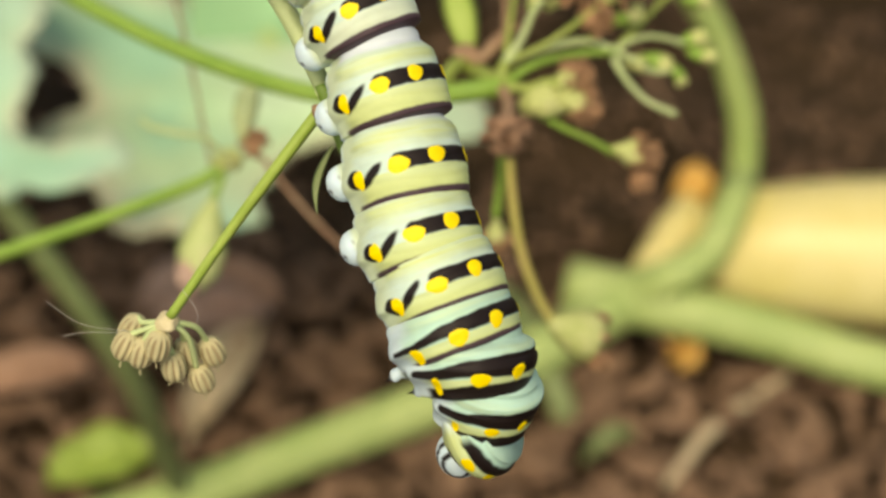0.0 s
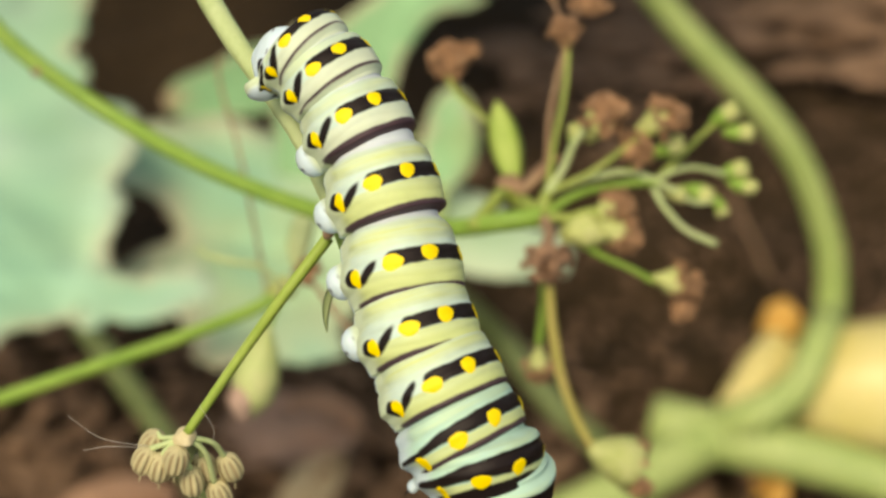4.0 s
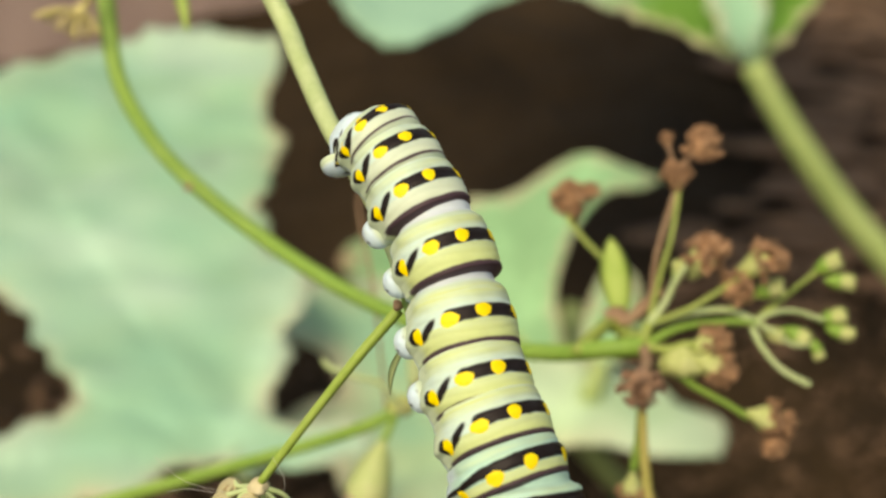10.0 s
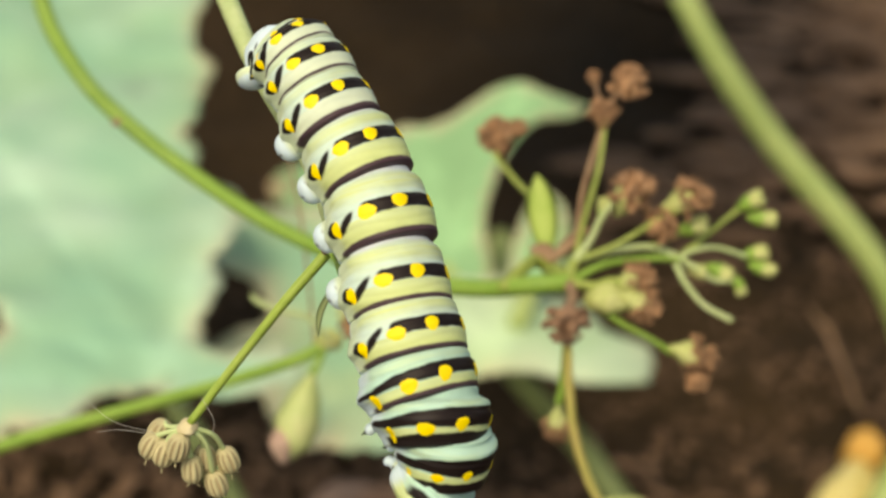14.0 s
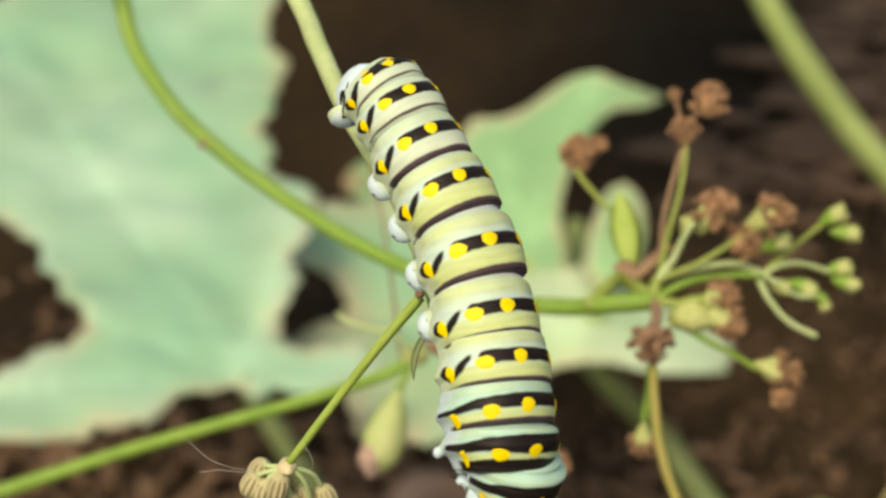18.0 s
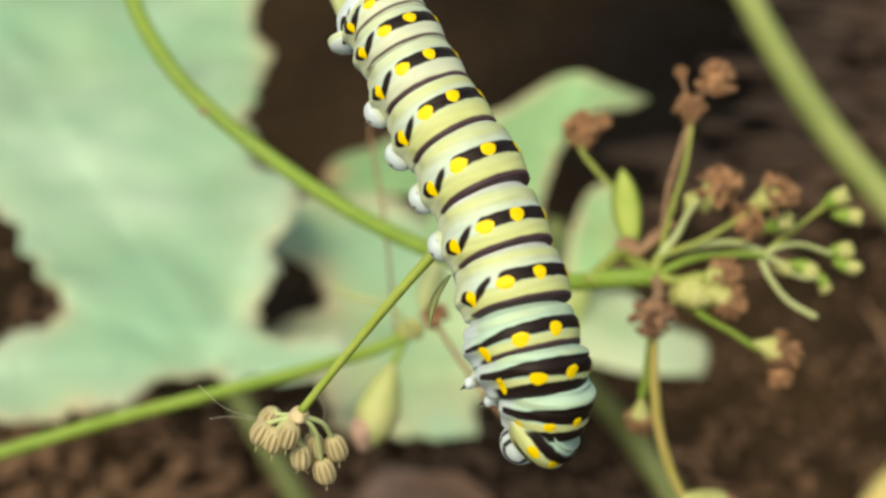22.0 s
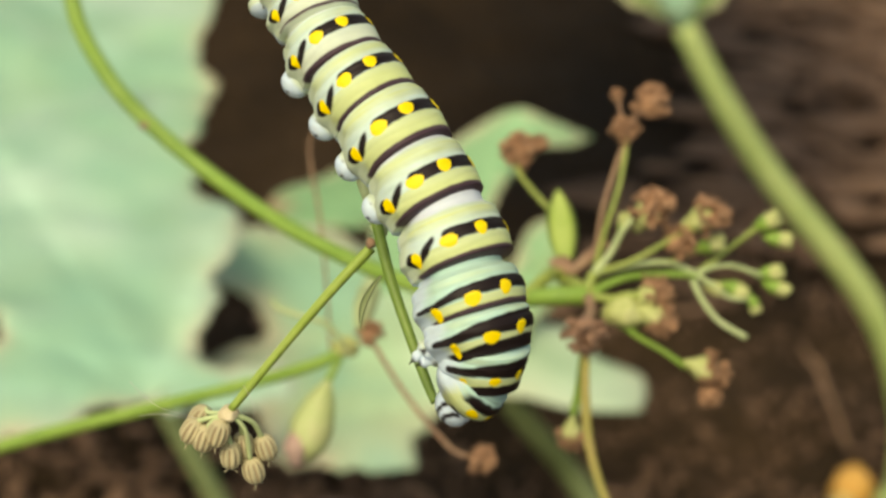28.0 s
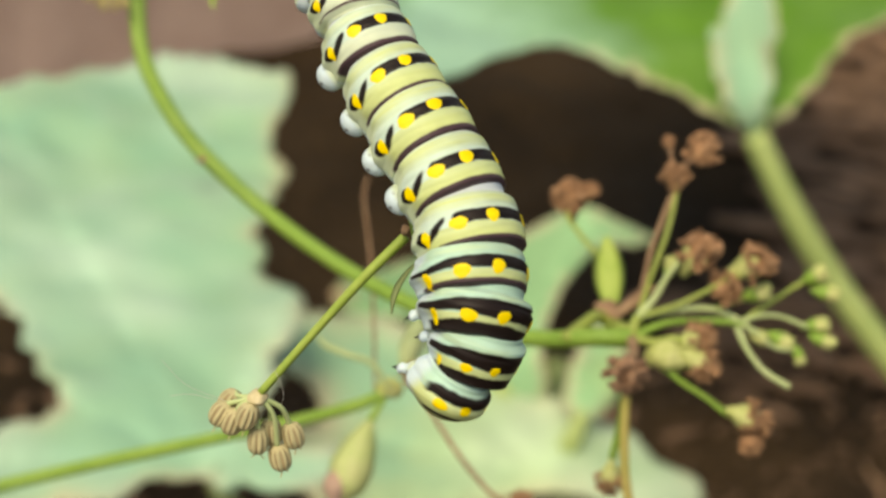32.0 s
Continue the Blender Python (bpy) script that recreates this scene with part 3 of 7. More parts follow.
def squash():
    a, b = Vector((0.22068, 0.70049, 0.03500)), Vector((0.37216, 0.66652, 0.04200))
    t = thing("yellow_squash", (a.x, a.y, 0.0), "large pale yellow squash lying on the soil", "squash")
    d = (b - a).normalized()
    line = [a + (b - a) * s for s in np.linspace(0, 1, 8)]
    stem("fruit", line, (0.012, 0.030, 0.036, 0.039, 0.041, 0.042, 0.038, 0.012), FRUIT, t, n=40, sides=28, ribs=0.0)
    bm = bmesh.new()
    lump(bm, (0.23424, 0.73228, 0.05000), (0.012, 0.012, 0.015), None, 3, 0.3, 2.0)
    part("withered_blossom", bm, ORANGE, t, "orange withered blossom")
    bm = bmesh.new()
    tube(bm, [(0.22895, 0.71881, 0.05000), (0.21842, 0.70249, 0.04600), (0.20369, 0.68399, 0.04000), (0.19002, 0.67431, 0.03000)], (0.008, 0.013, 0.013, 0.010), 16, 16)
    part("stalk_end", bm, FRUIT, t, "pale yellow tapering neck")
    t = thing("fallen_blossom", (0.21552, 0.65777, 0.00000), "small orange fallen blossom on the soil", "blossom")
    bm = bmesh.new()
    for k in range(5):
        e = Euler((0.9, 0, k * 1.25))
        lump(bm, Vector((0.21285, 0.65047, 0.00800)) + Vector((0.006 * math.cos(k * 1.25), 0.006 * math.sin(k * 1.25), 0)), (0.005, 0.010, 0.002), e, 2, 0.3, k)
    part("petals", bm, ORANGE, t)


squash()


def litter():
    def dead(at, length, width, turn, mat, label, seed):
        bm = bmesh.new()
        n, w = 14, 7
        rows = []
        for i in range(n):
            s = i / (n - 1)
            half = width * math.sin(math.pi * min(1, s * 0.96 + 0.03)) ** 0.7
            rows.append([bm.verts.new(((s - 0.5) * length, half * (j / (w - 1) * 2 - 1), min(0.010, 0.7 * width) * (j / (w - 1) * 2 - 1) ** 2 + 0.004 * noise.noise(Vector((s * 4, j * 0.5, seed))) + 0.006 * math.sin(s * 3))) for j in range(w)])
        for p, q in zip(rows, rows[1:]):
            for j in range(w - 1):
                bm.faces.new((p[j], p[j + 1], q[j + 1], q[j]))
        bmesh.ops.rotate(bm, verts=bm.verts, cent=(0, 0, 0), matrix=Euler((0, 0, turn)).to_matrix())
        bmesh.ops.translate(bm, verts=bm.verts, vec=Vector(at) + Vector((0, 0, 0.006)))
        ob = part("dead_leaf", bm, mat)
        so = ob.modifiers.new("thickness", 'SOLIDIFY')
        so.thickness = 0.0008
        line = [Vector(at) + Euler((0, 0, turn)).to_matrix() @ Vector(((u - 0.5) * length, 0, 0.0072 + 0.006 * math.sin(u * 3))) for u in (-0.12, 0.1, 0.3, 0.5, 0.7, 0.9)]
        part("midrib", tube(bmesh.new(), line, (0.0012, 0.0010, 0.0006), 14, 8), mat, ob, "stiff midrib and stalk")
        tagged(ob, label, "leaf", "dead leaves on the soil")

    dead((-0.03082, 0.66136, 0.00000), 0.085, 0.014, 1.1, TAN, "pale tan curled dead leaf on the soil", 1.0)
    dead((-0.13059, 0.67055, 0.00000), 0.065, 0.016, 0.1, DRY, "rust-brown dead leaf lying on the soil", 2.0)
    dead((-0.02120, 0.72364, 0.00000), 0.05, 0.016, 2.7, DRY, "reddish-brown crumpled dead leaf on the soil", 3.0)
    dead((0.16061, 0.59101, 0.00000), 0.028, 0.006, 0.4, VINE_DARK, "small green leaf scrap on the soil", 4.0)
    dead((-0.09295, 0.60810, 0.00000), 0.055, 0.018, 0.2, BRACT, "yellow-green leaf fallen on the soil", 5.0)
    # a thin dry stem, built as a very narrow dead leaf
    dead((0.24829, 0.87820, 0.00000), 0.09, 0.0016, 1.7, STEM_BROWN, "thin rust-coloured dry stem on the soil", 6.0)
    dead((-0.03444, 0.70362, 0.00000), 0.06, 0.018, 0.05, PINK, "pale pinkish-brown dead leaf under the plants", 7.0)
    dead((-0.04905, 0.72508, 0.00000), 0.05, 0.018, 0.3, PINK, "pale pinkish-brown dead leaf on the soil", 8.0)
    bm = bmesh.new()
    tube(bm, [(0.18334, 0.56425, 0.00400), (0.21414, 0.59500, 0.00700), (0.26688, 0.63051, 0.00400)], (0.003, 0.004, 0.0025), 14, 8, wobble=0.2)
    tagged(part("twig", bm, TAN), "thin tan dry stick lying on the soil", "stick")


litter()


# ---------------------------------------------------------------- the herb's front stem, on which the caterpillar sits
def seed_fruit(at, axis, parent, k):
    """A ribbed carrot-family seed pair with two dried styles at its tip."""
    q = facing(axis)
    bm = bmesh.new()
    n, s = 12, 48
    rings = []
    for i in range(n):
        v = -1 + 2 * i / (n - 1)
        ring = []
        for j in range(s):
            a = 2 * math.pi * j / s
            rib = 1 + 0.15 * (abs(math.cos(a * 5)) ** 0.6 * 2 - 1)
            r = math.sqrt(max(0.0, 1 - abs(v) ** 2.4)) * 0.00098 * rib * (1 - 0.1 * math.cos(2 * a)) + 0.00006
            ring.append(bm.verts.new(Vector(at) + q @ Vector((math.cos(a) * r, math.sin(a) * r * 0.9, v * 0.00146))))
        rings.append(ring)
    for a, b in zip(rings, rings[1:]):
        for j in range(s):
            bm.faces.new((a[j], a[(j + 1) % s], b[(j + 1) % s], b[j]))
    bm.faces.new(rings[0][::-1])
    bm.faces.new(rings[-1])
    for sgn in (-1, 1):
        p0 = Vector(at) + q @ Vector((0.00015 * sgn, 0, 0.0013))
        tube(bm, [p0, p0 + q @ Vector((0.0002 * sgn, 0, 0.00035)), p0 + q @ Vector((0.0005 * sgn, 0.0001, 0.00055))], (0.00009, 0.00007, 0.00005), 6, 6)
    c = Vector(at)
    me = bpy.data.meshes.new("seed")
    cols = []
    for v in bm.verts:
        p = q.inverted() @ (v.co - c)
        groove = 1 - abs(math.cos(math.atan2(p.y, p.x) * 5))
        k = float(step(0.45, 0.8, np.array(groove))) * (1 if abs(p.z) < 0.0011 else 0)
        g = 0.5 + 0.5 * noise.noise(v.co * 900)
        cols.append((1 - k) * (np.array((0.49, 0.44, 0.25)) * (0.8 + 0.4 * g)) + k * np.array((0.25, 0.175, 0.09)))
    bm.to_mesh(me)
    bm.free()
    colour_mesh(me, np.array(cols))
    link("seed", me, SEED, parent)


def herb_stem():
    top = Vector((-0.02409, 0.16599, 0.62323))
    base = (-0.25, 0.28, 0.0)
    t = thing("herb_stem", base, "slender green herb stem gone to seed", "plant stem")
    stem("main_stem", [base, (-0.245, 0.275, 0.3), (-0.2, 0.25, 0.6), (-0.12, 0.2, 0.72), (-0.055, 0.165, 0.70), top + Vector((-0.012, 0.006, 0.022)), top,
                       (-0.02023, 0.15651, 0.62016), (-0.01658, 0.14658, 0.61818), (-0.01169, 0.13692, 0.61485), (-0.00908, 0.13055, 0.61097), (-0.00927, 0.12977, 0.61161)],
         (0.0022, 0.002, 0.0018, 0.0014, 0.0011, 0.00108, 0.00106, 0.00102, 0.00096, 0.00082, 0.00068, 0.00062), STEM_PALE, t, "ribbed pale green stem", n=150, sides=16, ribs=0.035)
    stem("upper_shoot", [(-0.00934, 0.13001, 0.61195), (-0.00794, 0.12672, 0.60812), (-0.00614, 0.12275, 0.60507), (-0.00449, 0.11917, 0.60257), (-0.00353, 0.11714, 0.60141)],
         (0.00056, 0.00053, 0.0005, 0.00048, 0.0004), STEM_DARK, t, "thin dark green tip of the stem", n=40, sides=12, ribs=0.04)
    hub = Vector((-0.02265, 0.12463, 0.59381))
    j = Vector((-0.00978, 0.12986, 0.60913))
    bm = bmesh.new()
    lump(bm, (-0.00980, 0.12903, 0.61020), (0.0005, 0.0005, 0.00055), None, 2, 0.35, 1.0)
    part("node", bm, STEM_BROWN, t, "brownish node")
    stem("side_stalk", [j, (-0.01335, 0.12795, 0.60553), (-0.01761, 0.12663, 0.60015), hub], (0.0005, 0.00047, 0.00042, 0.0004), BRACT, t, "thin green side stalk", n=40, sides=10, ribs=0.04)
    bm = bmesh.new()
    lump(bm, hub + Vector((-0.0003, 0, -0.0006)), (0.0010, 0.0009, 0.0007), None, 3, 0.35, 3.0)
    head = part("seed_umbel", bm, SEED_RIB, t, "small umbel of ribbed pale seeds")
    #            sideways, away, down (mm) of each seed, and how it leans
    spots = ((-3.8, 0.0, -2.8, -0.5), (-2.6, -0.6, -3.2, -0.3), (-3.2, 1.3, -2.3, -0.5), (-1.5, 0.8, -3.1, -0.2),
             (-0.2, -0.5, -5.3, 0.0), (1.9, -0.3, -7.3, 0.25), (0.9, 0.9, -5.2, 0.1), (3.0, 0.9, -5.4, 0.3), (-1.2, -1.0, -2.2, -0.3))
    for k, (x, y, z, lean) in enumerate(spots):
        at = hub + Vector((x, y, z)) * 0.001
        d = Vector((lean, -0.15, -1)).normalized()
        start, end = hub + Vector((-0.0002, 0, -0.0005)), at - d * 0.0012
        out = Vector((x * 0.55, y * 0.6, z * 0.25 - 0.1)) * 0.001
        stem("pedicel", [start, start + out + Vector((0.0004 if x > 0 else -0.0002, 0, 0)), end], (0.00026, 0.00024, 0.00028), STEM_PALE, head, n=14, sides=8)
        seed_fruit(at, d, head, k)
    for k, (x0, z0, x1, z1, x2, z2) in enumerate(((-9.5, 2.6, -7, 0.4, -3.5, -1.2), (1.2, 2.6, 2.2, 0.6, 2.0, -1.2), (-8.8, -1.5, -6.6, -0.6, -4.2, -1.3))):
        bm = tube(bmesh.new(), [hub + Vector((x0, 0.4, z0)) * 0.001, hub + Vector((x1, -0.3, z1)) * 0.001, hub + Vector((x2, 0, z2)) * 0.001], (0.00002, 0.000022, 0.00002), 20, 5)
        part("hair", bm, HAIR, head, "fine stray hair")
    # narrow leaflet below the node
    bm = bmesh.new()
    a, b = Vector((-0.00876, 0.12843, 0.60708)), Vector((-0.01044, 0.12441, 0.60395))
    d = b - a
    side = Vector((0.9, -0.3, 0.25)).normalized()
    rows = []
    for i in range(14):
        s = i / 13
        w = 0.00034 * math.sin(math.pi * min(0.97, 0.12 + 0.86 * s)) + 0.00005
        c = a + d * s + Vector((-0.0006, 0, 0.0)) * math.sin(s * 3.1)
        rows.append([bm.verts.new(c + side * (w * u) + Vector((0, -0.0002 * (1 - u * u), 0.00004 * v))) for u, v in ((-1, 0), (-0.5, 1), (0, 2), (0.5, 1), (1, 0), (0.4, -2), (-0.4, -2))])
    for p, q in zip(rows, rows[1:]):
        for k in range(7):
            bm.faces.new((p[k], p[(k + 1) % 7], q[(k + 1) % 7], q[k]))
    part("leaflet", bm, VINE_DARK, t, "small dark green folded leaflet")


herb_stem()


# ---------------------------------------------------------------- the umbel of dried flower heads
def flower_head(parent, at, size, axis, seed, green=False, calyx=True, label="", husk=None):
    """A dried flower head: a knot of small husks on a green calyx."""
    size *= 1.15
    rng = random.Random(int(seed * 31) + 5)
    d = Vector(axis).normalized()
    q = facing(d)
    at = Vector(at) - d * (size * 0.22)
    bm = bmesh.new()
    if green:
        # an unripe club with a lobed tip
        tube(bm, [at - d * size * 0.9, at - d * size * 0.4, at + d * size * 0.2, at + d * size * 0.62], (size * 0.22, size * 0.42, size * 0.58, size * 0.40), 12, 12, ribs=0.07)
        for k in range(7):
            a = k * 0.9 + seed
            p = Vector((math.cos(a) * size * 0.34, math.sin(a) * size * 0.34, size * rng.uniform(0.45, 0.70)))
            s = size * rng.uniform(0.18, 0.28)
            lump(bm, at + q @ p, (s, s, s * 1.2), q, 2, 0.3, seed + k)
    else:
        lump(bm, at, (size * 0.52, size * 0.50, size * 0.55), q, 2, 0.4, seed)
        for k in range(62):
            a, e = rng.uniform(0, 6.283), rng.uniform(-0.75, 1.45)
            r = size * rng.uniform(0.50, 0.86)
            p = Vector((math.cos(a) * math.cos(e), math.sin(a) * math.cos(e), math.sin(e) * 0.95 + 0.1)) * r
            s = size * rng.uniform(0.10, 0.20)
            lump(bm, at + q @ p, (s, s * rng.uniform(0.7, 1.0), s * rng.uniform(0.8, 1.25)), q @ facing(p), 2, 0.4, seed + k * 1.3, 2.6)
        for k in range(12):
            a, e = rng.uniform(0, 6.283), rng.uniform(-0.3, 1.3)
            p = Vector((math.cos(a) * math.cos(e), math.sin(a) * math.cos(e), math.sin(e))) * size * 0.82
            tube(bm, [at + q @ (p * 0.6), at + q @ (p * 1.0), at + q @ (p * 1.05 + Vector((0, 0, size * 0.10)))], (size * 0.05, size * 0.08, size * 0.03), 5, 6)
    ob = part("flower_head", bm, HUSK_GREEN if green else (husk or HUSK), parent, label or ("green unripe flower head" if green else "brown dried flower head"))
    if calyx:
        bm = bmesh.new()
        brown = calyx == "brown"
        tube(bm, [at - d * size * 1.15, at - d * size * 0.75, at - d * size * 0.25, at + d * size * 0.25], (size * 0.14, size * 0.25, size * 0.46, size * 0.54, size * 0.40), 14, 12, ribs=0.06)
        part("calyx", bm, HUSK if brown else (HUSK_GREEN if not green else STEM), ob, "dried brown calyx" if brown else "green calyx")
    return ob


def bell_head(parent, at, length, width, axis, seed):
    """A nodding unripe head: a ribbed green bell with a ragged tan mouth."""
    rng = random.Random(int(seed * 7))
    d = Vector(axis).normalized()
    q, at = facing(d), Vector(at)
    bm = tube(bmesh.new(), [at - d * 0.0006, at + d * length * 0.22, at + d * length * 0.55, at + d * length * 0.86], (0.0008, width * 0.55, width * 0.82, width * 1.0, width * 0.96), 20, 18, ribs=0.05)
    ob = part("flower_head", bm, HUSK_GREEN, parent, "nodding green bell-shaped seed head")
    bm = bmesh.new()
    for k in range(26):
        a, r = rng.uniform(0, 6.283), width * math.sqrt(rng.random())
        p = Vector((math.cos(a) * r, math.sin(a) * r, length * rng.uniform(0.82, 0.96)))
        s = width * rng.uniform(0.16, 0.30)
        lump(bm, at + q @ p, (s, s * 0.8, s * 1.3), q, 2, 0.45, seed + k)
    part("dried_petals", bm, HUSK, ob, "tan dried petals")


def umbel_stalk():
    base = (-0.22, 0.33, 0.0)
    t = thing("umbel_stalk", base, "curved green stalk ending in an umbel of dried flower heads", "plant stem")
    node = Vector((0.01842, 0.20063, 0.55416))
    stem("stalk", [base, (-0.215, 0.325, 0.3), (-0.19, 0.3, 0.55), (-0.14, 0.265, 0.66), Vector((-0.06853, 0.28113, 0.58543)), (-0.06742, 0.27399, 0.57699), (-0.06454, 0.26232, 0.56555), (-0.05779, 0.25103, 0.55988), (-0.05070, 0.24584, 0.55422), (-0.03973, 0.23930, 0.54836),
                   (-0.02817, 0.22856, 0.54697), (-0.01653, 0.21954, 0.54629), (-0.00473, 0.20981, 0.54809), (0.00614, 0.20420, 0.55053), (0.01320, 0.20045, 0.55390), node],
         (0.0022, 0.0021, 0.002, 0.0017, 0.0014, 0.00135, 0.0013, 0.00125, 0.00125, 0.0013, 0.0014), STEM, t, "smooth green curved stalk", n=140, sides=14, ribs=0.02, seed=2.0)
    bm = bmesh.new()
    lump(bm, Vector((-0.04966, 0.24140, 0.55659)) + Vector((-0.0008, 0, -0.0006)), (0.0008, 0.0008, 0.0006), None, 2, 0.4, 2.0)
    part("stalk_scar", bm, STEM_BROWN, t, "small brown scar")

    def ray(pts, r=0.0006, mat=RAY, label=""):
        stem("ray", pts, (r * 0.80, r * 0.68, r * 0.63, r * 0.72), mat, t, label, n=24, sides=10, ribs=0.03, seed=len(pts) * r * 1e4)

    n1, n2 = Vector((0.01600, 0.20833, 0.55121)), Vector((0.01941, 0.20244, 0.55674))
    # upper back head
    ray([n1, (0.01462, 0.22020, 0.55420), (0.01146, 0.22515, 0.55605), (0.00924, 0.22857, 0.55745), (0.00923, 0.23009, 0.55962)], 0.0006, RAY, "green ray")
    flower_head(t, (0.00917, 0.23060, 0.56034), 0.0030, (-0.15, 0.1, 1), 1.0, calyx="brown")
    flower_head(t, (0.01234, 0.23124, 0.56126), 0.0015, (0.25, 0.1, 1), 1.5, calyx="brown")
    # tall pair
    ray([n2, (0.02105, 0.20833, 0.55992), (0.02301, 0.21282, 0.56460), (0.02403, 0.21708, 0.56893), (0.02403, 0.21851, 0.57097)], 0.00055)
    ray([(0.02405, 0.21837, 0.57077), (0.02530, 0.21976, 0.57276), (0.02724, 0.22080, 0.57424)], 0.0004, STEM_BROWN, "brown ray")
    ray([(0.02389, 0.21836, 0.57076), (0.02326, 0.22036, 0.57275), (0.02266, 0.22209, 0.57434)], 0.0004, STEM_BROWN, "brown ray")
    stem("dry_ray", [(0.01976, 0.20601, 0.55836), (0.02076, 0.21107, 0.56209), (0.02231, 0.21486, 0.56575), (0.02354, 0.21706, 0.56890)], (0.0003, 0.00035, 0.0004), STEM_BROWN, t, "papery dried ray", n=20, sides=8)
    flower_head(t, (0.02384, 0.21874, 0.57130), 0.0022, (-0.05, 0, 1), 2.0, calyx="brown")
    flower_head(t, (0.02786, 0.22121, 0.57483), 0.0029, (0.45, 0, 1), 3.0, calyx=False)
    flower_head(t, (0.02253, 0.22247, 0.57488), 0.0011, (-0.4, 0, 1), 3.5, calyx="brown")
    # middle heads
    ray([n2, (0.02154, 0.20330, 0.55971), (0.02285, 0.20412, 0.56263), (0.02421, 0.20447, 0.56487)], 0.0007, STEM_PALE)
    flower_head(t, (0.02725, 0.20575, 0.56670), 0.0032, (0.45, 0, 1), 4.0)
    flower_head(t, (0.02329, 0.20516, 0.56410), 0.0015, (0.1, 0, 1), 4.4, green=True)
    ray([n2, (0.02481, 0.20275, 0.55893), (0.03021, 0.20460, 0.56157), (0.03331, 0.20552, 0.56288)], 0.0006)
    flower_head(t, (0.03599, 0.20665, 0.56450), 0.0030, (1.0, 0, 0.45), 5.0)
    flower_head(t, (0.03155, 0.20537, 0.56093), 0.0028, (0.9, 0, 0.3), 6.0, calyx=False)
    flower_head(t, (0.03677, 0.20684, 0.55954), 0.0020, (1.0, 0.1, 0.3), 6.5, green=True)
    ray([n2, (0.02416, 0.20311, 0.55769), (0.03066, 0.20447, 0.55789), (0.03512, 0.20644, 0.55897)], 0.0005)
    # right green cluster
    ray([n2, (0.02495, 0.20323, 0.55787), (0.03028, 0.20431, 0.55767), (0.03414, 0.20430, 0.55591)], 0.0007, STEM_PALE)
    ray([node, (0.02358, 0.20291, 0.55566), (0.02930, 0.20418, 0.55574), (0.03431, 0.20421, 0.55579)], 0.0008, STEM)
    ray([(0.03415, 0.20421, 0.55578), (0.03753, 0.20731, 0.55672), (0.04136, 0.21059, 0.55792), (0.04350, 0.21225, 0.55855)], 0.0006)
    flower_head(t, (0.04607, 0.21394, 0.55921), 0.0020, (1, 0, 0.7), 7.0, green=True)
    flower_head(t, (0.04772, 0.21233, 0.55692), 0.0018, (1, 0, -0.1), 7.4, green=True)
    flower_head(t, (0.03710, 0.20312, 0.55423), 0.0017, (0.6, -0.6, 0.2), 8.0, green=True, calyx=False)
    flower_head(t, (0.04075, 0.20379, 0.55344), 0.0019, (0.8, -0.3, -0.2), 8.3, green=True)
    flower_head(t, (0.04595, 0.20626, 0.55523), 0.0018, (0.9, -0.2, 0.4), 8.6, green=True)
    flower_head(t, (0.04690, 0.20490, 0.55328), 0.0017, (1, -0.2, -0.2), 8.8, green=True)
    flower_head(t, (0.04307, 0.20250, 0.55159), 0.0014, (0.4, -0.2, -1), 9.0, green=True)
    ray([(0.03415, 0.20421, 0.55578), (0.03650, 0.20487, 0.55672), (0.03988, 0.20586, 0.55639), (0.04419, 0.20595, 0.55478)], 0.0005, STEM_PALE)
    ray([(0.03432, 0.20412, 0.55565), (0.03651, 0.20263, 0.55527), (0.03919, 0.20242, 0.55323), (0.04260, 0.20317, 0.55256)], 0.0005, STEM_PALE)
    # drooping green tip
    ray([(0.03352, 0.20212, 0.55629), (0.03475, 0.19973, 0.55461), (0.03733, 0.19800, 0.55214), (0.04120, 0.19675, 0.55036)], 0.0006, STEM_PALE, "drooping bare green ray")
    # lower middle heads
    ray([node, (0.02197, 0.19958, 0.55440), (0.02423, 0.19912, 0.55549), (0.02624, 0.19898, 0.55528)], 0.0009)
    flower_head(t, (0.02859, 0.19931, 0.55576), 0.0027, (1, 0, 0.3), 10.0)
    flower_head(t, (0.02907, 0.19713, 0.55265), 0.0027, (0.9, 0, -0.5), 11.0)
    bm = bmesh.new()
    lump(bm, (0.02360, 0.19763, 0.55335), (0.0028, 0.0022, 0.0022), None, 3, 0.3, 4.0)
    part("green_boss", bm, HUSK_GREEN, t, "swollen green umbel base")
    # long lower ray
    ray([(0.02120, 0.19770, 0.55346), (0.02540, 0.19587, 0.55085), (0.02964, 0.19537, 0.54839), (0.03294, 0.19496, 0.54606)], 0.00065, STEM)
    flower_head(t, (0.03697, 0.19468, 0.54566), 0.0030, (1, 0, -0.35), 12.0)
    flower_head(t, (0.03656, 0.19260, 0.54269), 0.0018, (0.3, 0, -1), 12.5, calyx=False)
    # hanging dark head and drooping rays
    stem("ray", [node, (0.01878, 0.19630, 0.55494), (0.01779, 0.19202, 0.55581), (0.01746, 0.19073, 0.55571)], (0.0008, 0.0008, 0.0007), STEM_BROWN, t, "browning ray", n=16, sides=8)
    flower_head(t, (0.01754, 0.19007, 0.55476), 0.0031, (0, -0.3, -1), 13.0, calyx=False, label="dark brown dried flower head", husk=HUSK_DARK)
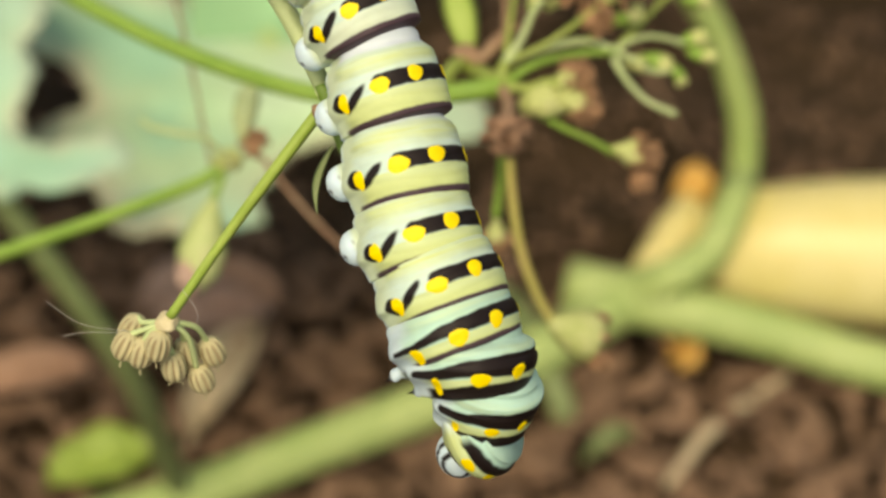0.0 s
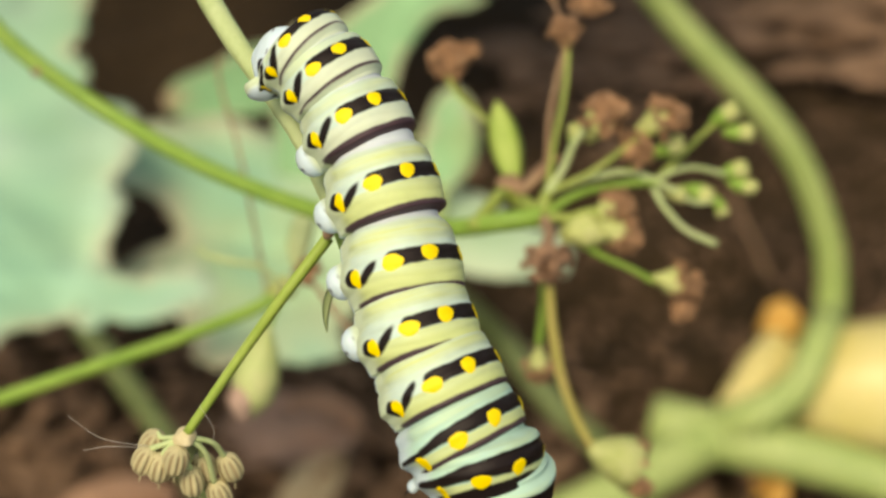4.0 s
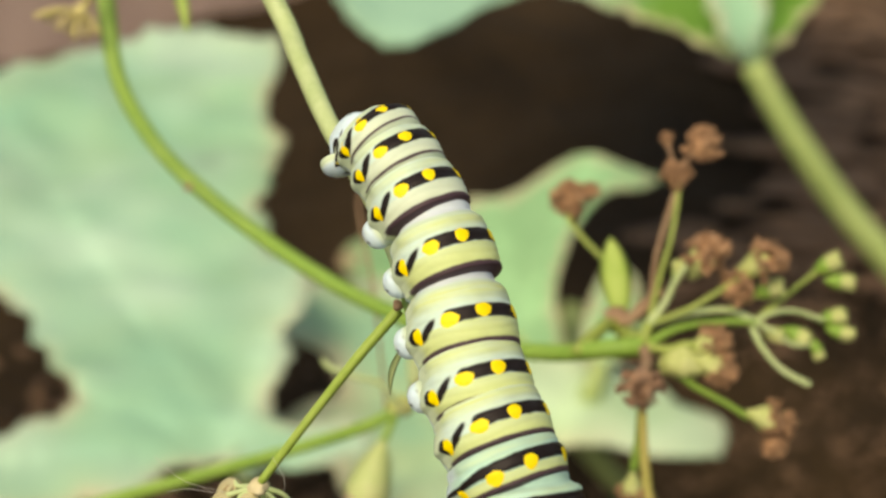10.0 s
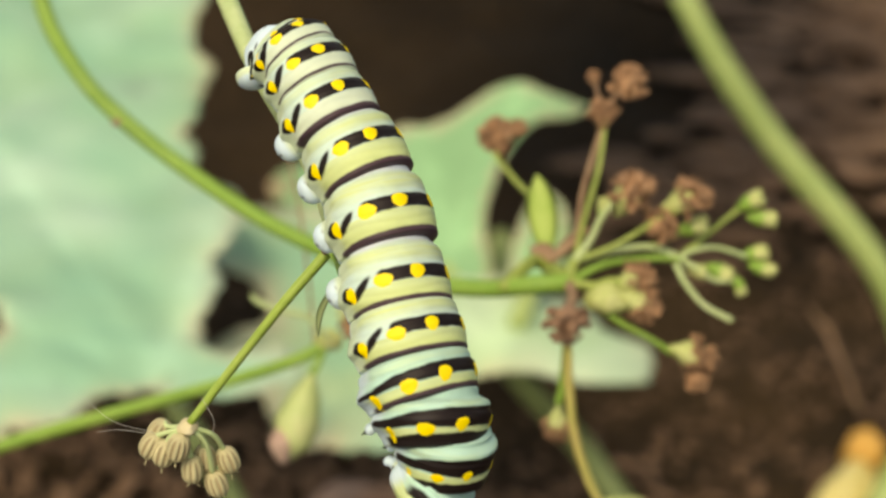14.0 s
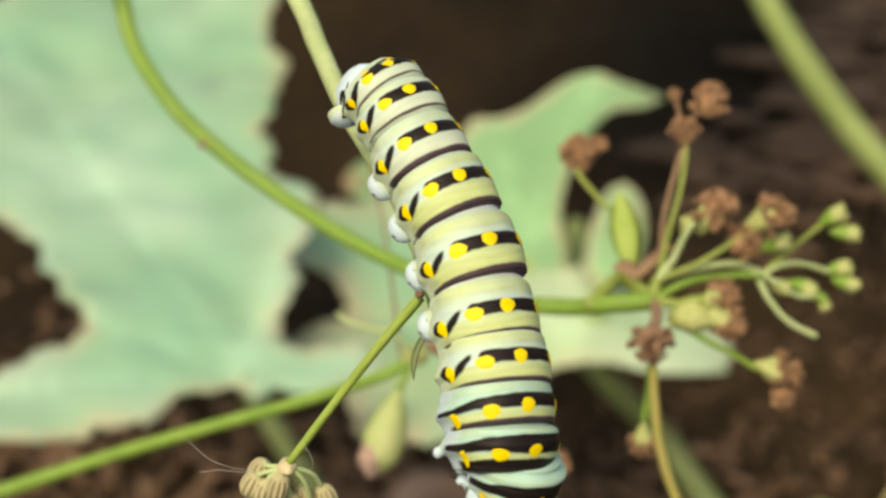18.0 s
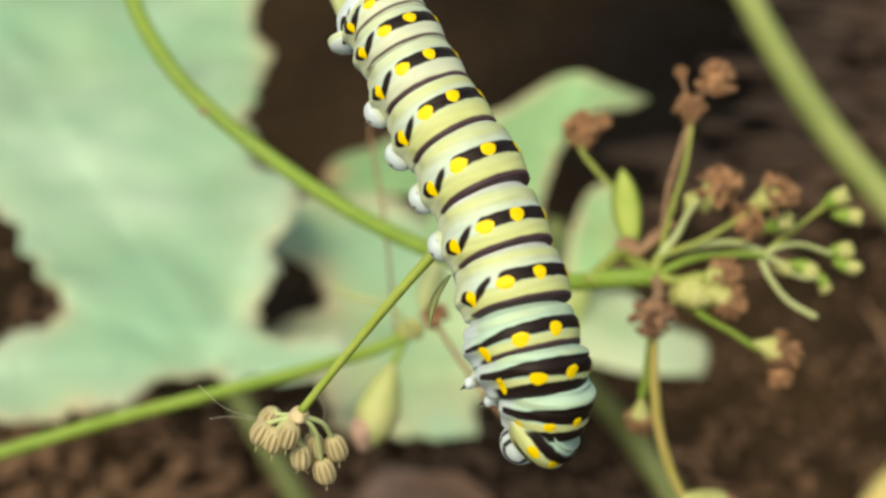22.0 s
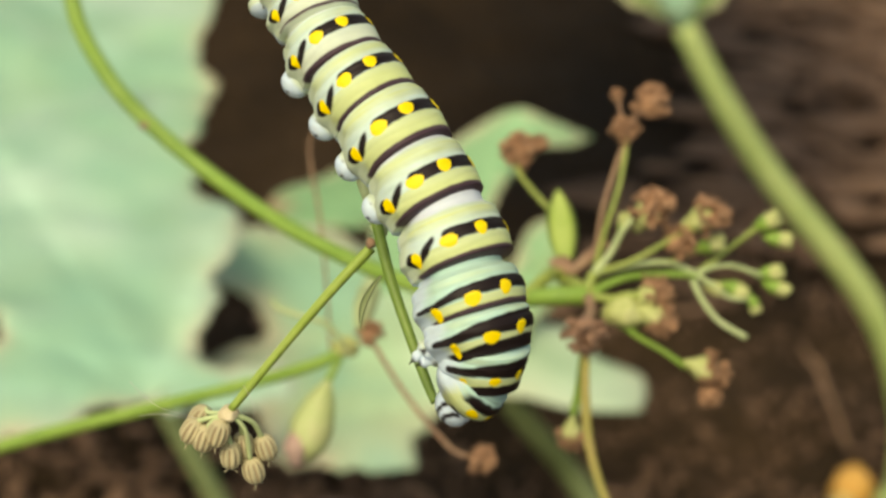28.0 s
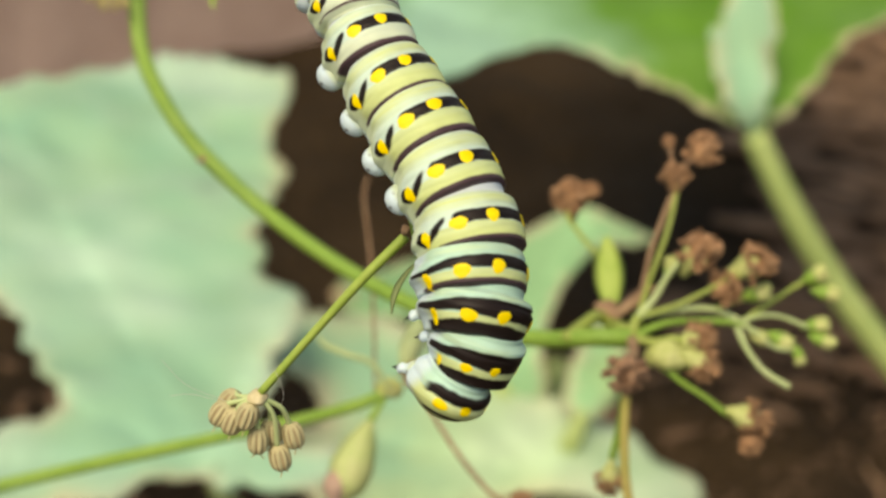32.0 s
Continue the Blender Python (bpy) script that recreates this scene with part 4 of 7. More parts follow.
    stem("drooping_ray", [(0.01778, 0.18958, 0.55232), (0.01800, 0.18704, 0.54694), (0.01877, 0.18401, 0.54088), (0.02062, 0.18133, 0.53531), (0.02251, 0.17907, 0.53208)], (0.0006, 0.0007, 0.0007, 0.0006), STEM_OCHRE, t, "yellowing drooping ray", n=30, sides=10)
    bell_head(t, (0.02250, 0.17898, 0.53196), 0.0070, 0.0034, (1, -0.1, -0.55), 14.0)
    flower_head(t, (0.02848, 0.17578, 0.52738), 0.0017, (0.4, 0, -1), 14.5, calyx=False, label="blackened dried flower")
    stem("drooping_ray", [(0.01793, 0.19428, 0.54857), (0.01794, 0.19483, 0.54238), (0.01737, 0.19399, 0.53770)], (0.0005, 0.0006, 0.0006), STEM, t, "green drooping ray", n=20, sides=10)
    flower_head(t, (0.01713, 0.19194, 0.53477), 0.0024, (0, -0.1, -1), 15.0)
    # bracts

    def bract(a, b, width, mat, label):
        a, b = Vector(a), Vector(b)
        d = b - a
        side = d.cross(Vector((0.1, 0.82, -0.57))).normalized()
        bm = bmesh.new()
        rows = []
        for i in range(14):
            s = i / 13
            w = width * math.sin(math.pi * (0.10 + 0.88 * s)) ** 0.8
            c = a + d * s + Vector((0, 0.0006, 0)) * math.sin(s * 3)
            rows.append([bm.verts.new(c + side * (w * u) + Vector((0, -0.0006, 0)) * ((1 - u * u) * w / width) + Vector((0, k, 0))) for u, k in ((-1, 0), (-0.5, 0), (0, 0), (0.5, 0), (1, 0), (0.5, 0.0004), (-0.5, 0.0004))])
        for p, q in zip(rows, rows[1:]):
            for k in range(7):
                bm.faces.new((p[k], p[(k + 1) % 7], q[(k + 1) % 7], q[k]))
        part("bract", bm, mat, t, label)

    bract((0.01613, 0.21147, 0.55220), (0.01503, 0.22182, 0.55827), 0.0023, BRACT, "green lance-shaped bract")
    bract((0.01743, 0.20742, 0.55339), (0.01349, 0.20990, 0.55344), 0.0014, STEM_BROWN, "brown withered bract")
    bract((0.01648, 0.20569, 0.55441), (0.02171, 0.20666, 0.55928), 0.0010, STEM_BROWN, "brown withered bract")
    stem("ray", [(0.00925, 0.20098, 0.55291), (0.01246, 0.20504, 0.55349), (0.01421, 0.20813, 0.55266), n1], (0.0009, 0.0010, 0.0008), RAY, t, n=16, sides=10)
    stem("ray", [n1, (0.01699, 0.20477, 0.55309), (0.01805, 0.20183, 0.55412), node], (0.0010, 0.0011, 0.0011), RAY, t, n=16, sides=10)
    stem("ray", [node, (0.01872, 0.20148, 0.55537), n2], (0.0009, 0.0008), RAY, t, n=10, sides=10)
    # dried flower and leaf tip high on the stalk
    hub = Vector((-0.06931, 0.26381, 0.57639))
    stem("ray", [(-0.06648, 0.26810, 0.57902), (-0.06795, 0.26608, 0.57790), hub], (0.0007, 0.0006, 0.0006), STEM_OCHRE, t, n=12, sides=8)
    bm = bmesh.new()
    lump(bm, hub, (0.0012, 0.0010, 0.0012), None, 2, 0.3, 6.0)
    fl = part("dry_flower", bm, STRAW, t, "straw-yellow spidery dried flower")
    for k, (x, z) in enumerate(((-7.5, -0.6), (-4.5, -3.2), (-3.0, -4.4), (-1.5, -4.6), (0.2, -4.8), (1.6, -4.6), (2.6, -3.8), (-6.0, -1.6))):
        e = hub + Vector((x, (k % 3 - 1) * 0.9, z)) * 0.001
        stem("floret", [hub, hub + (e - hub) * 0.55 + Vector((0, 0, 0.0007)), e], (0.0003, 0.0004, 0.00055), STRAW, fl, n=10, sides=7)
    bract((-0.05250, 0.26067, 0.58411), (-0.05040, 0.25350, 0.57735), 0.0011, BRACT, "narrow hanging green leaf tip")


umbel_stalk()


def lower_stalk():
    base = (-0.23, 0.26, 0.0)
    t = thing("side_stalk", base, "straight green stalk with a half-open bud at its end", "plant stem")
    stem("stalk", [base, (-0.22, 0.255, 0.3), (-0.17, 0.24, 0.46), (-0.10886, 0.22562, 0.48872), (-0.09048, 0.22798, 0.49384), (-0.06985, 0.22925, 0.50089), (-0.04906, 0.22700, 0.50987), (-0.03321, 0.22552, 0.51647), (-0.02154, 0.22292, 0.52323), (-0.01739, 0.22447, 0.52544)],
         (0.0020, 0.0019, 0.0018, 0.0015, 0.0012, 0.00112, 0.00104, 0.00100, 0.00095), STEM, t, "green stalk", n=100, sides=14, ribs=0.02, seed=6.0)
    bm = bmesh.new()
    lump(bm, (-0.01712, 0.22457, 0.52558), (0.0022, 0.0018, 0.0018), None, 3, 0.4, 2.0)
    part("node", bm, HUSK_GREEN, t, "swollen green node")
    # hanging bud
    a, b = Vector((-0.01986, 0.22057, 0.52161)), Vector((-0.02387, 0.21202, 0.51115))
    stem("bud_stalk", [(-0.01767, 0.22421, 0.52506), (-0.01859, 0.22241, 0.52337), a], (0.0007, 0.0006, 0.0007), STEM, t, n=12, sides=8)
    d = b - a
    stem("bud", [a, a + d * 0.25, a + d * 0.55, a + d * 0.8, b], (0.0006, 0.0024, 0.0036, 0.0031, 0.0007), BUD, t, "pale green bud flushed pink", n=24, sides=14, ribs=0.05)
    stem("bud_tip", [a + d * 0.42 + Vector((-0.0019, -0.0016, 0)), a + d * 0.72 + Vector((-0.0017, -0.0016, 0)), b + Vector((-0.0003, -0.0008, 0))], (0.0007, 0.0023, 0.0008), PINK, t, "pinkish-brown sepal", n=12, sides=10)
    # curled tendril and scraps by the node
    stem("tendril", [(-0.01701, 0.22290, 0.52668), (-0.02028, 0.22341, 0.53090), (-0.02379, 0.22316, 0.53228), (-0.02782, 0.22396, 0.53342), (-0.02916, 0.22474, 0.53453)], (0.0004, 0.0005, 0.0005, 0.0003), STEM_PALE, t, "pale yellow curled leaflet", n=24, sides=8)
    flower_head(t, (-0.01310, 0.22356, 0.52937), 0.0024, (0.4, 0, 0.6), 21.0, calyx=False)
    stem("pale_bud", [(-0.01497, 0.22385, 0.52978), (-0.01430, 0.22571, 0.53244), (-0.01337, 0.22758, 0.53512), (-0.01333, 0.22864, 0.53662)], (0.0008, 0.0019, 0.0018, 0.0006), STEM_PALE, t, "pale cream-green bud", n=16, sides=12)
    stem("dry_ray", [(-0.01301, 0.22289, 0.52841), (-0.00932, 0.21804, 0.52497), (-0.00476, 0.21303, 0.52130), (0.00034, 0.20612, 0.52015), (0.00296, 0.20398, 0.52058)], (0.0004, 0.0004, 0.0004), STEM_BROWN, t, "thin dried ray", n=24, sides=8)
    flower_head(t, (0.00521, 0.20291, 0.52079), 0.0024, (0.8, 0, -0.3), 22.0, calyx=False)
    # slim leaf with a tan tip behind
    stem("dry_ray", [(-0.01983, 0.22835, 0.52051), (-0.02100, 0.23638, 0.52850), (-0.02267, 0.24503, 0.53737), (-0.02482, 0.25268, 0.54481), (-0.02439, 0.25487, 0.54793)], (0.00025, 0.00028, 0.00025, 0.00025), STEM_BROWN, t, "thin reddish dried ray", n=30, sides=8)


lower_stalk()


# ---------------------------------------------------------------- the caterpillar
MINT, LIME, PALE = np.array((0.52, 0.66, 0.57)), np.array((0.54, 0.62, 0.27)), np.array((0.60, 0.67, 0.70))
BLACK, BROWN, WHITE = np.array((0.013, 0.008, 0.007)), np.array((0.062, 0.036, 0.045)), np.array((0.52, 0.64, 0.68))
SPOT_ANGLES = (-104, -63, -26, 26, 63, 104)
#          radius, rear half, front half, band from, band to, line half width (mm); spots' size
BODY = (("A10", 2.6, 1.15, 1.0, 0.0, 0.0, 0.0, 0.0), ("A9", 3.5, 0.8, 0.75, -0.20, 0.1, 0.0, 0.44), ("A8", 3.82, 0.65, 1.35, -0.62, 0.35, 0.04, 0.56),
        ("A7", 4.08, 1.6, 1.7, -0.80, 0.42, 0.06, 0.62), ("A6", 4.3, 2.1, 2.05, -0.86, 0.46, 0.17, 0.66), ("A5", 4.45, 2.65, 2.4, -0.90, 0.46, 0.23, 0.72),
        ("A4", 4.65, 3.1, 2.35, -0.88, 0.46, 0.26, 0.74), ("A3", 4.65, 3.0, 2.0, -0.82, 0.48, 0.22, 0.72), ("A2", 4.85, 2.5, 1.9, -0.78, 0.48, 0.17, 0.70),
        ("A1", 5.05, 2.0, 1.45, -0.82, 0.5, 0.19, 0.72), ("T3", 4.95, 1.6, 1.8, -1.0, 0.6, 0.46, 0.66), ("T2", 4.0, 1.7, 1.9, -1.15, 0.5, 0.46, 0.50),
        ("T1", 3.7, 1.7, 2.2, -1.75, -0.80, 0.0, 0.58))
#     how far ahead of the band's middle the spots sit (mm)
SPOT_AHEAD = {"A9": -0.02, "A8": -0.06, "A7": -0.08, "A6": -0.08, "A5": -0.08, "A4": -0.06, "A3": 0.0, "A2": 0.16, "A1": 0.48, "T3": 0.6, "T2": 0.75, "T1": 0.72}
RADII = [b[1] for b in BODY]


class Ring:
    """The skin of one body ring: z runs towards the head, y is the back; sizes in mm."""

    def __init__(self, i):
        self.name, self.R, self.hr, self.hf, self.b0, self.b1, self.line, self.spot = BODY[i]
        self.i = i
        self.r0 = (self.R + RADII[i - 1]) / 2 if i else self.R * 0.72
        self.r1 = (self.R + RADII[i + 1]) / 2 if i < len(BODY) - 1 else 3.0
        self.lo, self.hi = -self.hr * 1.45 - (1.0 if self.i < 9 else 1.5), self.hf * 1.1 + 0.5
        if self.i == len(BODY) - 1:
            self.hi = self.hf * 1.05
        if self.i == 0:
            self.lo = -1.29 * self.hr
        if self.i > 10:
            self.lo = -self.hr * 1.2 - 0.3
        if self.i in (1, 2):
            self.lo = -self.hr * 1.1 - 0.1

    def radius(self, u, phi):
        u, phi = np.asarray(u, float), np.asarray(phi, float)
        v = np.where(u < 0, u / self.hr, u / self.hf)
        base = np.where(v < 0, self.R + (self.r0 - self.R) * np.minimum(-v, 1.2), self.R + (self.r1 - self.R) * np.minimum(v, 1.2))
        end = self.hf * 0.97 + 0.5 * self.line + 0.03
        puff = 1 + 0.022 * np.cos(np.clip(v, -1, 1) * math.pi) - 0.022 * np.exp(-((v + 0.42) / 0.13) ** 2)
        puff = puff - 0.012 * step(0.6, 0.95, -v) - (0.15 if self.i < 9 else 0.17) * step(0.80, 1.2, -v) - 0.22 * step(self.hr * 1.3 + 0.3, self.hr * 1.45 + 1.0, -u) - 0.010 * step(0.7, 1.0, v)
        if self.i < len(BODY) - 1:
            puff = puff - (0.30 if self.i > 4 else (0.13 if self.i < 4 else 0.22)) * step(end, end + 0.55, u)
        else:
            puff = puff * np.sqrt(np.clip(1 - np.clip((u + 0.2) / (self.hf * 1.05 + 0.2), 0, 1) ** 2.2, 0.0, 1))
        a = np.abs(phi)
        puff = puff * (1 + 0.085 * np.exp(-((a - 125) / 16) ** 2) * np.exp(-((v - 0.3) / 0.45) ** 2) - 0.07 * np.exp(-((a - 118) / 16) ** 2) * step(0.25, 0.6, np.abs(v)) - 0.10 * step(130, 175, a))
        if self.i == 0:
            puff = puff * np.sqrt(np.clip(1 - np.clip((-v - 0.2) / 1.1, 0, 1) ** 2, 0.0, 1))
        crease = np.exp(-((a - 96) / 26) ** 2) * np.sin(u * 5.2 + (a - 96) * 0.085 + self.i) * (self.i > 0)
        puff = puff + 0.007 * crease
        puff = puff + (0.004 if self.i < 9 else 0.002) * np.sin(u * 8.5 + 2.2 * np.sin(np.radians(phi) * 3 + self.i)) * (self.i > 0)
        return base * np.maximum(puff, 0.02)

    def spot_u(self, phi):
        """Where along the ring the spot at this angle sits."""
        a = abs(phi)
        return (self.b0 + self.b1) / 2 + SPOT_AHEAD[self.name] + (0.70 if a > 100 else 0.30 * (a > 50))

    def place(self, u, phi, lift=0.0):
        r = self.radius(u, phi) + lift
        a = np.radians(np.asarray(phi, float) + 1.5)  # the body is rolled a little
        return np.stack([np.sin(a) * r, np.cos(a) * r, np.asarray(u, float) + 0 * r], -1) * 0.001

    def pigment(self, u, phi):
        a = np.abs(phi)
        v = np.where(u < 0, u / self.hr, u / self.hf)
        wob = np.array([noise.noise(Vector((math.sin(math.radians(p)) * 2.2 + self.i * 9.1, math.cos(math.radians(p)) * 2.2, z * 0.7))) for p, z in zip(phi, u)])
        wob2 = np.array([noise.noise(Vector((math.sin(math.radians(p)) * 7 + self.i * 5.1, math.cos(math.radians(p)) * 7, z * 0.9))) for p, z in zip(phi, u)])
        front = self.i >= 9
        streak = np.array([noise.noise(Vector((math.sin(math.radians(p)) * 1.6 + self.i * 3.3, math.cos(math.radians(p)) * 1.6, z * 4.2))) for p, z in zip(phi, u)])
        wob = wob + 0.35 * streak
        mint = MINT if not front else np.array((0.41, 0.62, 0.51))
        col = np.where((u > self.b1)[:, None], (LIME if front else (LIME if self.i > 4 else LIME * 0.5 + PALE * 0.5)), mint)
        lime = np.clip(np.exp(-((v + 0.70 + 0.06 * wob) / 0.25) ** 2) * ((0.8 if self.i > 4 else 0.45) if not front else 0.2) + 0.35 * streak * (v < -0.25), 0, 1)[:, None]
        col = col * (1 - lime) + LIME * lime
        pale = step(0.93, 1.10, -v + 0.10 * wob)[:, None]
        col = col * (1 - pale) + (PALE if not front else mint) * pale
        col = col + (MINT - col) * (0.55 * np.exp(-((u - self.b1 - 0.25) / 0.35) ** 2) * 0.3)[:, None]
        vent = step(100, 122, a + 6 * wob)[:, None]
        col = col * (1 - vent) + (WHITE * 0.4 + LIME * 0.6 if not front else WHITE * 0.9 + MINT * 0.1) * vent
        belly = step(128, 142, a)[:, None]
        col = col * (1 - belly) + WHITE * 1.15 * belly
        if self.i == 0:
            # a black wedge on each flank and a thin dash on the back
            p, q = np.radians(a - 58) * self.R, u + 0.35
            d = 1 - step(0.8, 1.1, np.hypot(p / 0.95, q / (0.16 + 0.30 * np.clip(0.5 - p / 1.9, 0, 1))))
            dash = 1 - step(0.7, 1.2, np.hypot(np.radians(a - 34) * self.R / 0.7, (u + 0.05) / 0.09))
            d = np.maximum(d, dash)[:, None]
            col = WHITE * 1.2 * (1 - d) + BLACK * d
            return col
        shift = 0.45 * step(70, 108, a)
        slim = 0.05 if 4 <= self.i < 10 else 0.0
        b0, b1 = self.b0 + slim + shift + 0.06 * wob2, self.b1 - slim + shift * 0.8 + 0.07 * wob2
        if self.name == "T1":
            band = step(b0 - 0.1, b0 + 0.1, u) * (1 - step(b1 - 0.1, b1 + 0.1, u)) * (1 - step(85, 100, a))
            collar = step(0.35, 0.5, u - 0.004 * a) * (1 - step(0.85, 1.0, u - 0.004 * a)) * (1 - step(80, 95, a)) * step(14, 22, a)
            band = np.maximum(band, collar)
        else:
            e = 0.07
            s_mm, h, mid = np.radians(a) * self.R, (b1 - b0) / 2, (b0 + b1) / 2
            reach = 62 if not front else 122
            dx = np.maximum(0, s_mm - math.radians(reach) * self.R)
            d = np.hypot(dx, u - mid) - h * (1.0 if not front else np.clip(1.3 - a / 130, 0.3, 1))
            band = 1 - step(-e, e, d)
            # the slanted black patch beside the side spot
            p, q = s_mm - math.radians(90) * self.R, u - self.b1 + 0.12
            p, q = p * 0.80 + q * 0.60, q * 0.80 - p * 0.60
            d = np.hypot(p / 1.32, q / 0.36) - 1 + 0.15 * wob2
            side = (1 - step(-0.15, 0.15, d * 0.9)) * (0.0 if front else 1.0)
            band = np.maximum(band, side)
            # a thin dark crescent on the belly side of the outermost spot
            p, q = s_mm - math.radians(109) * self.R, u - self.spot_u(104) + 0.10
            rim = (1 - step(0.86, 1.05, np.hypot(p / (self.spot * 0.95), q / (self.spot * 1.02)))) * (0.0 if self.i > 8 else 1.0)
            band = np.maximum(band, rim)
        col = col * (1 - band[:, None]) + BLACK * band[:, None]
        if self.line:
            c = self.hf * 0.97 - 0.4 * self.line + 0.05 * wob + (0.09 if 5 <= self.i < 10 else 0.0)
            w = self.line * (0.72 if 4 <= self.i < 10 else 1.0) * (1 + 0.25 * wob2) * (1 - 0.55 * step(70, 112, a))
            ln = step(c - w - 0.1, c - w + 0.06, u) * (1 - step(114, 124, a))
            if self.i < 4:
                ln = ln * (1 - step(c + w + 0.05, c + w + 0.2, u))
            fold = step(c + 0.3, c + 0.6, u)[:, None] * step(105, 120, a)[:, None]
            col = col * (1 - 0.6 * fold) + LIME * 0.5 * 0.6 * fold
            ln = ln[:, None]
            col = col * (1 - ln) + (BLACK if self.i >= 10 else BROWN) * ln
        return np.clip(col, 0.004, 0.9)


def skin_mesh(name, ring, nu=122, na=252):
    u = np.linspace(ring.lo, ring.hi, nu)
    phi = np.linspace(-180, 180, na, endpoint=False)
    U, P = [q.ravel() for q in np.meshgrid(u, phi, indexing="ij")]
    co = ring.place(U, P)
    idx = np.arange(nu * na).reshape(nu, na)
    nxt = np.roll(idx, -1, 1)
    quads = np.stack([idx[:-1], nxt[:-1], nxt[1:], idx[1:]], -1).reshape(-1, 4).tolist()
    quads += [idx[0][::-1].tolist(), idx[-1].tolist()]
    me = bpy.data.meshes.new(name)
    me.from_pydata(co.tolist(), [], quads)
    colour_mesh(me, ring.pigment(U, P))
    return me


def spot_mesh(ring, phi0, size, u0):
    """A domed yellow spot that lies on the skin."""
    rings, sides = 7, 22
    rng = random.Random(int(phi0) * 13 + ring.i)
    jit = [rng.uniform(0.85, 1.15) for _ in range(4)]
    mid, low = 40 < abs(phi0) < 100, abs(phi0) > 100
    wide, tall, lean = (1.26, 0.94, -0.04) if mid else ((0.74, 1.15, 0.0) if low else (1.02, 0.98, 0.0))
    out = 1 if phi0 > 0 else -1
    uu, pp, ll = [], [], []
    for k in range(rings + 1):
        for j in range(sides):
            a = 2 * math.pi * j / sides
            s = (k / rings if k < rings else 1.02) * size * (1 + 0.05 * math.sin(2 * a + jit[0] * 9) + 0.06 * math.sin(3 * a + jit[1] * 9) + 0.03 * math.sin(6 * a + jit[2] * 9))
            x, y = math.cos(a) * s * wide * jit[3] ** 0.5, math.sin(a) * s * tall
            uu.append(u0 + y + lean * x * out)
            pp.append(phi0 + math.degrees(x / ring.R))
            ll.append(0.016 + 0.014 * (1 - (k / rings) ** 2) if k < rings else -0.05)
    co = ring.place(np.array(uu), np.array(pp), np.array(ll))
    faces = []
    for k in range(rings):
        for j in range(sides):
            a, b = k * sides + j, k * sides + (j + 1) % sides
            faces.append((a, b, b + sides, a + sides) if k else (a, b, b + sides, a + sides))
    me = bpy.data.meshes.new("yellow_spot")
    me.from_pydata(co.tolist(), [], faces)
    return me


def leg_mesh(name, ring, phi0, u0, length, r0, r1, hook, mark, lean=0.12):
    """A fleshy proleg (or a hooked true leg) growing out of a ring."""
    at = ring.place(np.array([u0]), np.array([phi0]))[0] * 1000
    a = math.radians(phi0 + 1.5)
    out = np.array((math.sin(a), math.cos(a), 0.0))
    out = out * 0.97 + np.array((0, 0, lean))
    out /= np.linalg.norm(out)
    zz = np.array((0, 0, 1.0))
    s1 = np.cross(zz, out)
    s1 /= np.linalg.norm(s1)
    s2 = np.cross(out, s1)
    n, m = 20, 28
    co, col = [], []
    for i in range(n):
        s = i / (n - 1)
        if hook:
            r = r0 * (1 - s) ** 0.8 + 0.04 + 0.10 * r0 * math.sin(s * 19)
        else:
            r = (r0 * (1 - s) + r1 * s) * (1 + 0.08 * math.sin(s * 3.1) - 0.04 * math.exp(-((s - 0.34) / 0.08) ** 2))
            c0 = 0.62 if lean < 0.3 else 0.25
            r *= math.sqrt(max(0.0, 1 - max(0.0, (s - c0) / (1 - c0)) ** 2.2)) + 0.01
        c = at + out * (-0.9 + (length + 0.9) * s) + (s1 * 0 + zz * (0.35 * s * s if hook else 0.0))
        for j in range(m):
            b = 2 * math.pi * j / m
            p = c + (s1 * math.cos(b) + s2 * math.sin(b)) * r
            co.append(p * 0.001)
            k = float(step(0.30, 0.62, np.array(s + 0.06 * noise.noise(Vector(p) * 1.1))))
            q = WHITE * (1.15 + 0.08 * noise.noise(Vector(p) * 1.5)) * k + (WHITE * 0.4 + LIME * 0.6) * (1 - k)
            if hook:
                k = float(step(0.78, 0.86, np.array(s))) + 0.8 * math.exp(-((s - 0.42) / 0.07) ** 2) * (1 if math.sin(b) > 0 else 0)
                q = q * (1 - min(1, k)) + BLACK * min(1, k)
            elif mark:
                # one dark dot on the flank near the foot and a dark rim of hooks
                wide = 1.1 if lean < 0.3 else 3.0
                k = math.exp(-(((s - 0.92) / 0.06) ** 2 + ((math.atan2(math.sin(b - mark), math.cos(b - mark))) / (0.22 * wide)) ** 2) ** 2)
                k2 = 0.8 * math.exp(-(((s - 0.50) / 0.03) ** 2 + ((math.atan2(math.sin(b - mark - 0.9), math.cos(b - mark - 0.9))) / 0.10) ** 2))
                q = q * (1 - max(k, k2)) + BLACK * max(k, k2)
            col.append(np.clip(q, 0.004, 0.9))
    idx = np.arange(n * m).reshape(n, m)
    nxt = np.roll(idx, -1, 1)
    quads = np.stack([idx[:-1], nxt[:-1], nxt[1:], idx[1:]], -1).reshape(-1, 4).tolist() + [idx[-1].tolist()]
    me = bpy.data.meshes.new(name)
    me.from_pydata([c.tolist() for c in co], [], quads)
    colour_mesh(me, np.array(col))
    return me


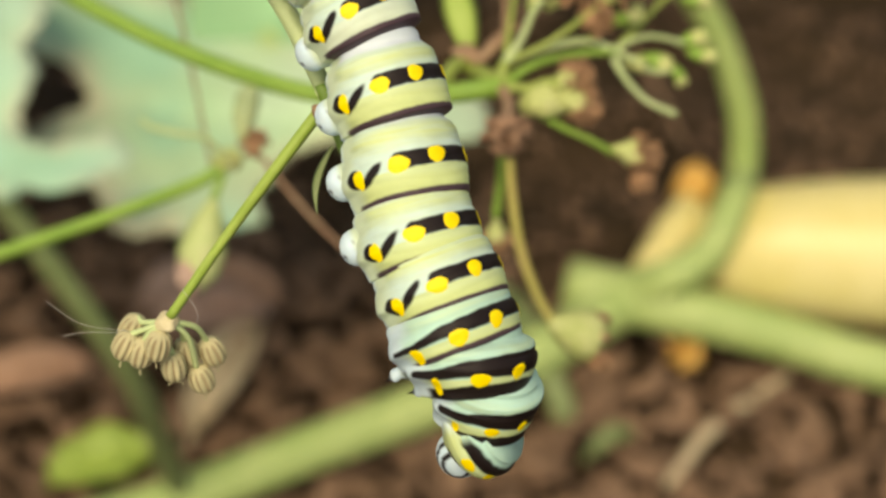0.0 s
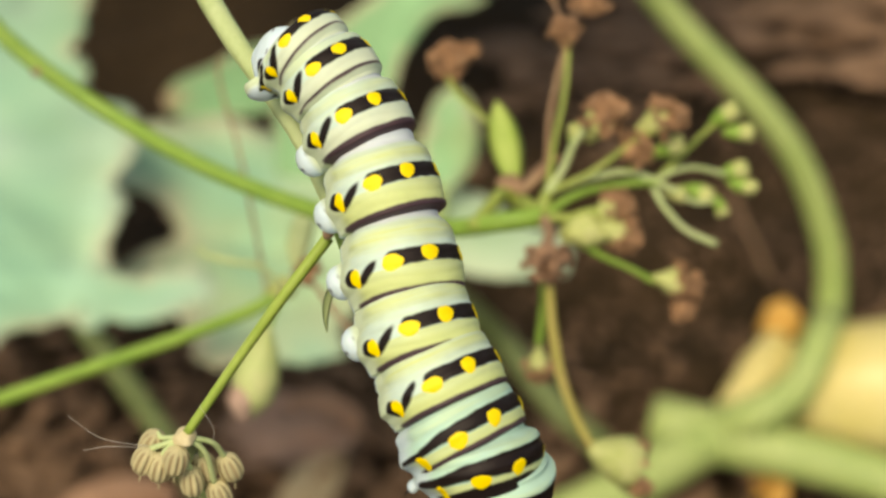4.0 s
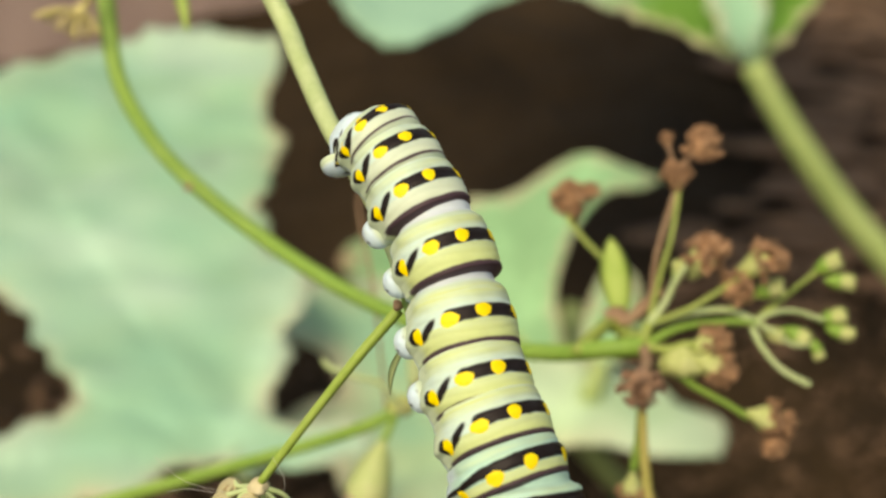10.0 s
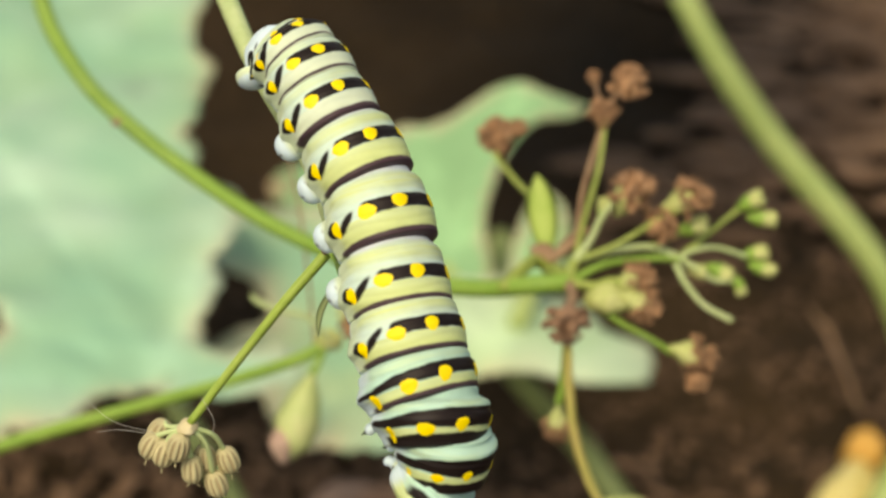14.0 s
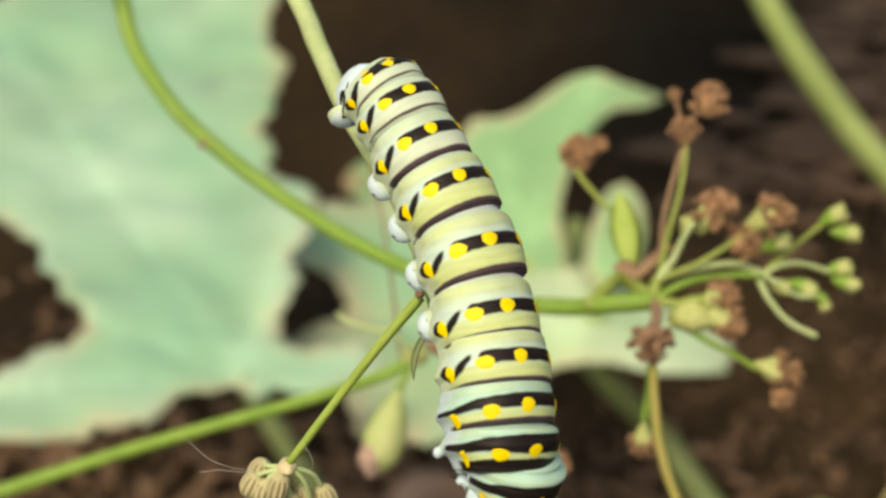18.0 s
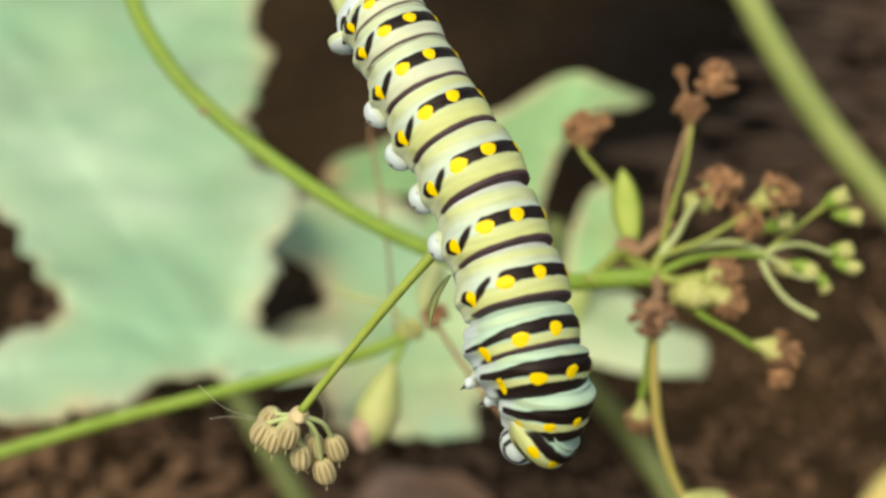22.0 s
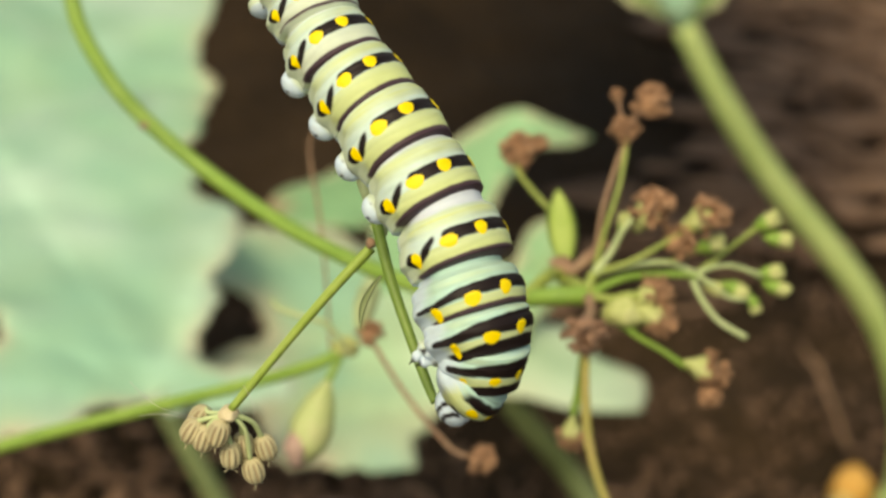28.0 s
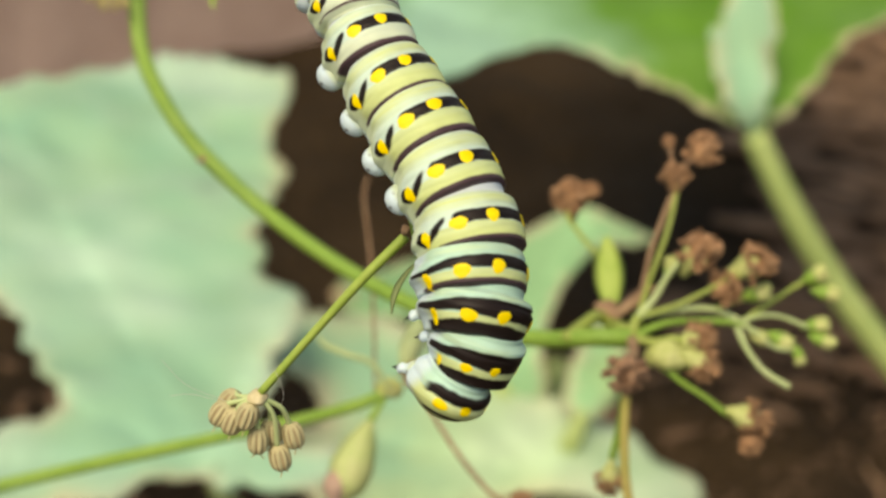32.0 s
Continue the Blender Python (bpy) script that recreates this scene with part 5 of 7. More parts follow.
def head_mesh():
    n, m = 40, 56
    co, col = [], []
    for i in range(n):
        th = math.pi * i / (n - 1)
        for j in range(m):
            b = 2 * math.pi * j / m
            x, y, z = math.sin(th) * math.sin(b), math.sin(th) * math.cos(b), math.cos(th)
            cleft = 1 - 0.10 * math.exp(-(x / 0.16) ** 2) * max(0, y)
            co.append(Vector((x * 1.95, y * 1.85, z * 1.7)) * cleft * 0.001)
            k = math.exp(-((abs(x) - 0.38 - 0.12 * z) / 0.13) ** 2) * (1 if z > -0.55 else 0) + math.exp(-((abs(x) - 0.80) / 0.09) ** 2) * (1 if z > -0.5 else 0) + math.exp(-(x / 0.06) ** 2) * (1 if y > -0.2 and z > 0.3 else 0)
            k = float(step(0.45, 0.7, np.array(k)))
            col.append(np.clip(WHITE * (1 - k) + BLACK * k, 0.004, 0.9))
    idx = np.arange(n * m).reshape(n, m)
    nxt = np.roll(idx, -1, 1)
    me = bpy.data.meshes.new("head")
    me.from_pydata([tuple(c) for c in co], [], np.stack([idx[:-1], idx[1:], nxt[1:], nxt[:-1]], -1).reshape(-1, 4).tolist())
    colour_mesh(me, np.array(col))
    return me


CATERPILLAR = thing("caterpillar", (-0.00970, 0.12920, 0.61040), "green caterpillar banded black with yellow spots, clinging to the stem", "caterpillar")
SEG = {}


def caterpillar():
    for i in range(len(BODY)):
        ring = Ring(i)
        name = "rear_end" if i == 0 else ("body_segment" if i < 10 else "thorax_segment")
        label = "white rear end with black marks" if i == 0 else "green and white ring with a black band and yellow spots"
        seg = link(name, skin_mesh(name, ring), SKIN, CATERPILLAR, label, local=True)
        SEG[ring.name] = seg
        if ring.spot:
            for phi in SPOT_ANGLES:
                if ring.name == "T1" and abs(phi) > 80:
                    continue
                link("yellow_spot", spot_mesh(ring, phi, ring.spot, ring.spot_u(phi)), YELLOW, seg, "", local=True)
        if ring.name in ("A3", "A4", "A5", "A6"):
            for phi in (-146, 146):
                link("proleg", leg_mesh("proleg", ring, phi, {"A3": -0.7, "A4": -0.1, "A5": 0.6, "A6": 1.0}[ring.name], 1.3, 1.55, 1.0, False, 2.5 if phi < 0 else 0.6), SKIN, seg, "plump white proleg with a black dot", local=True)
        if ring.name == "A10":
            for phi in (-106,):
                link("proleg", leg_mesh("proleg", ring, phi, 0.4, 0.5, 1.65, 1.35, False, 1.7, 0.5), SKIN, seg, "white rear clasper with a black mark", local=True)
        if ring.name in ("T1", "T2", "T3"):
            for phi in (-165, 165):
                link("leg", leg_mesh("leg", ring, phi, 0.2, 1.95, 1.05, 0.2, True, 0, 0.35), SKIN, seg, "short white leg with a black claw", local=True)
    SEG["HD"] = link("head", head_mesh(), SKIN, CATERPILLAR, "round white head striped black", local=True)


caterpillar()

cam.data.dof.use_dof = True
cam.data.dof.focus_object = CATERPILLAR
cam.data.dof.aperture_fstop = FOCUS_BLUR


# ---------------------------------------------------------------- what moves
def motions():
    walk(SEG["A10"], [
        (0, pose(-0.00336, 0.00880, 0.00949, 99.2, -18.1, 73.5)),
        (1, pose(-0.00356, 0.00869, 0.00932, 99.2, -18.1, 73.5)),
        (2, pose(-0.00314, 0.00922, 0.01009, 99.2, -18.1, 73.5)),
        (2.5, pose(-0.00307, 0.00931, 0.01021, 99.2, -18.1, 73.5)),
        (4.5, pose(-0.00381, 0.00944, 0.01040, 99.2, -18.1, 73.5)),
        (5, pose(-0.00387, 0.00960, 0.01062, 99.2, -18.1, 73.5)),
        (6, pose(-0.00423, 0.00934, 0.01025, 99.2, -18.1, 73.5)),
        (7, pose(-0.00432, 0.00972, 0.01080, 99.2, -18.1, 73.5)),
        (8, pose(-0.00605, 0.00997, 0.01115, 99.2, -18.1, 73.5)),
        (9, pose(-0.00504, 0.01000, 0.01119, 99.2, -18.1, 73.5)),
        (10, pose(-0.00480, 0.00968, 0.01074, 99.2, -18.1, 73.5)),
        (11, pose(-0.00432, 0.01028, 0.01159, 99.2, -18.1, 73.5)),
        (12, pose(-0.00550, 0.01091, 0.01250, 99.2, -18.1, 73.5)),
        (13, pose(-0.00572, 0.01121, 0.01293, 99.2, -18.1, 73.5)),
        (13.5, pose(-0.00596, 0.01126, 0.01300, 99.2, -18.1, 73.5)),
        (16, pose(-0.00590, 0.01144, 0.01326, 99.2, -18.1, 73.5)),
        (17, pose(-0.00579, 0.01139, 0.01318, 99.2, -18.1, 73.5)),
        (18, pose(-0.00603, 0.01185, 0.01384, 99.2, -18.1, 73.5)),
        (19, pose(-0.00605, 0.01163, 0.01352, 99.2, -18.1, 73.5)),
        (20, pose(-0.00626, 0.01158, 0.01345, 99.2, -18.1, 73.5)),
        (21, pose(-0.00760, 0.01274, 0.01510, 99.2, -18.1, 73.5)),
        (22, pose(-0.00823, 0.01288, 0.01531, 99.2, -18.1, 73.5)),
        (23, pose(-0.00824, 0.01355, 0.01626, 99.2, -18.1, 73.5)),
        (24, pose(-0.00833, 0.01308, 0.01560, 99.2, -18.1, 73.5)),
        (24.5, pose(-0.00818, 0.01356, 0.01629, 99.2, -18.1, 73.5)),
        (26.5, pose(-0.00933, 0.01446, 0.01756, 99.2, -18.1, 73.5)),
        (27, pose(-0.00993, 0.01479, 0.01803, 99.2, -18.1, 73.5)),
        (28, pose(-0.00984, 0.01486, 0.01813, 99.2, -18.1, 73.5)),
        (29, pose(-0.00954, 0.01454, 0.01768, 99.2, -18.1, 73.5)),
        (30, pose(-0.00930, 0.01486, 0.01814, 99.2, -18.1, 73.5)),
        (31, pose(-0.00974, 0.01529, 0.01875, 99.2, -18.1, 73.5)),
        (32, pose(-0.01007, 0.01454, 0.01767, 99.2, -18.1, 73.5)),
    ])
    walk(SEG["A9"], [
        (0, pose(-0.00190, 0.00795, 0.01041, 115.1, -5.2, 50.9)),
        (1, pose(-0.00210, 0.00783, 0.01024, 115.1, -5.2, 50.9)),
        (2, pose(-0.00168, 0.00837, 0.01101, 115.1, -5.2, 50.9)),
        (2.5, pose(-0.00162, 0.00845, 0.01112, 115.1, -5.2, 50.9)),
        (4.5, pose(-0.00229, 0.00859, 0.01131, 115.1, -5.2, 50.9)),
        (5, pose(-0.00233, 0.00874, 0.01154, 115.1, -5.2, 50.9)),
        (6, pose(-0.00266, 0.00848, 0.01117, 115.1, -5.2, 50.9)),
        (7, pose(-0.00271, 0.00887, 0.01172, 115.1, -5.2, 50.9)),
        (8, pose(-0.00441, 0.00912, 0.01207, 115.1, -5.2, 50.9)),
        (9, pose(-0.00336, 0.00915, 0.01211, 115.1, -5.2, 50.9)),
        (10, pose(-0.00312, 0.00883, 0.01166, 115.1, -5.2, 50.9)),
        (11, pose(-0.00265, 0.00942, 0.01250, 115.1, -5.2, 50.9)),
        (12, pose(-0.00383, 0.01005, 0.01341, 115.1, -5.2, 50.9)),
        (13, pose(-0.00404, 0.01035, 0.01383, 115.1, -5.2, 50.9)),
        (13.5, pose(-0.00427, 0.01040, 0.01391, 115.1, -5.2, 50.9)),
        (16, pose(-0.00423, 0.01057, 0.01414, 115.1, -5.2, 50.9)),
        (17, pose(-0.00412, 0.01052, 0.01407, 115.1, -5.2, 50.9)),
        (18, pose(-0.00434, 0.01099, 0.01474, 115.1, -5.2, 50.9)),
        (19, pose(-0.00436, 0.01077, 0.01443, 115.1, -5.2, 50.9)),
        (20, pose(-0.00457, 0.01072, 0.01436, 115.1, -5.2, 50.9)),
        (21, pose(-0.00590, 0.01188, 0.01602, 115.1, -5.2, 50.9)),
        (22, pose(-0.00652, 0.01202, 0.01622, 115.1, -5.2, 50.9)),
        (23, pose(-0.00654, 0.01269, 0.01718, 115.1, -5.2, 50.9)),
        (24, pose(-0.00663, 0.01223, 0.01652, 115.1, -5.2, 50.9)),
        (24.5, pose(-0.00648, 0.01272, 0.01721, 115.1, -5.2, 50.9)),
        (26.5, pose(-0.00761, 0.01359, 0.01846, 115.1, -5.2, 50.9)),
        (27, pose(-0.00821, 0.01392, 0.01893, 115.1, -5.2, 50.9)),
        (28, pose(-0.00812, 0.01399, 0.01903, 115.1, -5.2, 50.9)),
        (29, pose(-0.00781, 0.01367, 0.01858, 115.1, -5.2, 50.9)),
        (30, pose(-0.00756, 0.01400, 0.01904, 115.1, -5.2, 50.9)),
        (31, pose(-0.00800, 0.01443, 0.01965, 115.1, -5.2, 50.9)),
        (32, pose(-0.00833, 0.01367, 0.01857, 115.1, -5.2, 50.9)),
    ])
    walk(SEG["A8"], [
        (0, pose(-0.00083, 0.00746, 0.01135, 109.9, 13.5, 51.1)),
        (1, pose(-0.00104, 0.00735, 0.01118, 109.9, 13.5, 51.1)),
        (2, pose(-0.00062, 0.00788, 0.01195, 109.9, 13.5, 51.1)),
        (2.5, pose(-0.00059, 0.00789, 0.01196, 110.3, 15.3, 50.4)),
        (4.5, pose(-0.00122, 0.00794, 0.01203, 112.1, 16.3, 49.9)),
        (5, pose(-0.00125, 0.00808, 0.01223, 112.6, 16.6, 49.8)),
        (6, pose(-0.00156, 0.00778, 0.01180, 113.5, 17.0, 49.6)),
        (7, pose(-0.00159, 0.00813, 0.01230, 114.4, 17.5, 49.4)),
        (8, pose(-0.00326, 0.00834, 0.01259, 115.3, 17.9, 49.3)),
        (9, pose(-0.00219, 0.00833, 0.01258, 116.2, 18.3, 49.1)),
        (10, pose(-0.00193, 0.00799, 0.01210, 116.1, 18.4, 49.0)),
        (11, pose(-0.00144, 0.00856, 0.01291, 115.9, 18.6, 49.0)),
        (12, pose(-0.00260, 0.00917, 0.01378, 115.7, 18.8, 48.9)),
        (13, pose(-0.00279, 0.00944, 0.01418, 115.5, 18.9, 48.8)),
        (13.5, pose(-0.00304, 0.00949, 0.01424, 116.5, 19.9, 48.4)),
        (16, pose(-0.00301, 0.00966, 0.01449, 117.3, 19.6, 48.5)),
        (17, pose(-0.00291, 0.00962, 0.01442, 117.2, 19.9, 48.4)),
        (18, pose(-0.00315, 0.01009, 0.01510, 117.0, 20.2, 48.3)),
        (19, pose(-0.00317, 0.00988, 0.01480, 116.8, 20.5, 48.1)),
        (20, pose(-0.00342, 0.00981, 0.01470, 117.7, 21.2, 47.8)),
        (21, pose(-0.00478, 0.01095, 0.01633, 118.6, 21.8, 47.5)),
        (22, pose(-0.00543, 0.01108, 0.01651, 119.5, 22.4, 47.2)),
        (23, pose(-0.00548, 0.01173, 0.01744, 120.4, 23.0, 47.0)),
        (24, pose(-0.00559, 0.01128, 0.01680, 120.1, 22.6, 47.2)),
        (24.5, pose(-0.00545, 0.01177, 0.01750, 119.9, 22.4, 47.3)),
        (26.5, pose(-0.00661, 0.01250, 0.01854, 121.3, 25.1, 46.0)),
        (27, pose(-0.00721, 0.01281, 0.01899, 122.1, 25.8, 45.6)),
        (28, pose(-0.00711, 0.01285, 0.01905, 123.6, 27.2, 45.0)),
        (29, pose(-0.00680, 0.01251, 0.01856, 125.1, 28.5, 44.3)),
        (30, pose(-0.00656, 0.01280, 0.01898, 126.6, 29.8, 43.6)),
        (31, pose(-0.00700, 0.01323, 0.01959, 126.6, 29.8, 43.6)),
        (32, pose(-0.00733, 0.01247, 0.01851, 126.6, 29.8, 43.6)),
    ])
    walk(SEG["A7"], [
        (0, pose(0.00126, 0.00545, 0.00987, 126.6, 17.5, 49.5)),
        (1, pose(0.00106, 0.00533, 0.00971, 126.6, 17.5, 49.5)),
        (2, pose(0.00148, 0.00587, 0.01047, 126.6, 17.5, 49.5)),
        (2.5, pose(0.00136, 0.00596, 0.01060, 126.2, 17.4, 49.5)),
        (4.5, pose(0.00067, 0.00598, 0.01063, 124.9, 18.9, 48.8)),
        (5, pose(0.00062, 0.00611, 0.01082, 125.2, 19.0, 48.8)),
        (6, pose(0.00028, 0.00579, 0.01036, 125.7, 19.2, 48.7)),
        (7, pose(0.00022, 0.00612, 0.01083, 126.2, 19.5, 48.6)),
        (8, pose(-0.00149, 0.00631, 0.01110, 126.4, 19.1, 48.7)),
        (9, pose(-0.00045, 0.00629, 0.01107, 126.5, 18.8, 48.9)),
        (10, pose(-0.00023, 0.00600, 0.01065, 124.9, 19.5, 48.6)),
        (11, pose(0.00022, 0.00662, 0.01154, 122.9, 20.4, 48.2)),
        (12, pose(-0.00098, 0.00728, 0.01248, 125.1, 22.3, 47.3)),
        (13, pose(-0.00122, 0.00760, 0.01294, 126.0, 22.1, 47.4)),
        (13.5, pose(-0.00152, 0.00762, 0.01297, 125.4, 21.4, 47.7)),
        (16, pose(-0.00142, 0.00769, 0.01307, 125.4, 19.9, 48.4)),
        (17, pose(-0.00135, 0.00767, 0.01304, 125.9, 20.4, 48.2)),
        (18, pose(-0.00161, 0.00817, 0.01375, 126.4, 20.9, 47.9)),
        (19, pose(-0.00167, 0.00798, 0.01348, 126.2, 20.9, 47.9)),
        (20, pose(-0.00194, 0.00788, 0.01333, 124.4, 21.2, 47.8)),
        (21, pose(-0.00333, 0.00898, 0.01492, 127.4, 23.3, 46.8)),
        (22, pose(-0.00401, 0.00907, 0.01505, 127.0, 21.7, 47.6)),
        (23, pose(-0.00408, 0.00969, 0.01593, 127.7, 21.5, 47.7)),
        (24, pose(-0.00415, 0.00923, 0.01527, 128.0, 23.3, 46.8)),
        (24.5, pose(-0.00398, 0.00971, 0.01596, 127.7, 21.8, 47.6)),
        (26.5, pose(-0.00540, 0.01062, 0.01725, 128.7, 23.8, 46.6)),
        (27, pose(-0.00606, 0.01093, 0.01769, 126.9, 21.6, 47.6)),
        (28, pose(-0.00609, 0.01096, 0.01773, 128.2, 22.7, 47.1)),
        (29, pose(-0.00589, 0.01060, 0.01723, 129.4, 23.8, 46.6)),
        (30, pose(-0.00577, 0.01088, 0.01763, 130.7, 24.8, 46.1)),
        (31, pose(-0.00620, 0.01131, 0.01824, 130.7, 24.8, 46.1)),
        (32, pose(-0.00653, 0.01056, 0.01716, 130.7, 24.8, 46.1)),
    ])
    walk(SEG["A6"], [
        (0, pose(0.00345, 0.00198, 0.00672, 133.7, 23.6, 46.7)),
        (1, pose(0.00324, 0.00186, 0.00656, 133.0, 23.1, 46.9)),
        (2, pose(0.00366, 0.00240, 0.00732, 133.1, 22.8, 47.1)),
        (2.5, pose(0.00365, 0.00249, 0.00745, 132.9, 22.7, 47.1)),
        (4.5, pose(0.00249, 0.00306, 0.00827, 131.0, 23.8, 46.6)),
        (5, pose(0.00245, 0.00317, 0.00842, 130.8, 23.6, 46.7)),
        (6, pose(0.00213, 0.00280, 0.00790, 130.3, 23.2, 46.9)),
        (7, pose(0.00208, 0.00308, 0.00830, 130.2, 22.4, 47.3)),
        (8, pose(0.00051, 0.00321, 0.00848, 129.9, 21.4, 47.7)),
        (9, pose(0.00168, 0.00311, 0.00835, 129.6, 21.2, 47.8)),
        (10, pose(0.00164, 0.00319, 0.00846, 127.5, 20.7, 48.0)),
        (11, pose(0.00184, 0.00418, 0.00987, 119.7, 19.6, 48.5)),
        (12, pose(0.00040, 0.00468, 0.01058, 126.5, 23.4, 46.8)),
        (13, pose(0.00027, 0.00479, 0.01074, 127.1, 22.8, 47.1)),
        (13.5, pose(0.00014, 0.00485, 0.01083, 125.6, 21.0, 47.9)),
        (16, pose(0.00051, 0.00483, 0.01080, 125.1, 20.1, 48.3)),
        (17, pose(0.00052, 0.00477, 0.01071, 126.3, 20.9, 47.9)),
        (18, pose(0.00019, 0.00522, 0.01136, 126.6, 21.4, 47.7)),
        (19, pose(0.00015, 0.00505, 0.01111, 126.3, 21.4, 47.7)),
        (20, pose(-0.00024, 0.00530, 0.01147, 119.0, 22.0, 47.5)),
        (21, pose(-0.00192, 0.00624, 0.01282, 127.0, 24.1, 46.5)),
        (22, pose(-0.00226, 0.00622, 0.01278, 125.5, 21.7, 47.6)),
        (23, pose(-0.00220, 0.00670, 0.01347, 124.7, 19.5, 48.6)),
        (24, pose(-0.00272, 0.00647, 0.01313, 122.9, 21.8, 47.6)),
        (24.5, pose(-0.00224, 0.00678, 0.01358, 122.0, 20.8, 48.0)),
        (26.5, pose(-0.00381, 0.00763, 0.01480, 125.6, 20.7, 48.0)),
        (27, pose(-0.00401, 0.00796, 0.01527, 123.8, 18.5, 49.0)),
        (28, pose(-0.00411, 0.00793, 0.01523, 123.7, 18.3, 49.1)),
        (29, pose(-0.00399, 0.00752, 0.01464, 124.8, 19.0, 48.8)),
        (30, pose(-0.00394, 0.00775, 0.01496, 125.5, 19.4, 48.6)),
        (31, pose(-0.00437, 0.00817, 0.01557, 125.8, 19.4, 48.6)),
        (32, pose(-0.00470, 0.00742, 0.01449, 125.9, 19.6, 48.5)),
    ])
    walk(SEG["A5"], [
        (0, pose(0.00505, -0.00239, 0.00275, 138.6, 29.4, 43.9)),
        (1, pose(0.00497, -0.00241, 0.00272, 137.9, 28.9, 44.1)),
        (2, pose(0.00551, -0.00202, 0.00328, 138.1, 28.5, 44.3)),
        (2.5, pose(0.00544, -0.00189, 0.00347, 137.9, 28.6, 44.3)),
        (4.5, pose(0.00428, -0.00101, 0.00472, 137.2, 28.2, 44.4)),
        (5, pose(0.00428, -0.00086, 0.00493, 136.2, 27.5, 44.8)),
        (6, pose(0.00403, -0.00114, 0.00454, 136.0, 27.2, 45.0)),
        (7, pose(0.00422, -0.00097, 0.00479, 135.9, 26.6, 45.3)),
        (8, pose(0.00282, -0.00093, 0.00483, 135.9, 25.8, 45.6)),
        (9, pose(0.00390, -0.00092, 0.00485, 135.3, 26.1, 45.5)),
        (10, pose(0.00413, -0.00076, 0.00508, 133.3, 24.5, 46.3)),
        (11, pose(0.00437, 0.00126, 0.00797, 126.9, 22.7, 47.1)),
        (12, pose(0.00258, 0.00120, 0.00789, 129.7, 23.5, 46.7)),
        (13, pose(0.00251, 0.00133, 0.00807, 129.7, 23.7, 46.7)),
        (13.5, pose(0.00262, 0.00137, 0.00812, 128.5, 22.4, 47.3)),
        (16, pose(0.00295, 0.00138, 0.00814, 128.1, 22.3, 47.3)),
        (17, pose(0.00285, 0.00125, 0.00796, 128.9, 22.9, 47.0)),
        (18, pose(0.00249, 0.00176, 0.00867, 128.5, 22.7, 47.1)),
        (19, pose(0.00241, 0.00163, 0.00850, 128.1, 22.7, 47.1)),
        (20, pose(0.00170, 0.00283, 0.01021, 119.3, 21.6, 47.6)),
        (21, pose(0.00007, 0.00293, 0.01035, 125.2, 21.3, 47.8)),
        (22, pose(-0.00005, 0.00294, 0.01036, 123.7, 19.9, 48.4)),
        (23, pose(0.00044, 0.00338, 0.01099, 123.9, 19.0, 48.8)),
        (24, pose(-0.00033, 0.00358, 0.01128, 119.4, 18.5, 49.0)),
        (24.5, pose(0.00001, 0.00411, 0.01204, 116.5, 18.1, 49.2)),
        (26.5, pose(-0.00118, 0.00431, 0.01232, 121.4, 16.8, 49.8)),
        (27, pose(-0.00132, 0.00466, 0.01282, 121.0, 16.5, 49.9)),
        (28, pose(-0.00130, 0.00467, 0.01283, 120.1, 15.9, 50.1)),
        (29, pose(-0.00124, 0.00419, 0.01216, 120.7, 16.6, 49.8)),
        (30, pose(-0.00114, 0.00436, 0.01239, 120.7, 16.2, 50.0)),
        (31, pose(-0.00156, 0.00471, 0.01290, 121.4, 17.0, 49.7)),
        (32, pose(-0.00194, 0.00397, 0.01184, 121.6, 17.3, 49.5)),
    ])
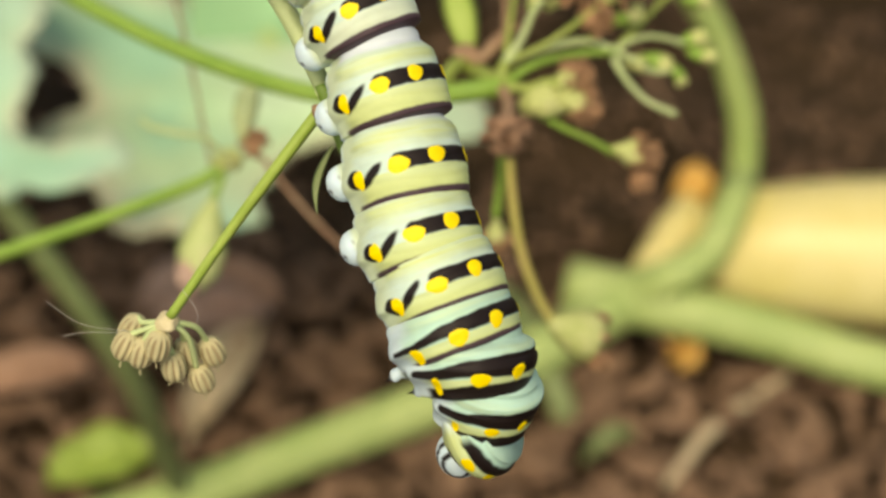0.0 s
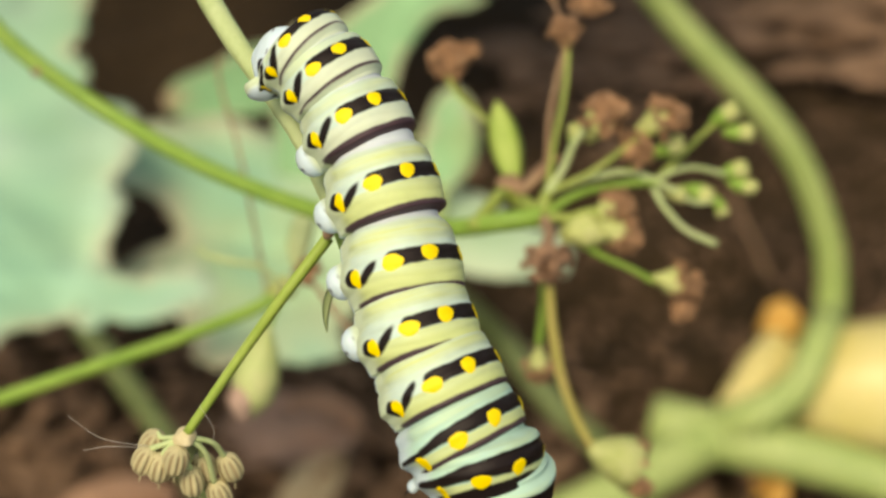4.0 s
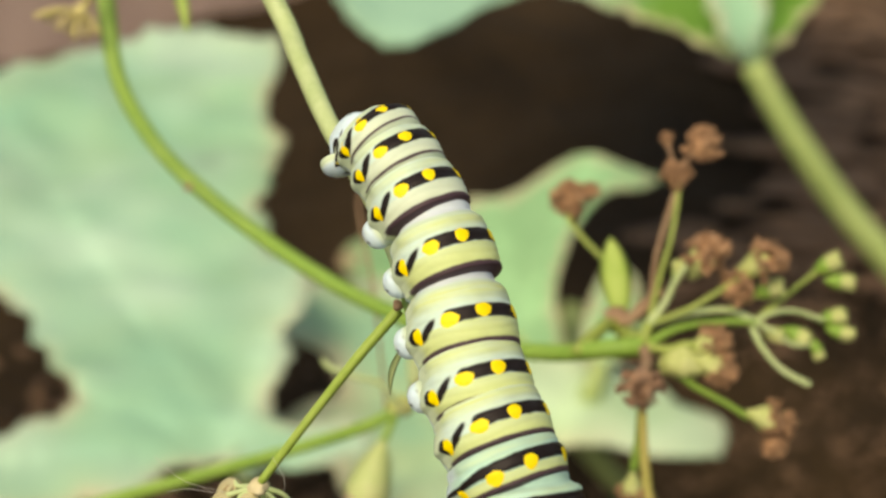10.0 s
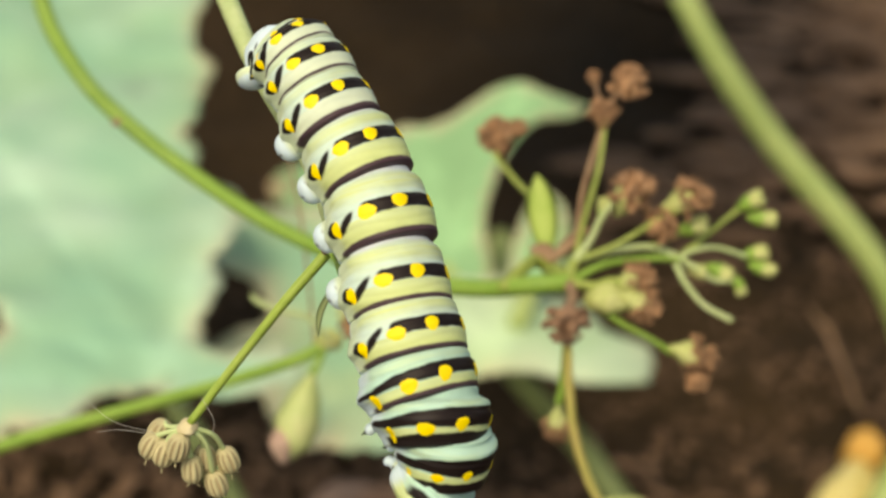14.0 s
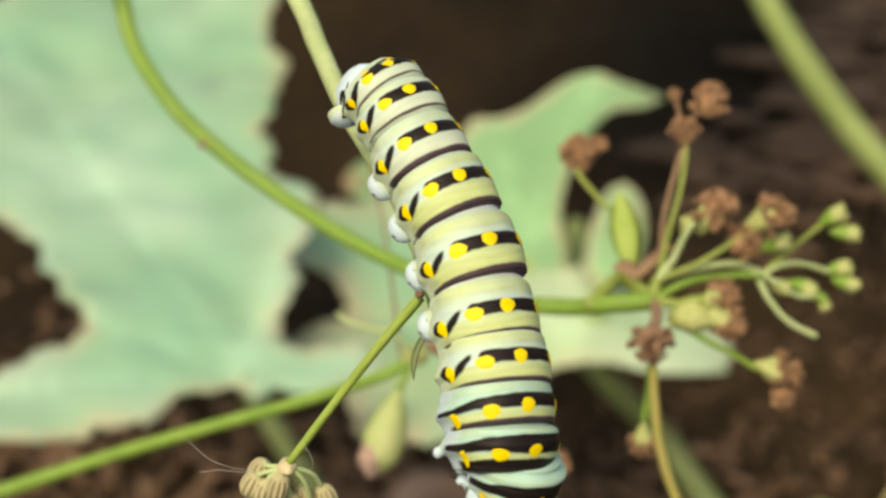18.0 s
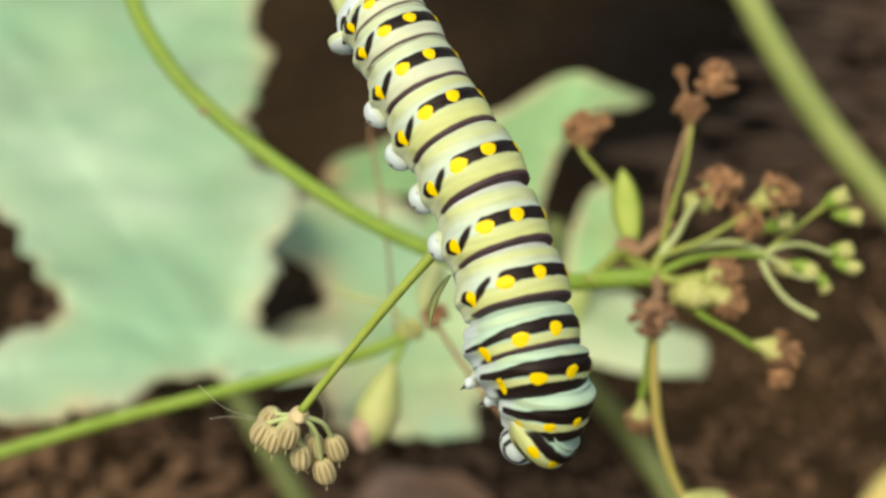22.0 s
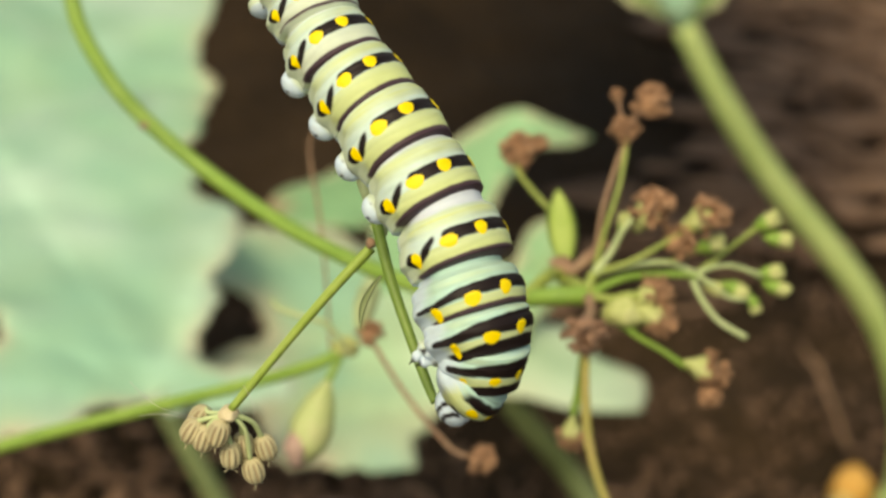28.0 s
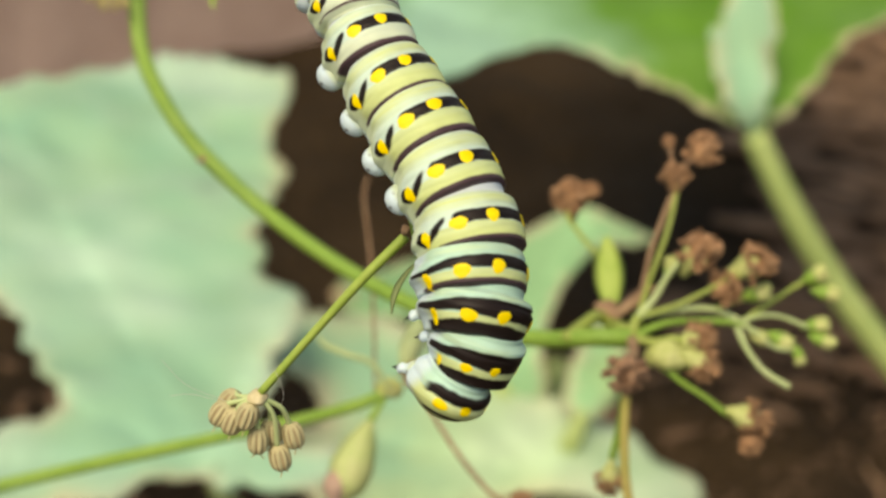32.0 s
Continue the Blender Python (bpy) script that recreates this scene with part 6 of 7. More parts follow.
    walk(SEG["A4"], [
        (0, pose(0.00580, -0.00694, -0.00125, 140.1, 33.2, 41.8)),
        (1, pose(0.00575, -0.00696, -0.00128, 140.3, 33.3, 41.7)),
        (2, pose(0.00631, -0.00665, -0.00084, 140.5, 33.4, 41.7)),
        (2.5, pose(0.00627, -0.00644, -0.00054, 140.0, 33.4, 41.7)),
        (4.5, pose(0.00525, -0.00574, 0.00046, 139.1, 31.4, 42.8)),
        (5, pose(0.00549, -0.00555, 0.00073, 138.3, 30.2, 43.4)),
        (6, pose(0.00525, -0.00595, 0.00016, 138.5, 30.0, 43.5)),
        (7, pose(0.00541, -0.00583, 0.00033, 139.3, 30.4, 43.3)),
        (8, pose(0.00412, -0.00598, 0.00012, 139.2, 29.7, 43.7)),
        (9, pose(0.00518, -0.00577, 0.00042, 138.1, 29.8, 43.7)),
        (10, pose(0.00567, -0.00549, 0.00082, 136.0, 28.6, 44.2)),
        (11, pose(0.00622, -0.00311, 0.00421, 136.5, 28.9, 44.1)),
        (12, pose(0.00463, -0.00315, 0.00416, 134.7, 26.7, 45.2)),
        (13, pose(0.00447, -0.00302, 0.00435, 134.8, 27.1, 45.0)),
        (13.5, pose(0.00471, -0.00294, 0.00446, 134.6, 26.9, 45.1)),
        (16, pose(0.00509, -0.00288, 0.00455, 133.6, 26.5, 45.3)),
        (17, pose(0.00493, -0.00300, 0.00437, 134.5, 27.3, 44.9)),
        (18, pose(0.00466, -0.00250, 0.00510, 133.9, 27.1, 45.0)),
        (19, pose(0.00459, -0.00255, 0.00502, 134.0, 27.3, 44.9)),
        (20, pose(0.00409, -0.00068, 0.00769, 129.4, 25.3, 45.9)),
        (21, pose(0.00279, -0.00091, 0.00736, 127.8, 22.1, 47.4)),
        (22, pose(0.00279, -0.00083, 0.00747, 127.3, 21.7, 47.6)),
        (23, pose(0.00314, -0.00056, 0.00787, 127.6, 21.7, 47.6)),
        (24, pose(0.00238, 0.00015, 0.00887, 122.6, 19.0, 48.8)),
        (24.5, pose(0.00272, 0.00093, 0.00998, 123.4, 20.9, 47.9)),
        (26.5, pose(0.00202, 0.00063, 0.00956, 122.8, 17.2, 49.5)),
        (27, pose(0.00186, 0.00101, 0.01011, 121.4, 15.8, 50.2)),
        (28, pose(0.00185, 0.00110, 0.01024, 121.7, 16.8, 49.7)),
        (29, pose(0.00180, 0.00066, 0.00960, 121.8, 17.5, 49.4)),
        (30, pose(0.00198, 0.00084, 0.00985, 121.4, 16.8, 49.7)),
        (31, pose(0.00139, 0.00119, 0.01036, 122.0, 17.8, 49.3)),
        (32, pose(0.00096, 0.00045, 0.00930, 121.6, 17.8, 49.3)),
    ])
    walk(SEG["A3"], [
        (0, pose(0.00634, -0.01097, -0.00451, 136.4, 33.2, 43.4)),
        (1, pose(0.00623, -0.01102, -0.00458, 136.9, 33.8, 42.4)),
        (2, pose(0.00671, -0.01066, -0.00408, 136.9, 34.0, 41.9)),
        (2.5, pose(0.00670, -0.01040, -0.00370, 135.9, 33.0, 42.5)),
        (4.5, pose(0.00610, -0.00982, -0.00287, 135.3, 30.5, 44.2)),
        (5, pose(0.00650, -0.00978, -0.00282, 135.7, 29.7, 44.5)),
        (6, pose(0.00629, -0.01022, -0.00344, 135.3, 29.5, 44.0)),
        (7, pose(0.00630, -0.01014, -0.00333, 135.7, 30.1, 43.4)),
        (8, pose(0.00514, -0.01035, -0.00363, 135.1, 29.5, 43.7)),
        (9, pose(0.00626, -0.00994, -0.00305, 133.6, 29.2, 43.8)),
        (10, pose(0.00693, -0.00946, -0.00235, 132.3, 28.7, 44.0)),
        (11, pose(0.00708, -0.00752, 0.00041, 137.3, 30.5, 43.1)),
        (12, pose(0.00603, -0.00767, 0.00019, 137.3, 29.6, 43.5)),
        (13, pose(0.00582, -0.00746, 0.00049, 136.8, 29.5, 43.5)),
        (13.5, pose(0.00599, -0.00741, 0.00057, 137.0, 29.6, 43.9)),
        (16, pose(0.00647, -0.00720, 0.00087, 135.4, 29.3, 44.7)),
        (17, pose(0.00610, -0.00736, 0.00064, 137.1, 31.1, 43.9)),
        (18, pose(0.00583, -0.00678, 0.00147, 137.2, 31.5, 43.8)),
        (19, pose(0.00568, -0.00687, 0.00134, 137.3, 31.7, 43.9)),
        (20, pose(0.00556, -0.00491, 0.00414, 136.7, 29.8, 45.0)),
        (21, pose(0.00491, -0.00507, 0.00391, 132.3, 26.0, 47.0)),
        (22, pose(0.00488, -0.00502, 0.00399, 132.6, 26.0, 47.1)),
        (23, pose(0.00542, -0.00467, 0.00448, 130.2, 23.7, 48.2)),
        (24, pose(0.00515, -0.00369, 0.00589, 127.7, 22.4, 48.8)),
        (24.5, pose(0.00496, -0.00303, 0.00683, 130.7, 24.4, 47.9)),
        (26.5, pose(0.00494, -0.00331, 0.00642, 127.2, 20.1, 50.1)),
        (27, pose(0.00514, -0.00285, 0.00709, 125.6, 18.4, 51.0)),
        (28, pose(0.00483, -0.00275, 0.00723, 126.7, 20.2, 50.6)),
        (29, pose(0.00466, -0.00313, 0.00668, 126.5, 20.8, 50.2)),
        (30, pose(0.00495, -0.00298, 0.00690, 125.9, 19.4, 50.4)),
        (31, pose(0.00425, -0.00260, 0.00743, 126.7, 20.3, 49.3)),
        (32, pose(0.00381, -0.00323, 0.00654, 126.2, 20.3, 48.6)),
    ])
    walk(SEG["A2"], [
        (0, pose(0.00746, -0.01386, -0.00667, 135.5, 31.6, 46.8)),
        (1, pose(0.00716, -0.01384, -0.00664, 135.3, 32.5, 44.7)),
        (2, pose(0.00765, -0.01349, -0.00615, 135.6, 32.4, 43.9)),
        (2.5, pose(0.00786, -0.01328, -0.00584, 134.0, 30.1, 45.1)),
        (4.5, pose(0.00746, -0.01297, -0.00541, 133.0, 25.9, 47.9)),
        (5, pose(0.00786, -0.01306, -0.00552, 133.2, 25.5, 47.9)),
        (6, pose(0.00759, -0.01338, -0.00598, 133.5, 26.2, 45.9)),
        (7, pose(0.00754, -0.01319, -0.00571, 133.6, 27.6, 44.6)),
        (8, pose(0.00643, -0.01332, -0.00590, 132.2, 26.4, 45.1)),
        (9, pose(0.00760, -0.01285, -0.00522, 130.7, 25.1, 45.6)),
        (10, pose(0.00823, -0.01236, -0.00453, 131.6, 25.5, 45.4)),
        (11, pose(0.00817, -0.01075, -0.00224, 134.8, 26.7, 44.7)),
        (12, pose(0.00679, -0.01101, -0.00261, 137.9, 29.7, 43.1)),
        (13, pose(0.00667, -0.01079, -0.00228, 138.0, 30.0, 42.9)),
        (13.5, pose(0.00695, -0.01075, -0.00222, 137.6, 29.2, 44.4)),
        (16, pose(0.00757, -0.01038, -0.00170, 136.6, 29.2, 46.1)),
        (17, pose(0.00693, -0.01052, -0.00190, 140.2, 33.0, 44.5)),
        (18, pose(0.00656, -0.00993, -0.00106, 141.3, 34.4, 44.1)),
        (19, pose(0.00647, -0.00996, -0.00110, 140.4, 33.4, 45.1)),
        (20, pose(0.00649, -0.00844, 0.00108, 141.2, 30.8, 46.7)),
        (21, pose(0.00638, -0.00850, 0.00098, 138.9, 29.5, 47.7)),
        (22, pose(0.00638, -0.00849, 0.00100, 138.4, 29.0, 48.2)),
        (23, pose(0.00744, -0.00816, 0.00147, 134.6, 25.2, 50.0)),
        (24, pose(0.00698, -0.00710, 0.00299, 137.4, 27.8, 49.0)),
        (24.5, pose(0.00680, -0.00664, 0.00363, 136.9, 26.5, 49.6)),
        (26.5, pose(0.00751, -0.00705, 0.00306, 133.9, 23.8, 51.5)),
        (27, pose(0.00789, -0.00662, 0.00367, 133.5, 23.3, 52.2)),
        (28, pose(0.00739, -0.00646, 0.00389, 134.9, 25.4, 52.4)),
        (29, pose(0.00705, -0.00671, 0.00354, 135.4, 26.4, 51.5)),
        (30, pose(0.00756, -0.00662, 0.00367, 133.2, 23.9, 51.5)),
        (31, pose(0.00655, -0.00621, 0.00425, 134.5, 25.0, 49.1)),
        (32, pose(0.00586, -0.00671, 0.00354, 135.8, 26.8, 46.3)),
    ])
    walk(SEG["A1"], [
        (0, pose(0.00817, -0.01639, -0.00889, 139.7, 31.7, 52.3)),
        (1, pose(0.00774, -0.01621, -0.00864, 139.3, 31.7, 48.5)),
        (2, pose(0.00814, -0.01589, -0.00818, 139.2, 31.1, 46.8)),
        (2.5, pose(0.00856, -0.01572, -0.00794, 137.4, 29.1, 47.8)),
        (4.5, pose(0.00897, -0.01576, -0.00799, 132.7, 23.1, 52.3)),
        (5, pose(0.00944, -0.01584, -0.00811, 131.9, 22.1, 52.3)),
        (6, pose(0.00880, -0.01609, -0.00847, 134.1, 22.9, 47.9)),
        (7, pose(0.00841, -0.01573, -0.00794, 135.7, 25.3, 45.5)),
        (8, pose(0.00750, -0.01587, -0.00815, 133.9, 23.2, 46.2)),
        (9, pose(0.00888, -0.01540, -0.00747, 132.1, 21.2, 46.9)),
        (10, pose(0.00945, -0.01501, -0.00692, 133.0, 21.5, 46.7)),
        (11, pose(0.00934, -0.01349, -0.00476, 133.8, 21.7, 46.5)),
        (12, pose(0.00757, -0.01371, -0.00506, 137.3, 25.6, 44.5)),
        (13, pose(0.00731, -0.01345, -0.00469, 138.2, 26.7, 43.8)),
        (13.5, pose(0.00777, -0.01352, -0.00479, 137.6, 25.9, 46.5)),
        (16, pose(0.00852, -0.01318, -0.00431, 138.3, 27.4, 50.0)),
        (17, pose(0.00728, -0.01327, -0.00444, 144.2, 32.7, 48.3)),
        (18, pose(0.00675, -0.01261, -0.00350, 146.1, 34.7, 48.2)),
        (19, pose(0.00687, -0.01277, -0.00372, 144.5, 32.9, 49.9)),
        (20, pose(0.00727, -0.01166, -0.00214, 142.6, 29.7, 52.2)),
        (21, pose(0.00707, -0.01164, -0.00210, 143.7, 30.9, 52.4)),
        (22, pose(0.00722, -0.01161, -0.00206, 142.2, 30.2, 53.4)),
        (23, pose(0.00886, -0.01137, -0.00172, 137.9, 26.9, 54.9)),
        (24, pose(0.00787, -0.01038, -0.00030, 142.7, 30.0, 53.8)),
        (24.5, pose(0.00807, -0.00998, 0.00026, 139.9, 27.8, 54.8)),
        (26.5, pose(0.00905, -0.01037, -0.00029, 138.9, 27.7, 56.7)),
        (27, pose(0.00955, -0.01001, 0.00022, 138.8, 27.9, 57.8)),
        (28, pose(0.00876, -0.00978, 0.00055, 141.5, 30.5, 59.3)),
        (29, pose(0.00815, -0.00989, 0.00039, 142.4, 31.3, 58.1)),
        (30, pose(0.00896, -0.00976, 0.00058, 138.8, 28.3, 56.5)),
        (31, pose(0.00756, -0.00921, 0.00137, 140.3, 28.5, 51.8)),
        (32, pose(0.00629, -0.00953, 0.00090, 143.1, 30.8, 46.0)),
    ])
    walk(SEG["T3"], [
        (0, pose(0.00924, -0.01805, -0.01068, 160.8, 33.8, 56.5)),
        (1, pose(0.00862, -0.01801, -0.01057, 159.6, 34.5, 49.8)),
        (2, pose(0.00914, -0.01769, -0.01009, 157.6, 33.5, 47.6)),
        (2.5, pose(0.00964, -0.01752, -0.00983, 155.3, 31.3, 48.1)),
        (4.5, pose(0.01042, -0.01747, -0.00976, 148.9, 25.2, 52.9)),
        (5, pose(0.01102, -0.01759, -0.00992, 148.6, 25.3, 52.3)),
        (6, pose(0.01016, -0.01801, -0.01050, 149.8, 26.4, 45.4)),
        (7, pose(0.00956, -0.01782, -0.01022, 151.3, 30.0, 42.5)),
        (8, pose(0.00873, -0.01794, -0.01039, 148.8, 27.4, 43.0)),
        (9, pose(0.01018, -0.01743, -0.00967, 146.6, 25.0, 43.8)),
        (10, pose(0.01086, -0.01698, -0.00903, 147.1, 24.2, 44.0)),
        (11, pose(0.01090, -0.01541, -0.00679, 147.2, 23.3, 43.7)),
        (12, pose(0.00867, -0.01581, -0.00736, 153.4, 30.1, 41.0)),
        (13, pose(0.00841, -0.01556, -0.00700, 153.4, 30.4, 40.8)),
        (13.5, pose(0.00910, -0.01555, -0.00699, 153.2, 29.3, 45.3)),
        (16, pose(0.00960, -0.01511, -0.00636, 154.5, 30.3, 52.2)),
        (17, pose(0.00783, -0.01524, -0.00655, 159.1, 34.2, 52.5)),
        (18, pose(0.00710, -0.01462, -0.00566, 158.6, 34.3, 54.3)),
        (19, pose(0.00748, -0.01476, -0.00586, 155.5, 31.8, 56.6)),
        (20, pose(0.00832, -0.01358, -0.00418, 152.4, 28.5, 58.9)),
        (21, pose(0.00799, -0.01352, -0.00409, 157.5, 31.6, 59.1)),
        (22, pose(0.00822, -0.01341, -0.00394, 156.7, 31.2, 60.3)),
        (23, pose(0.00989, -0.01303, -0.00338, 149.7, 26.9, 61.8)),
        (24, pose(0.00862, -0.01218, -0.00217, 156.8, 30.8, 61.4)),
        (24.5, pose(0.00907, -0.01185, -0.00169, 153.2, 28.8, 61.9)),
        (26.5, pose(0.00991, -0.01215, -0.00212, 152.9, 28.6, 65.4)),
        (27, pose(0.01042, -0.01177, -0.00156, 154.2, 29.2, 67.3)),
        (28, pose(0.00959, -0.01165, -0.00142, 153.3, 30.4, 71.2)),
        (29, pose(0.00898, -0.01167, -0.00144, 159.5, 32.4, 69.3)),
        (30, pose(0.00995, -0.01160, -0.00131, 155.8, 30.7, 65.0)),
        (31, pose(0.00852, -0.01133, -0.00095, 153.8, 29.7, 57.3)),
        (32, pose(0.00695, -0.01170, -0.00147, 158.9, 34.0, 48.3)),
    ])
    walk(SEG["T2"], [
        (0, pose(0.01013, -0.01945, -0.01292, -174.8, 18.5, 62.0)),
        (1, pose(0.00943, -0.01945, -0.01289, -176.4, 20.0, 54.8)),
        (2, pose(0.01015, -0.01901, -0.01226, 179.3, 18.1, 52.1)),
        (2.5, pose(0.01077, -0.01875, -0.01190, 177.5, 16.8, 52.6)),
        (4.5, pose(0.01196, -0.01841, -0.01145, 171.1, 11.8, 57.9)),
        (5, pose(0.01246, -0.01858, -0.01170, 172.3, 13.1, 57.2)),
        (6, pose(0.01139, -0.01932, -0.01272, 170.3, 14.4, 48.6)),
        (7, pose(0.01036, -0.01931, -0.01270, 172.9, 18.2, 45.3)),
        (8, pose(0.00964, -0.01942, -0.01285, 170.8, 16.7, 45.4)),
        (9, pose(0.01122, -0.01890, -0.01211, 169.0, 15.1, 45.8)),
        (10, pose(0.01203, -0.01843, -0.01146, 167.7, 13.0, 46.3)),
        (11, pose(0.01218, -0.01686, -0.00922, 166.0, 10.9, 46.3)),
        (12, pose(0.00983, -0.01737, -0.00994, 174.2, 19.2, 42.5)),
        (13, pose(0.00948, -0.01710, -0.00956, 174.5, 19.4, 42.2)),
        (13.5, pose(0.01040, -0.01704, -0.00946, 174.3, 18.0, 47.6)),
        (16, pose(0.01041, -0.01639, -0.00854, -179.5, 20.2, 55.9)),
        (17, pose(0.00876, -0.01674, -0.00903, -176.9, 22.5, 54.8)),
        (18, pose(0.00821, -0.01605, -0.00806, -178.8, 21.3, 57.4)),
        (19, pose(0.00881, -0.01612, -0.00815, 179.3, 20.1, 59.6)),
        (20, pose(0.00986, -0.01487, -0.00639, 177.0, 18.9, 61.2)),
        (21, pose(0.00890, -0.01488, -0.00639, 178.1, 17.7, 65.6)),
        (22, pose(0.00927, -0.01480, -0.00628, 177.7, 17.8, 66.1)),
        (23, pose(0.01106, -0.01403, -0.00516, 172.4, 14.6, 67.4)),
        (24, pose(0.00968, -0.01348, -0.00438, 177.9, 17.3, 68.7)),
        (24.5, pose(0.01029, -0.01318, -0.00394, 175.8, 16.4, 69.0)),
        (26.5, pose(0.01039, -0.01306, -0.00374, -178.0, 16.7, 73.3)),
        (27, pose(0.01058, -0.01260, -0.00310, -173.3, 16.9, 76.0)),
        (28, pose(0.00989, -0.01270, -0.00325, -178.3, 15.9, 80.7)),
        (29, pose(0.00921, -0.01278, -0.00335, -175.8, 16.0, 79.0)),
        (30, pose(0.01033, -0.01279, -0.00336, -176.3, 18.0, 73.7)),
        (31, pose(0.00900, -0.01285, -0.00343, -177.0, 20.9, 63.7)),
        (32, pose(0.00719, -0.01329, -0.00408, -178.5, 23.3, 53.2)),
    ])
    walk(SEG["T1"], [
        (0, pose(0.00942, -0.02040, -0.01572, -127.4, 25.3, 52.2)),
        (1, pose(0.00815, -0.02043, -0.01579, -139.3, 29.6, 47.0)),
        (2, pose(0.00858, -0.01989, -0.01501, -144.7, 31.3, 45.4)),
        (2.5, pose(0.00915, -0.01960, -0.01457, -145.6, 30.9, 46.2)),
        (4.5, pose(0.01037, -0.01913, -0.01385, -145.8, 27.2, 53.4)),
        (5, pose(0.01077, -0.01935, -0.01406, -148.3, 28.0, 52.9)),
        (6, pose(0.01002, -0.02066, -0.01585, -160.7, 30.2, 41.7)),
        (7, pose(0.00889, -0.02080, -0.01592, -164.6, 31.6, 38.6)),
        (8, pose(0.00817, -0.02101, -0.01617, -165.7, 31.7, 38.1)),
        (9, pose(0.00981, -0.02054, -0.01548, -166.1, 31.9, 38.3)),
        (10, pose(0.01071, -0.02004, -0.01490, -165.3, 30.8, 38.7)),
        (11, pose(0.01098, -0.01850, -0.01276, -165.9, 29.6, 37.2)),
        (12, pose(0.00846, -0.01927, -0.01387, -170.6, 24.2, 39.2)),
        (13, pose(0.00804, -0.01884, -0.01327, -167.7, 27.5, 37.5)),
        (13.5, pose(0.00898, -0.01866, -0.01302, -162.2, 28.2, 43.3)),
        (16, pose(0.00916, -0.01754, -0.01138, -143.5, 32.8, 51.8)),
        (17, pose(0.00737, -0.01802, -0.01201, -147.9, 29.5, 53.7)),
        (18, pose(0.00702, -0.01738, -0.01109, -146.6, 29.0, 56.3)),
        (19, pose(0.00788, -0.01748, -0.01124, -145.4, 28.0, 58.3)),
        (20, pose(0.00917, -0.01627, -0.00954, -144.7, 27.3, 59.4)),
        (21, pose(0.00768, -0.01563, -0.00865, -135.5, 26.5, 62.3)),
        (22, pose(0.00867, -0.01561, -0.00865, -133.1, 27.3, 61.9)),
        (23, pose(0.01045, -0.01480, -0.00743, -130.5, 27.9, 63.3)),
        (24, pose(0.00908, -0.01419, -0.00656, -127.8, 27.8, 64.0)),
        (24.5, pose(0.00951, -0.01389, -0.00613, -130.3, 26.0, 65.1)),
        (26.5, pose(0.00944, -0.01373, -0.00587, -128.0, 20.1, 70.5)),
        (27, pose(0.00943, -0.01330, -0.00526, -128.7, 15.8, 73.6)),
        (28, pose(0.00876, -0.01339, -0.00547, -127.9, 8.7, 78.0)),
        (29, pose(0.00799, -0.01334, -0.00537, -124.5, 10.0, 76.1)),
        (30, pose(0.00878, -0.01368, -0.00579, -132.5, 16.2, 73.7)),
        (31, pose(0.00711, -0.01409, -0.00633, -145.7, 23.4, 64.6)),
        (32, pose(0.00494, -0.01491, -0.00750, -163.9, 22.1, 54.5)),
    ])
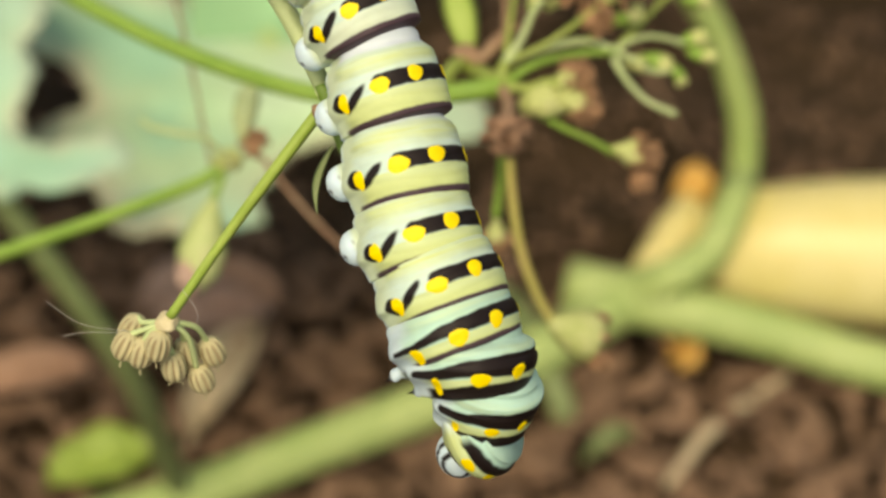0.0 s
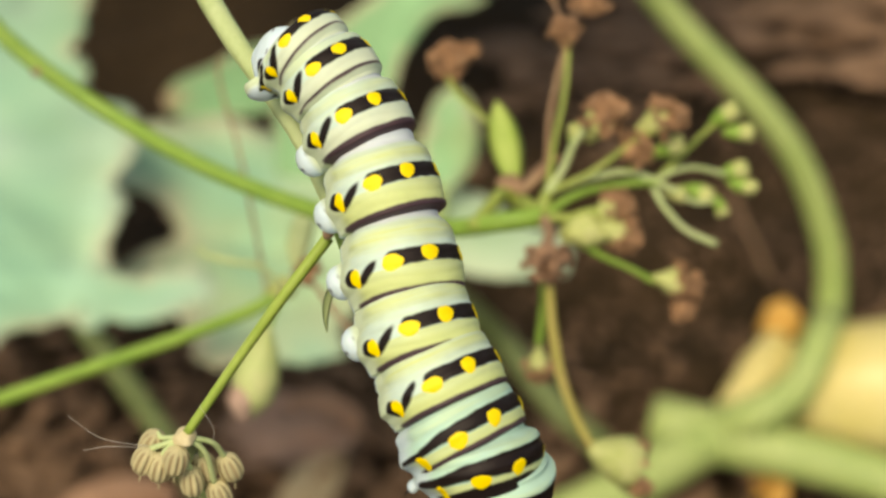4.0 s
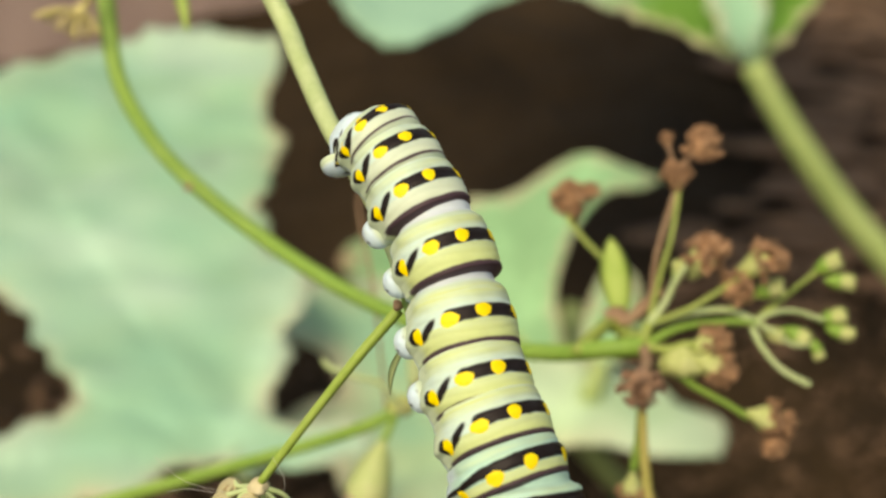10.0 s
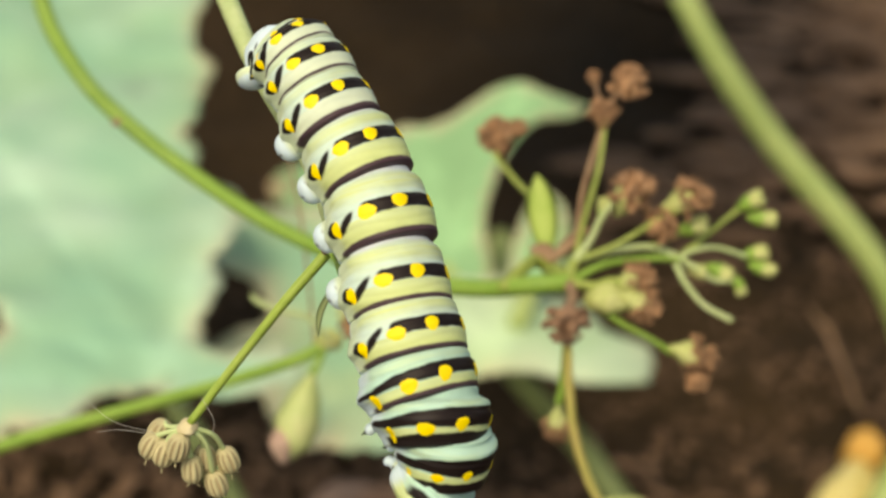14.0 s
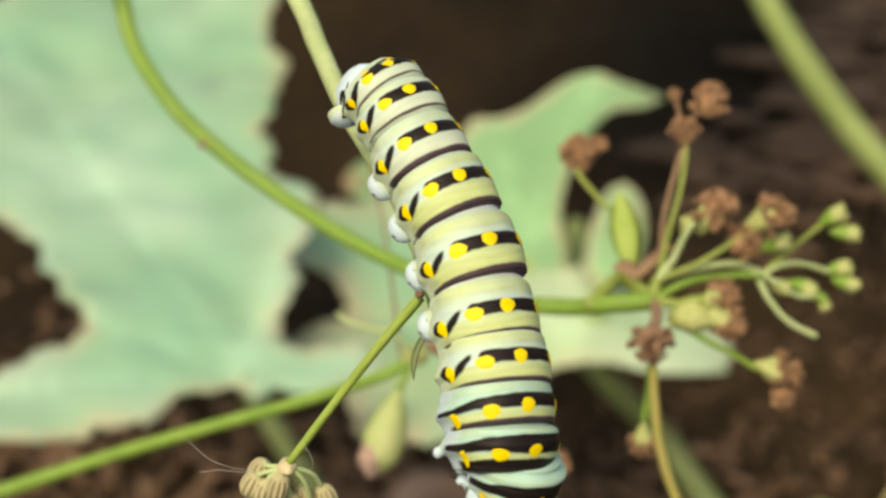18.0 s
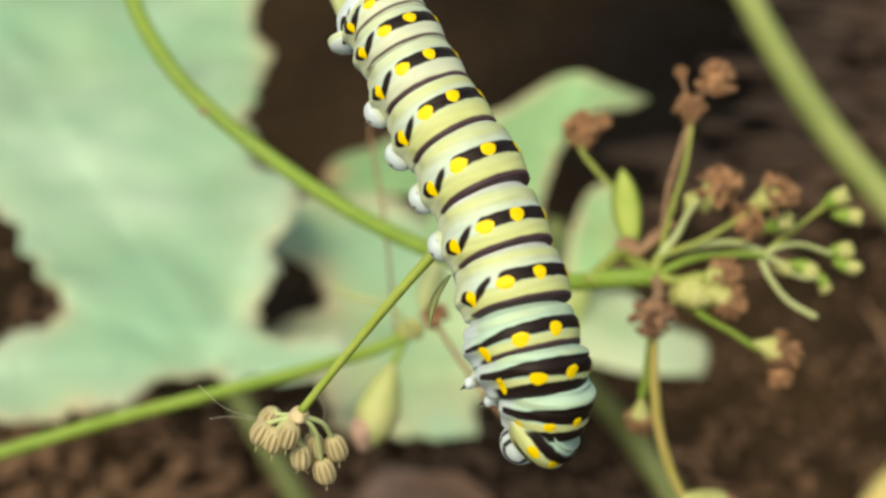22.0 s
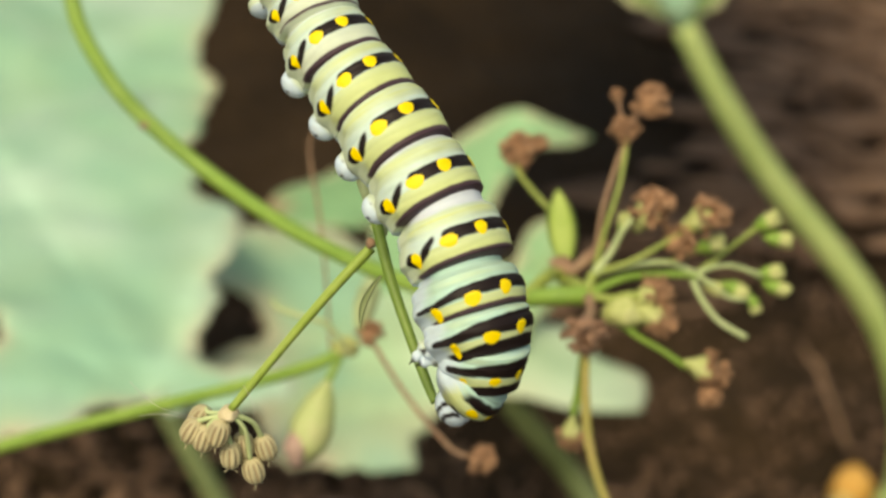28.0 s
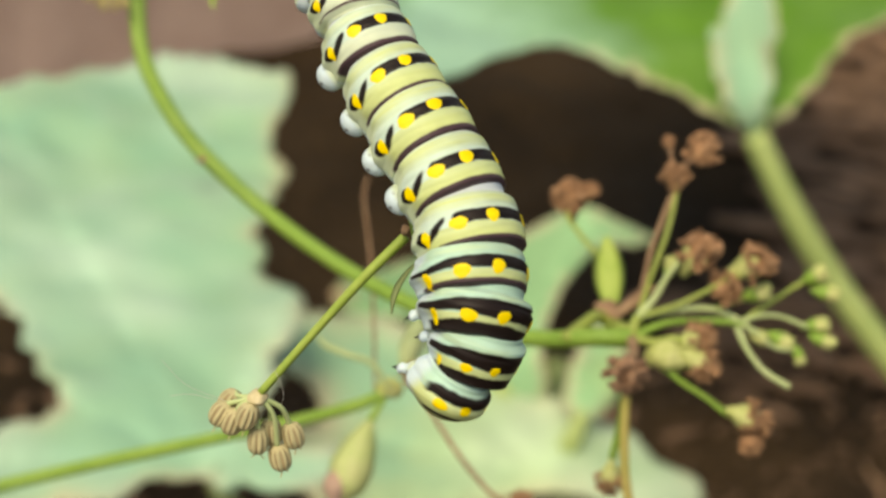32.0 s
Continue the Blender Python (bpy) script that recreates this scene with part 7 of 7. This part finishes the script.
    walk(SEG["HD"], [
        (0, pose(0.00824, -0.02030, -0.01843, -135.2, 14.4, 74.4)),
        (1, pose(0.00742, -0.01973, -0.01876, -147.7, 22.6, 62.9)),
        (2, pose(0.00815, -0.01903, -0.01785, -154.8, 23.9, 57.3)),
        (2.5, pose(0.00875, -0.01869, -0.01738, -154.8, 23.9, 57.3)),
        (4.5, pose(0.00990, -0.01806, -0.01648, -148.3, 22.4, 63.0)),
        (5, pose(0.01037, -0.01810, -0.01657, -150.1, 22.8, 61.5)),
        (6, pose(0.00958, -0.01848, -0.01840, -169.1, 20.2, 50.9)),
        (7, pose(0.00858, -0.01834, -0.01829, -172.8, 19.2, 47.4)),
        (8, pose(0.00791, -0.01841, -0.01843, -173.4, 19.0, 46.8)),
        (9, pose(0.00953, -0.01784, -0.01769, -174.0, 18.7, 46.3)),
        (10, pose(0.01034, -0.01737, -0.01707, -174.5, 18.5, 46.1)),
        (11, pose(0.01047, -0.01578, -0.01485, -174.9, 18.2, 45.9)),
        (12, pose(0.00760, -0.01646, -0.01553, -174.6, 18.6, 45.3)),
        (13, pose(0.00730, -0.01627, -0.01499, -174.2, 19.1, 44.8)),
        (13.5, pose(0.00823, -0.01635, -0.01491, -169.7, 19.8, 51.0)),
        (16, pose(0.00836, -0.01608, -0.01370, -153.7, 21.6, 61.9)),
        (17, pose(0.00691, -0.01636, -0.01385, -152.7, 20.4, 64.5)),
        (18, pose(0.00647, -0.01589, -0.01294, -151.7, 19.2, 66.9)),
        (19, pose(0.00712, -0.01617, -0.01310, -150.6, 18.0, 69.3)),
        (20, pose(0.00820, -0.01512, -0.01137, -149.5, 16.8, 71.7)),
        (21, pose(0.00659, -0.01505, -0.01100, -137.1, 15.2, 73.7)),
        (22, pose(0.00728, -0.01512, -0.01091, -139.3, 13.9, 75.6)),
        (23, pose(0.00900, -0.01437, -0.00962, -137.5, 13.2, 76.2)),
        (24, pose(0.00743, -0.01385, -0.00869, -135.7, 12.3, 76.8)),
        (24.5, pose(0.00802, -0.01358, -0.00820, -134.7, 11.8, 77.1)),
        (26.5, pose(0.00852, -0.01373, -0.00824, -126.5, 2.2, 82.3)),
        (27, pose(0.00862, -0.01339, -0.00788, -123.1, -5.6, 85.4)),
        (28, pose(0.00789, -0.01361, -0.00798, -119.1, -22.7, 90.1)),
        (29, pose(0.00692, -0.01368, -0.00807, -117.4, -24.2, 88.8)),
        (30, pose(0.00810, -0.01321, -0.00822, -122.3, -2.2, 82.7)),
        (31, pose(0.00615, -0.01263, -0.00829, -137.3, 19.7, 68.7)),
        (32, pose(0.00430, -0.01256, -0.00935, -155.6, 25.5, 54.0)),
    ])


motions()
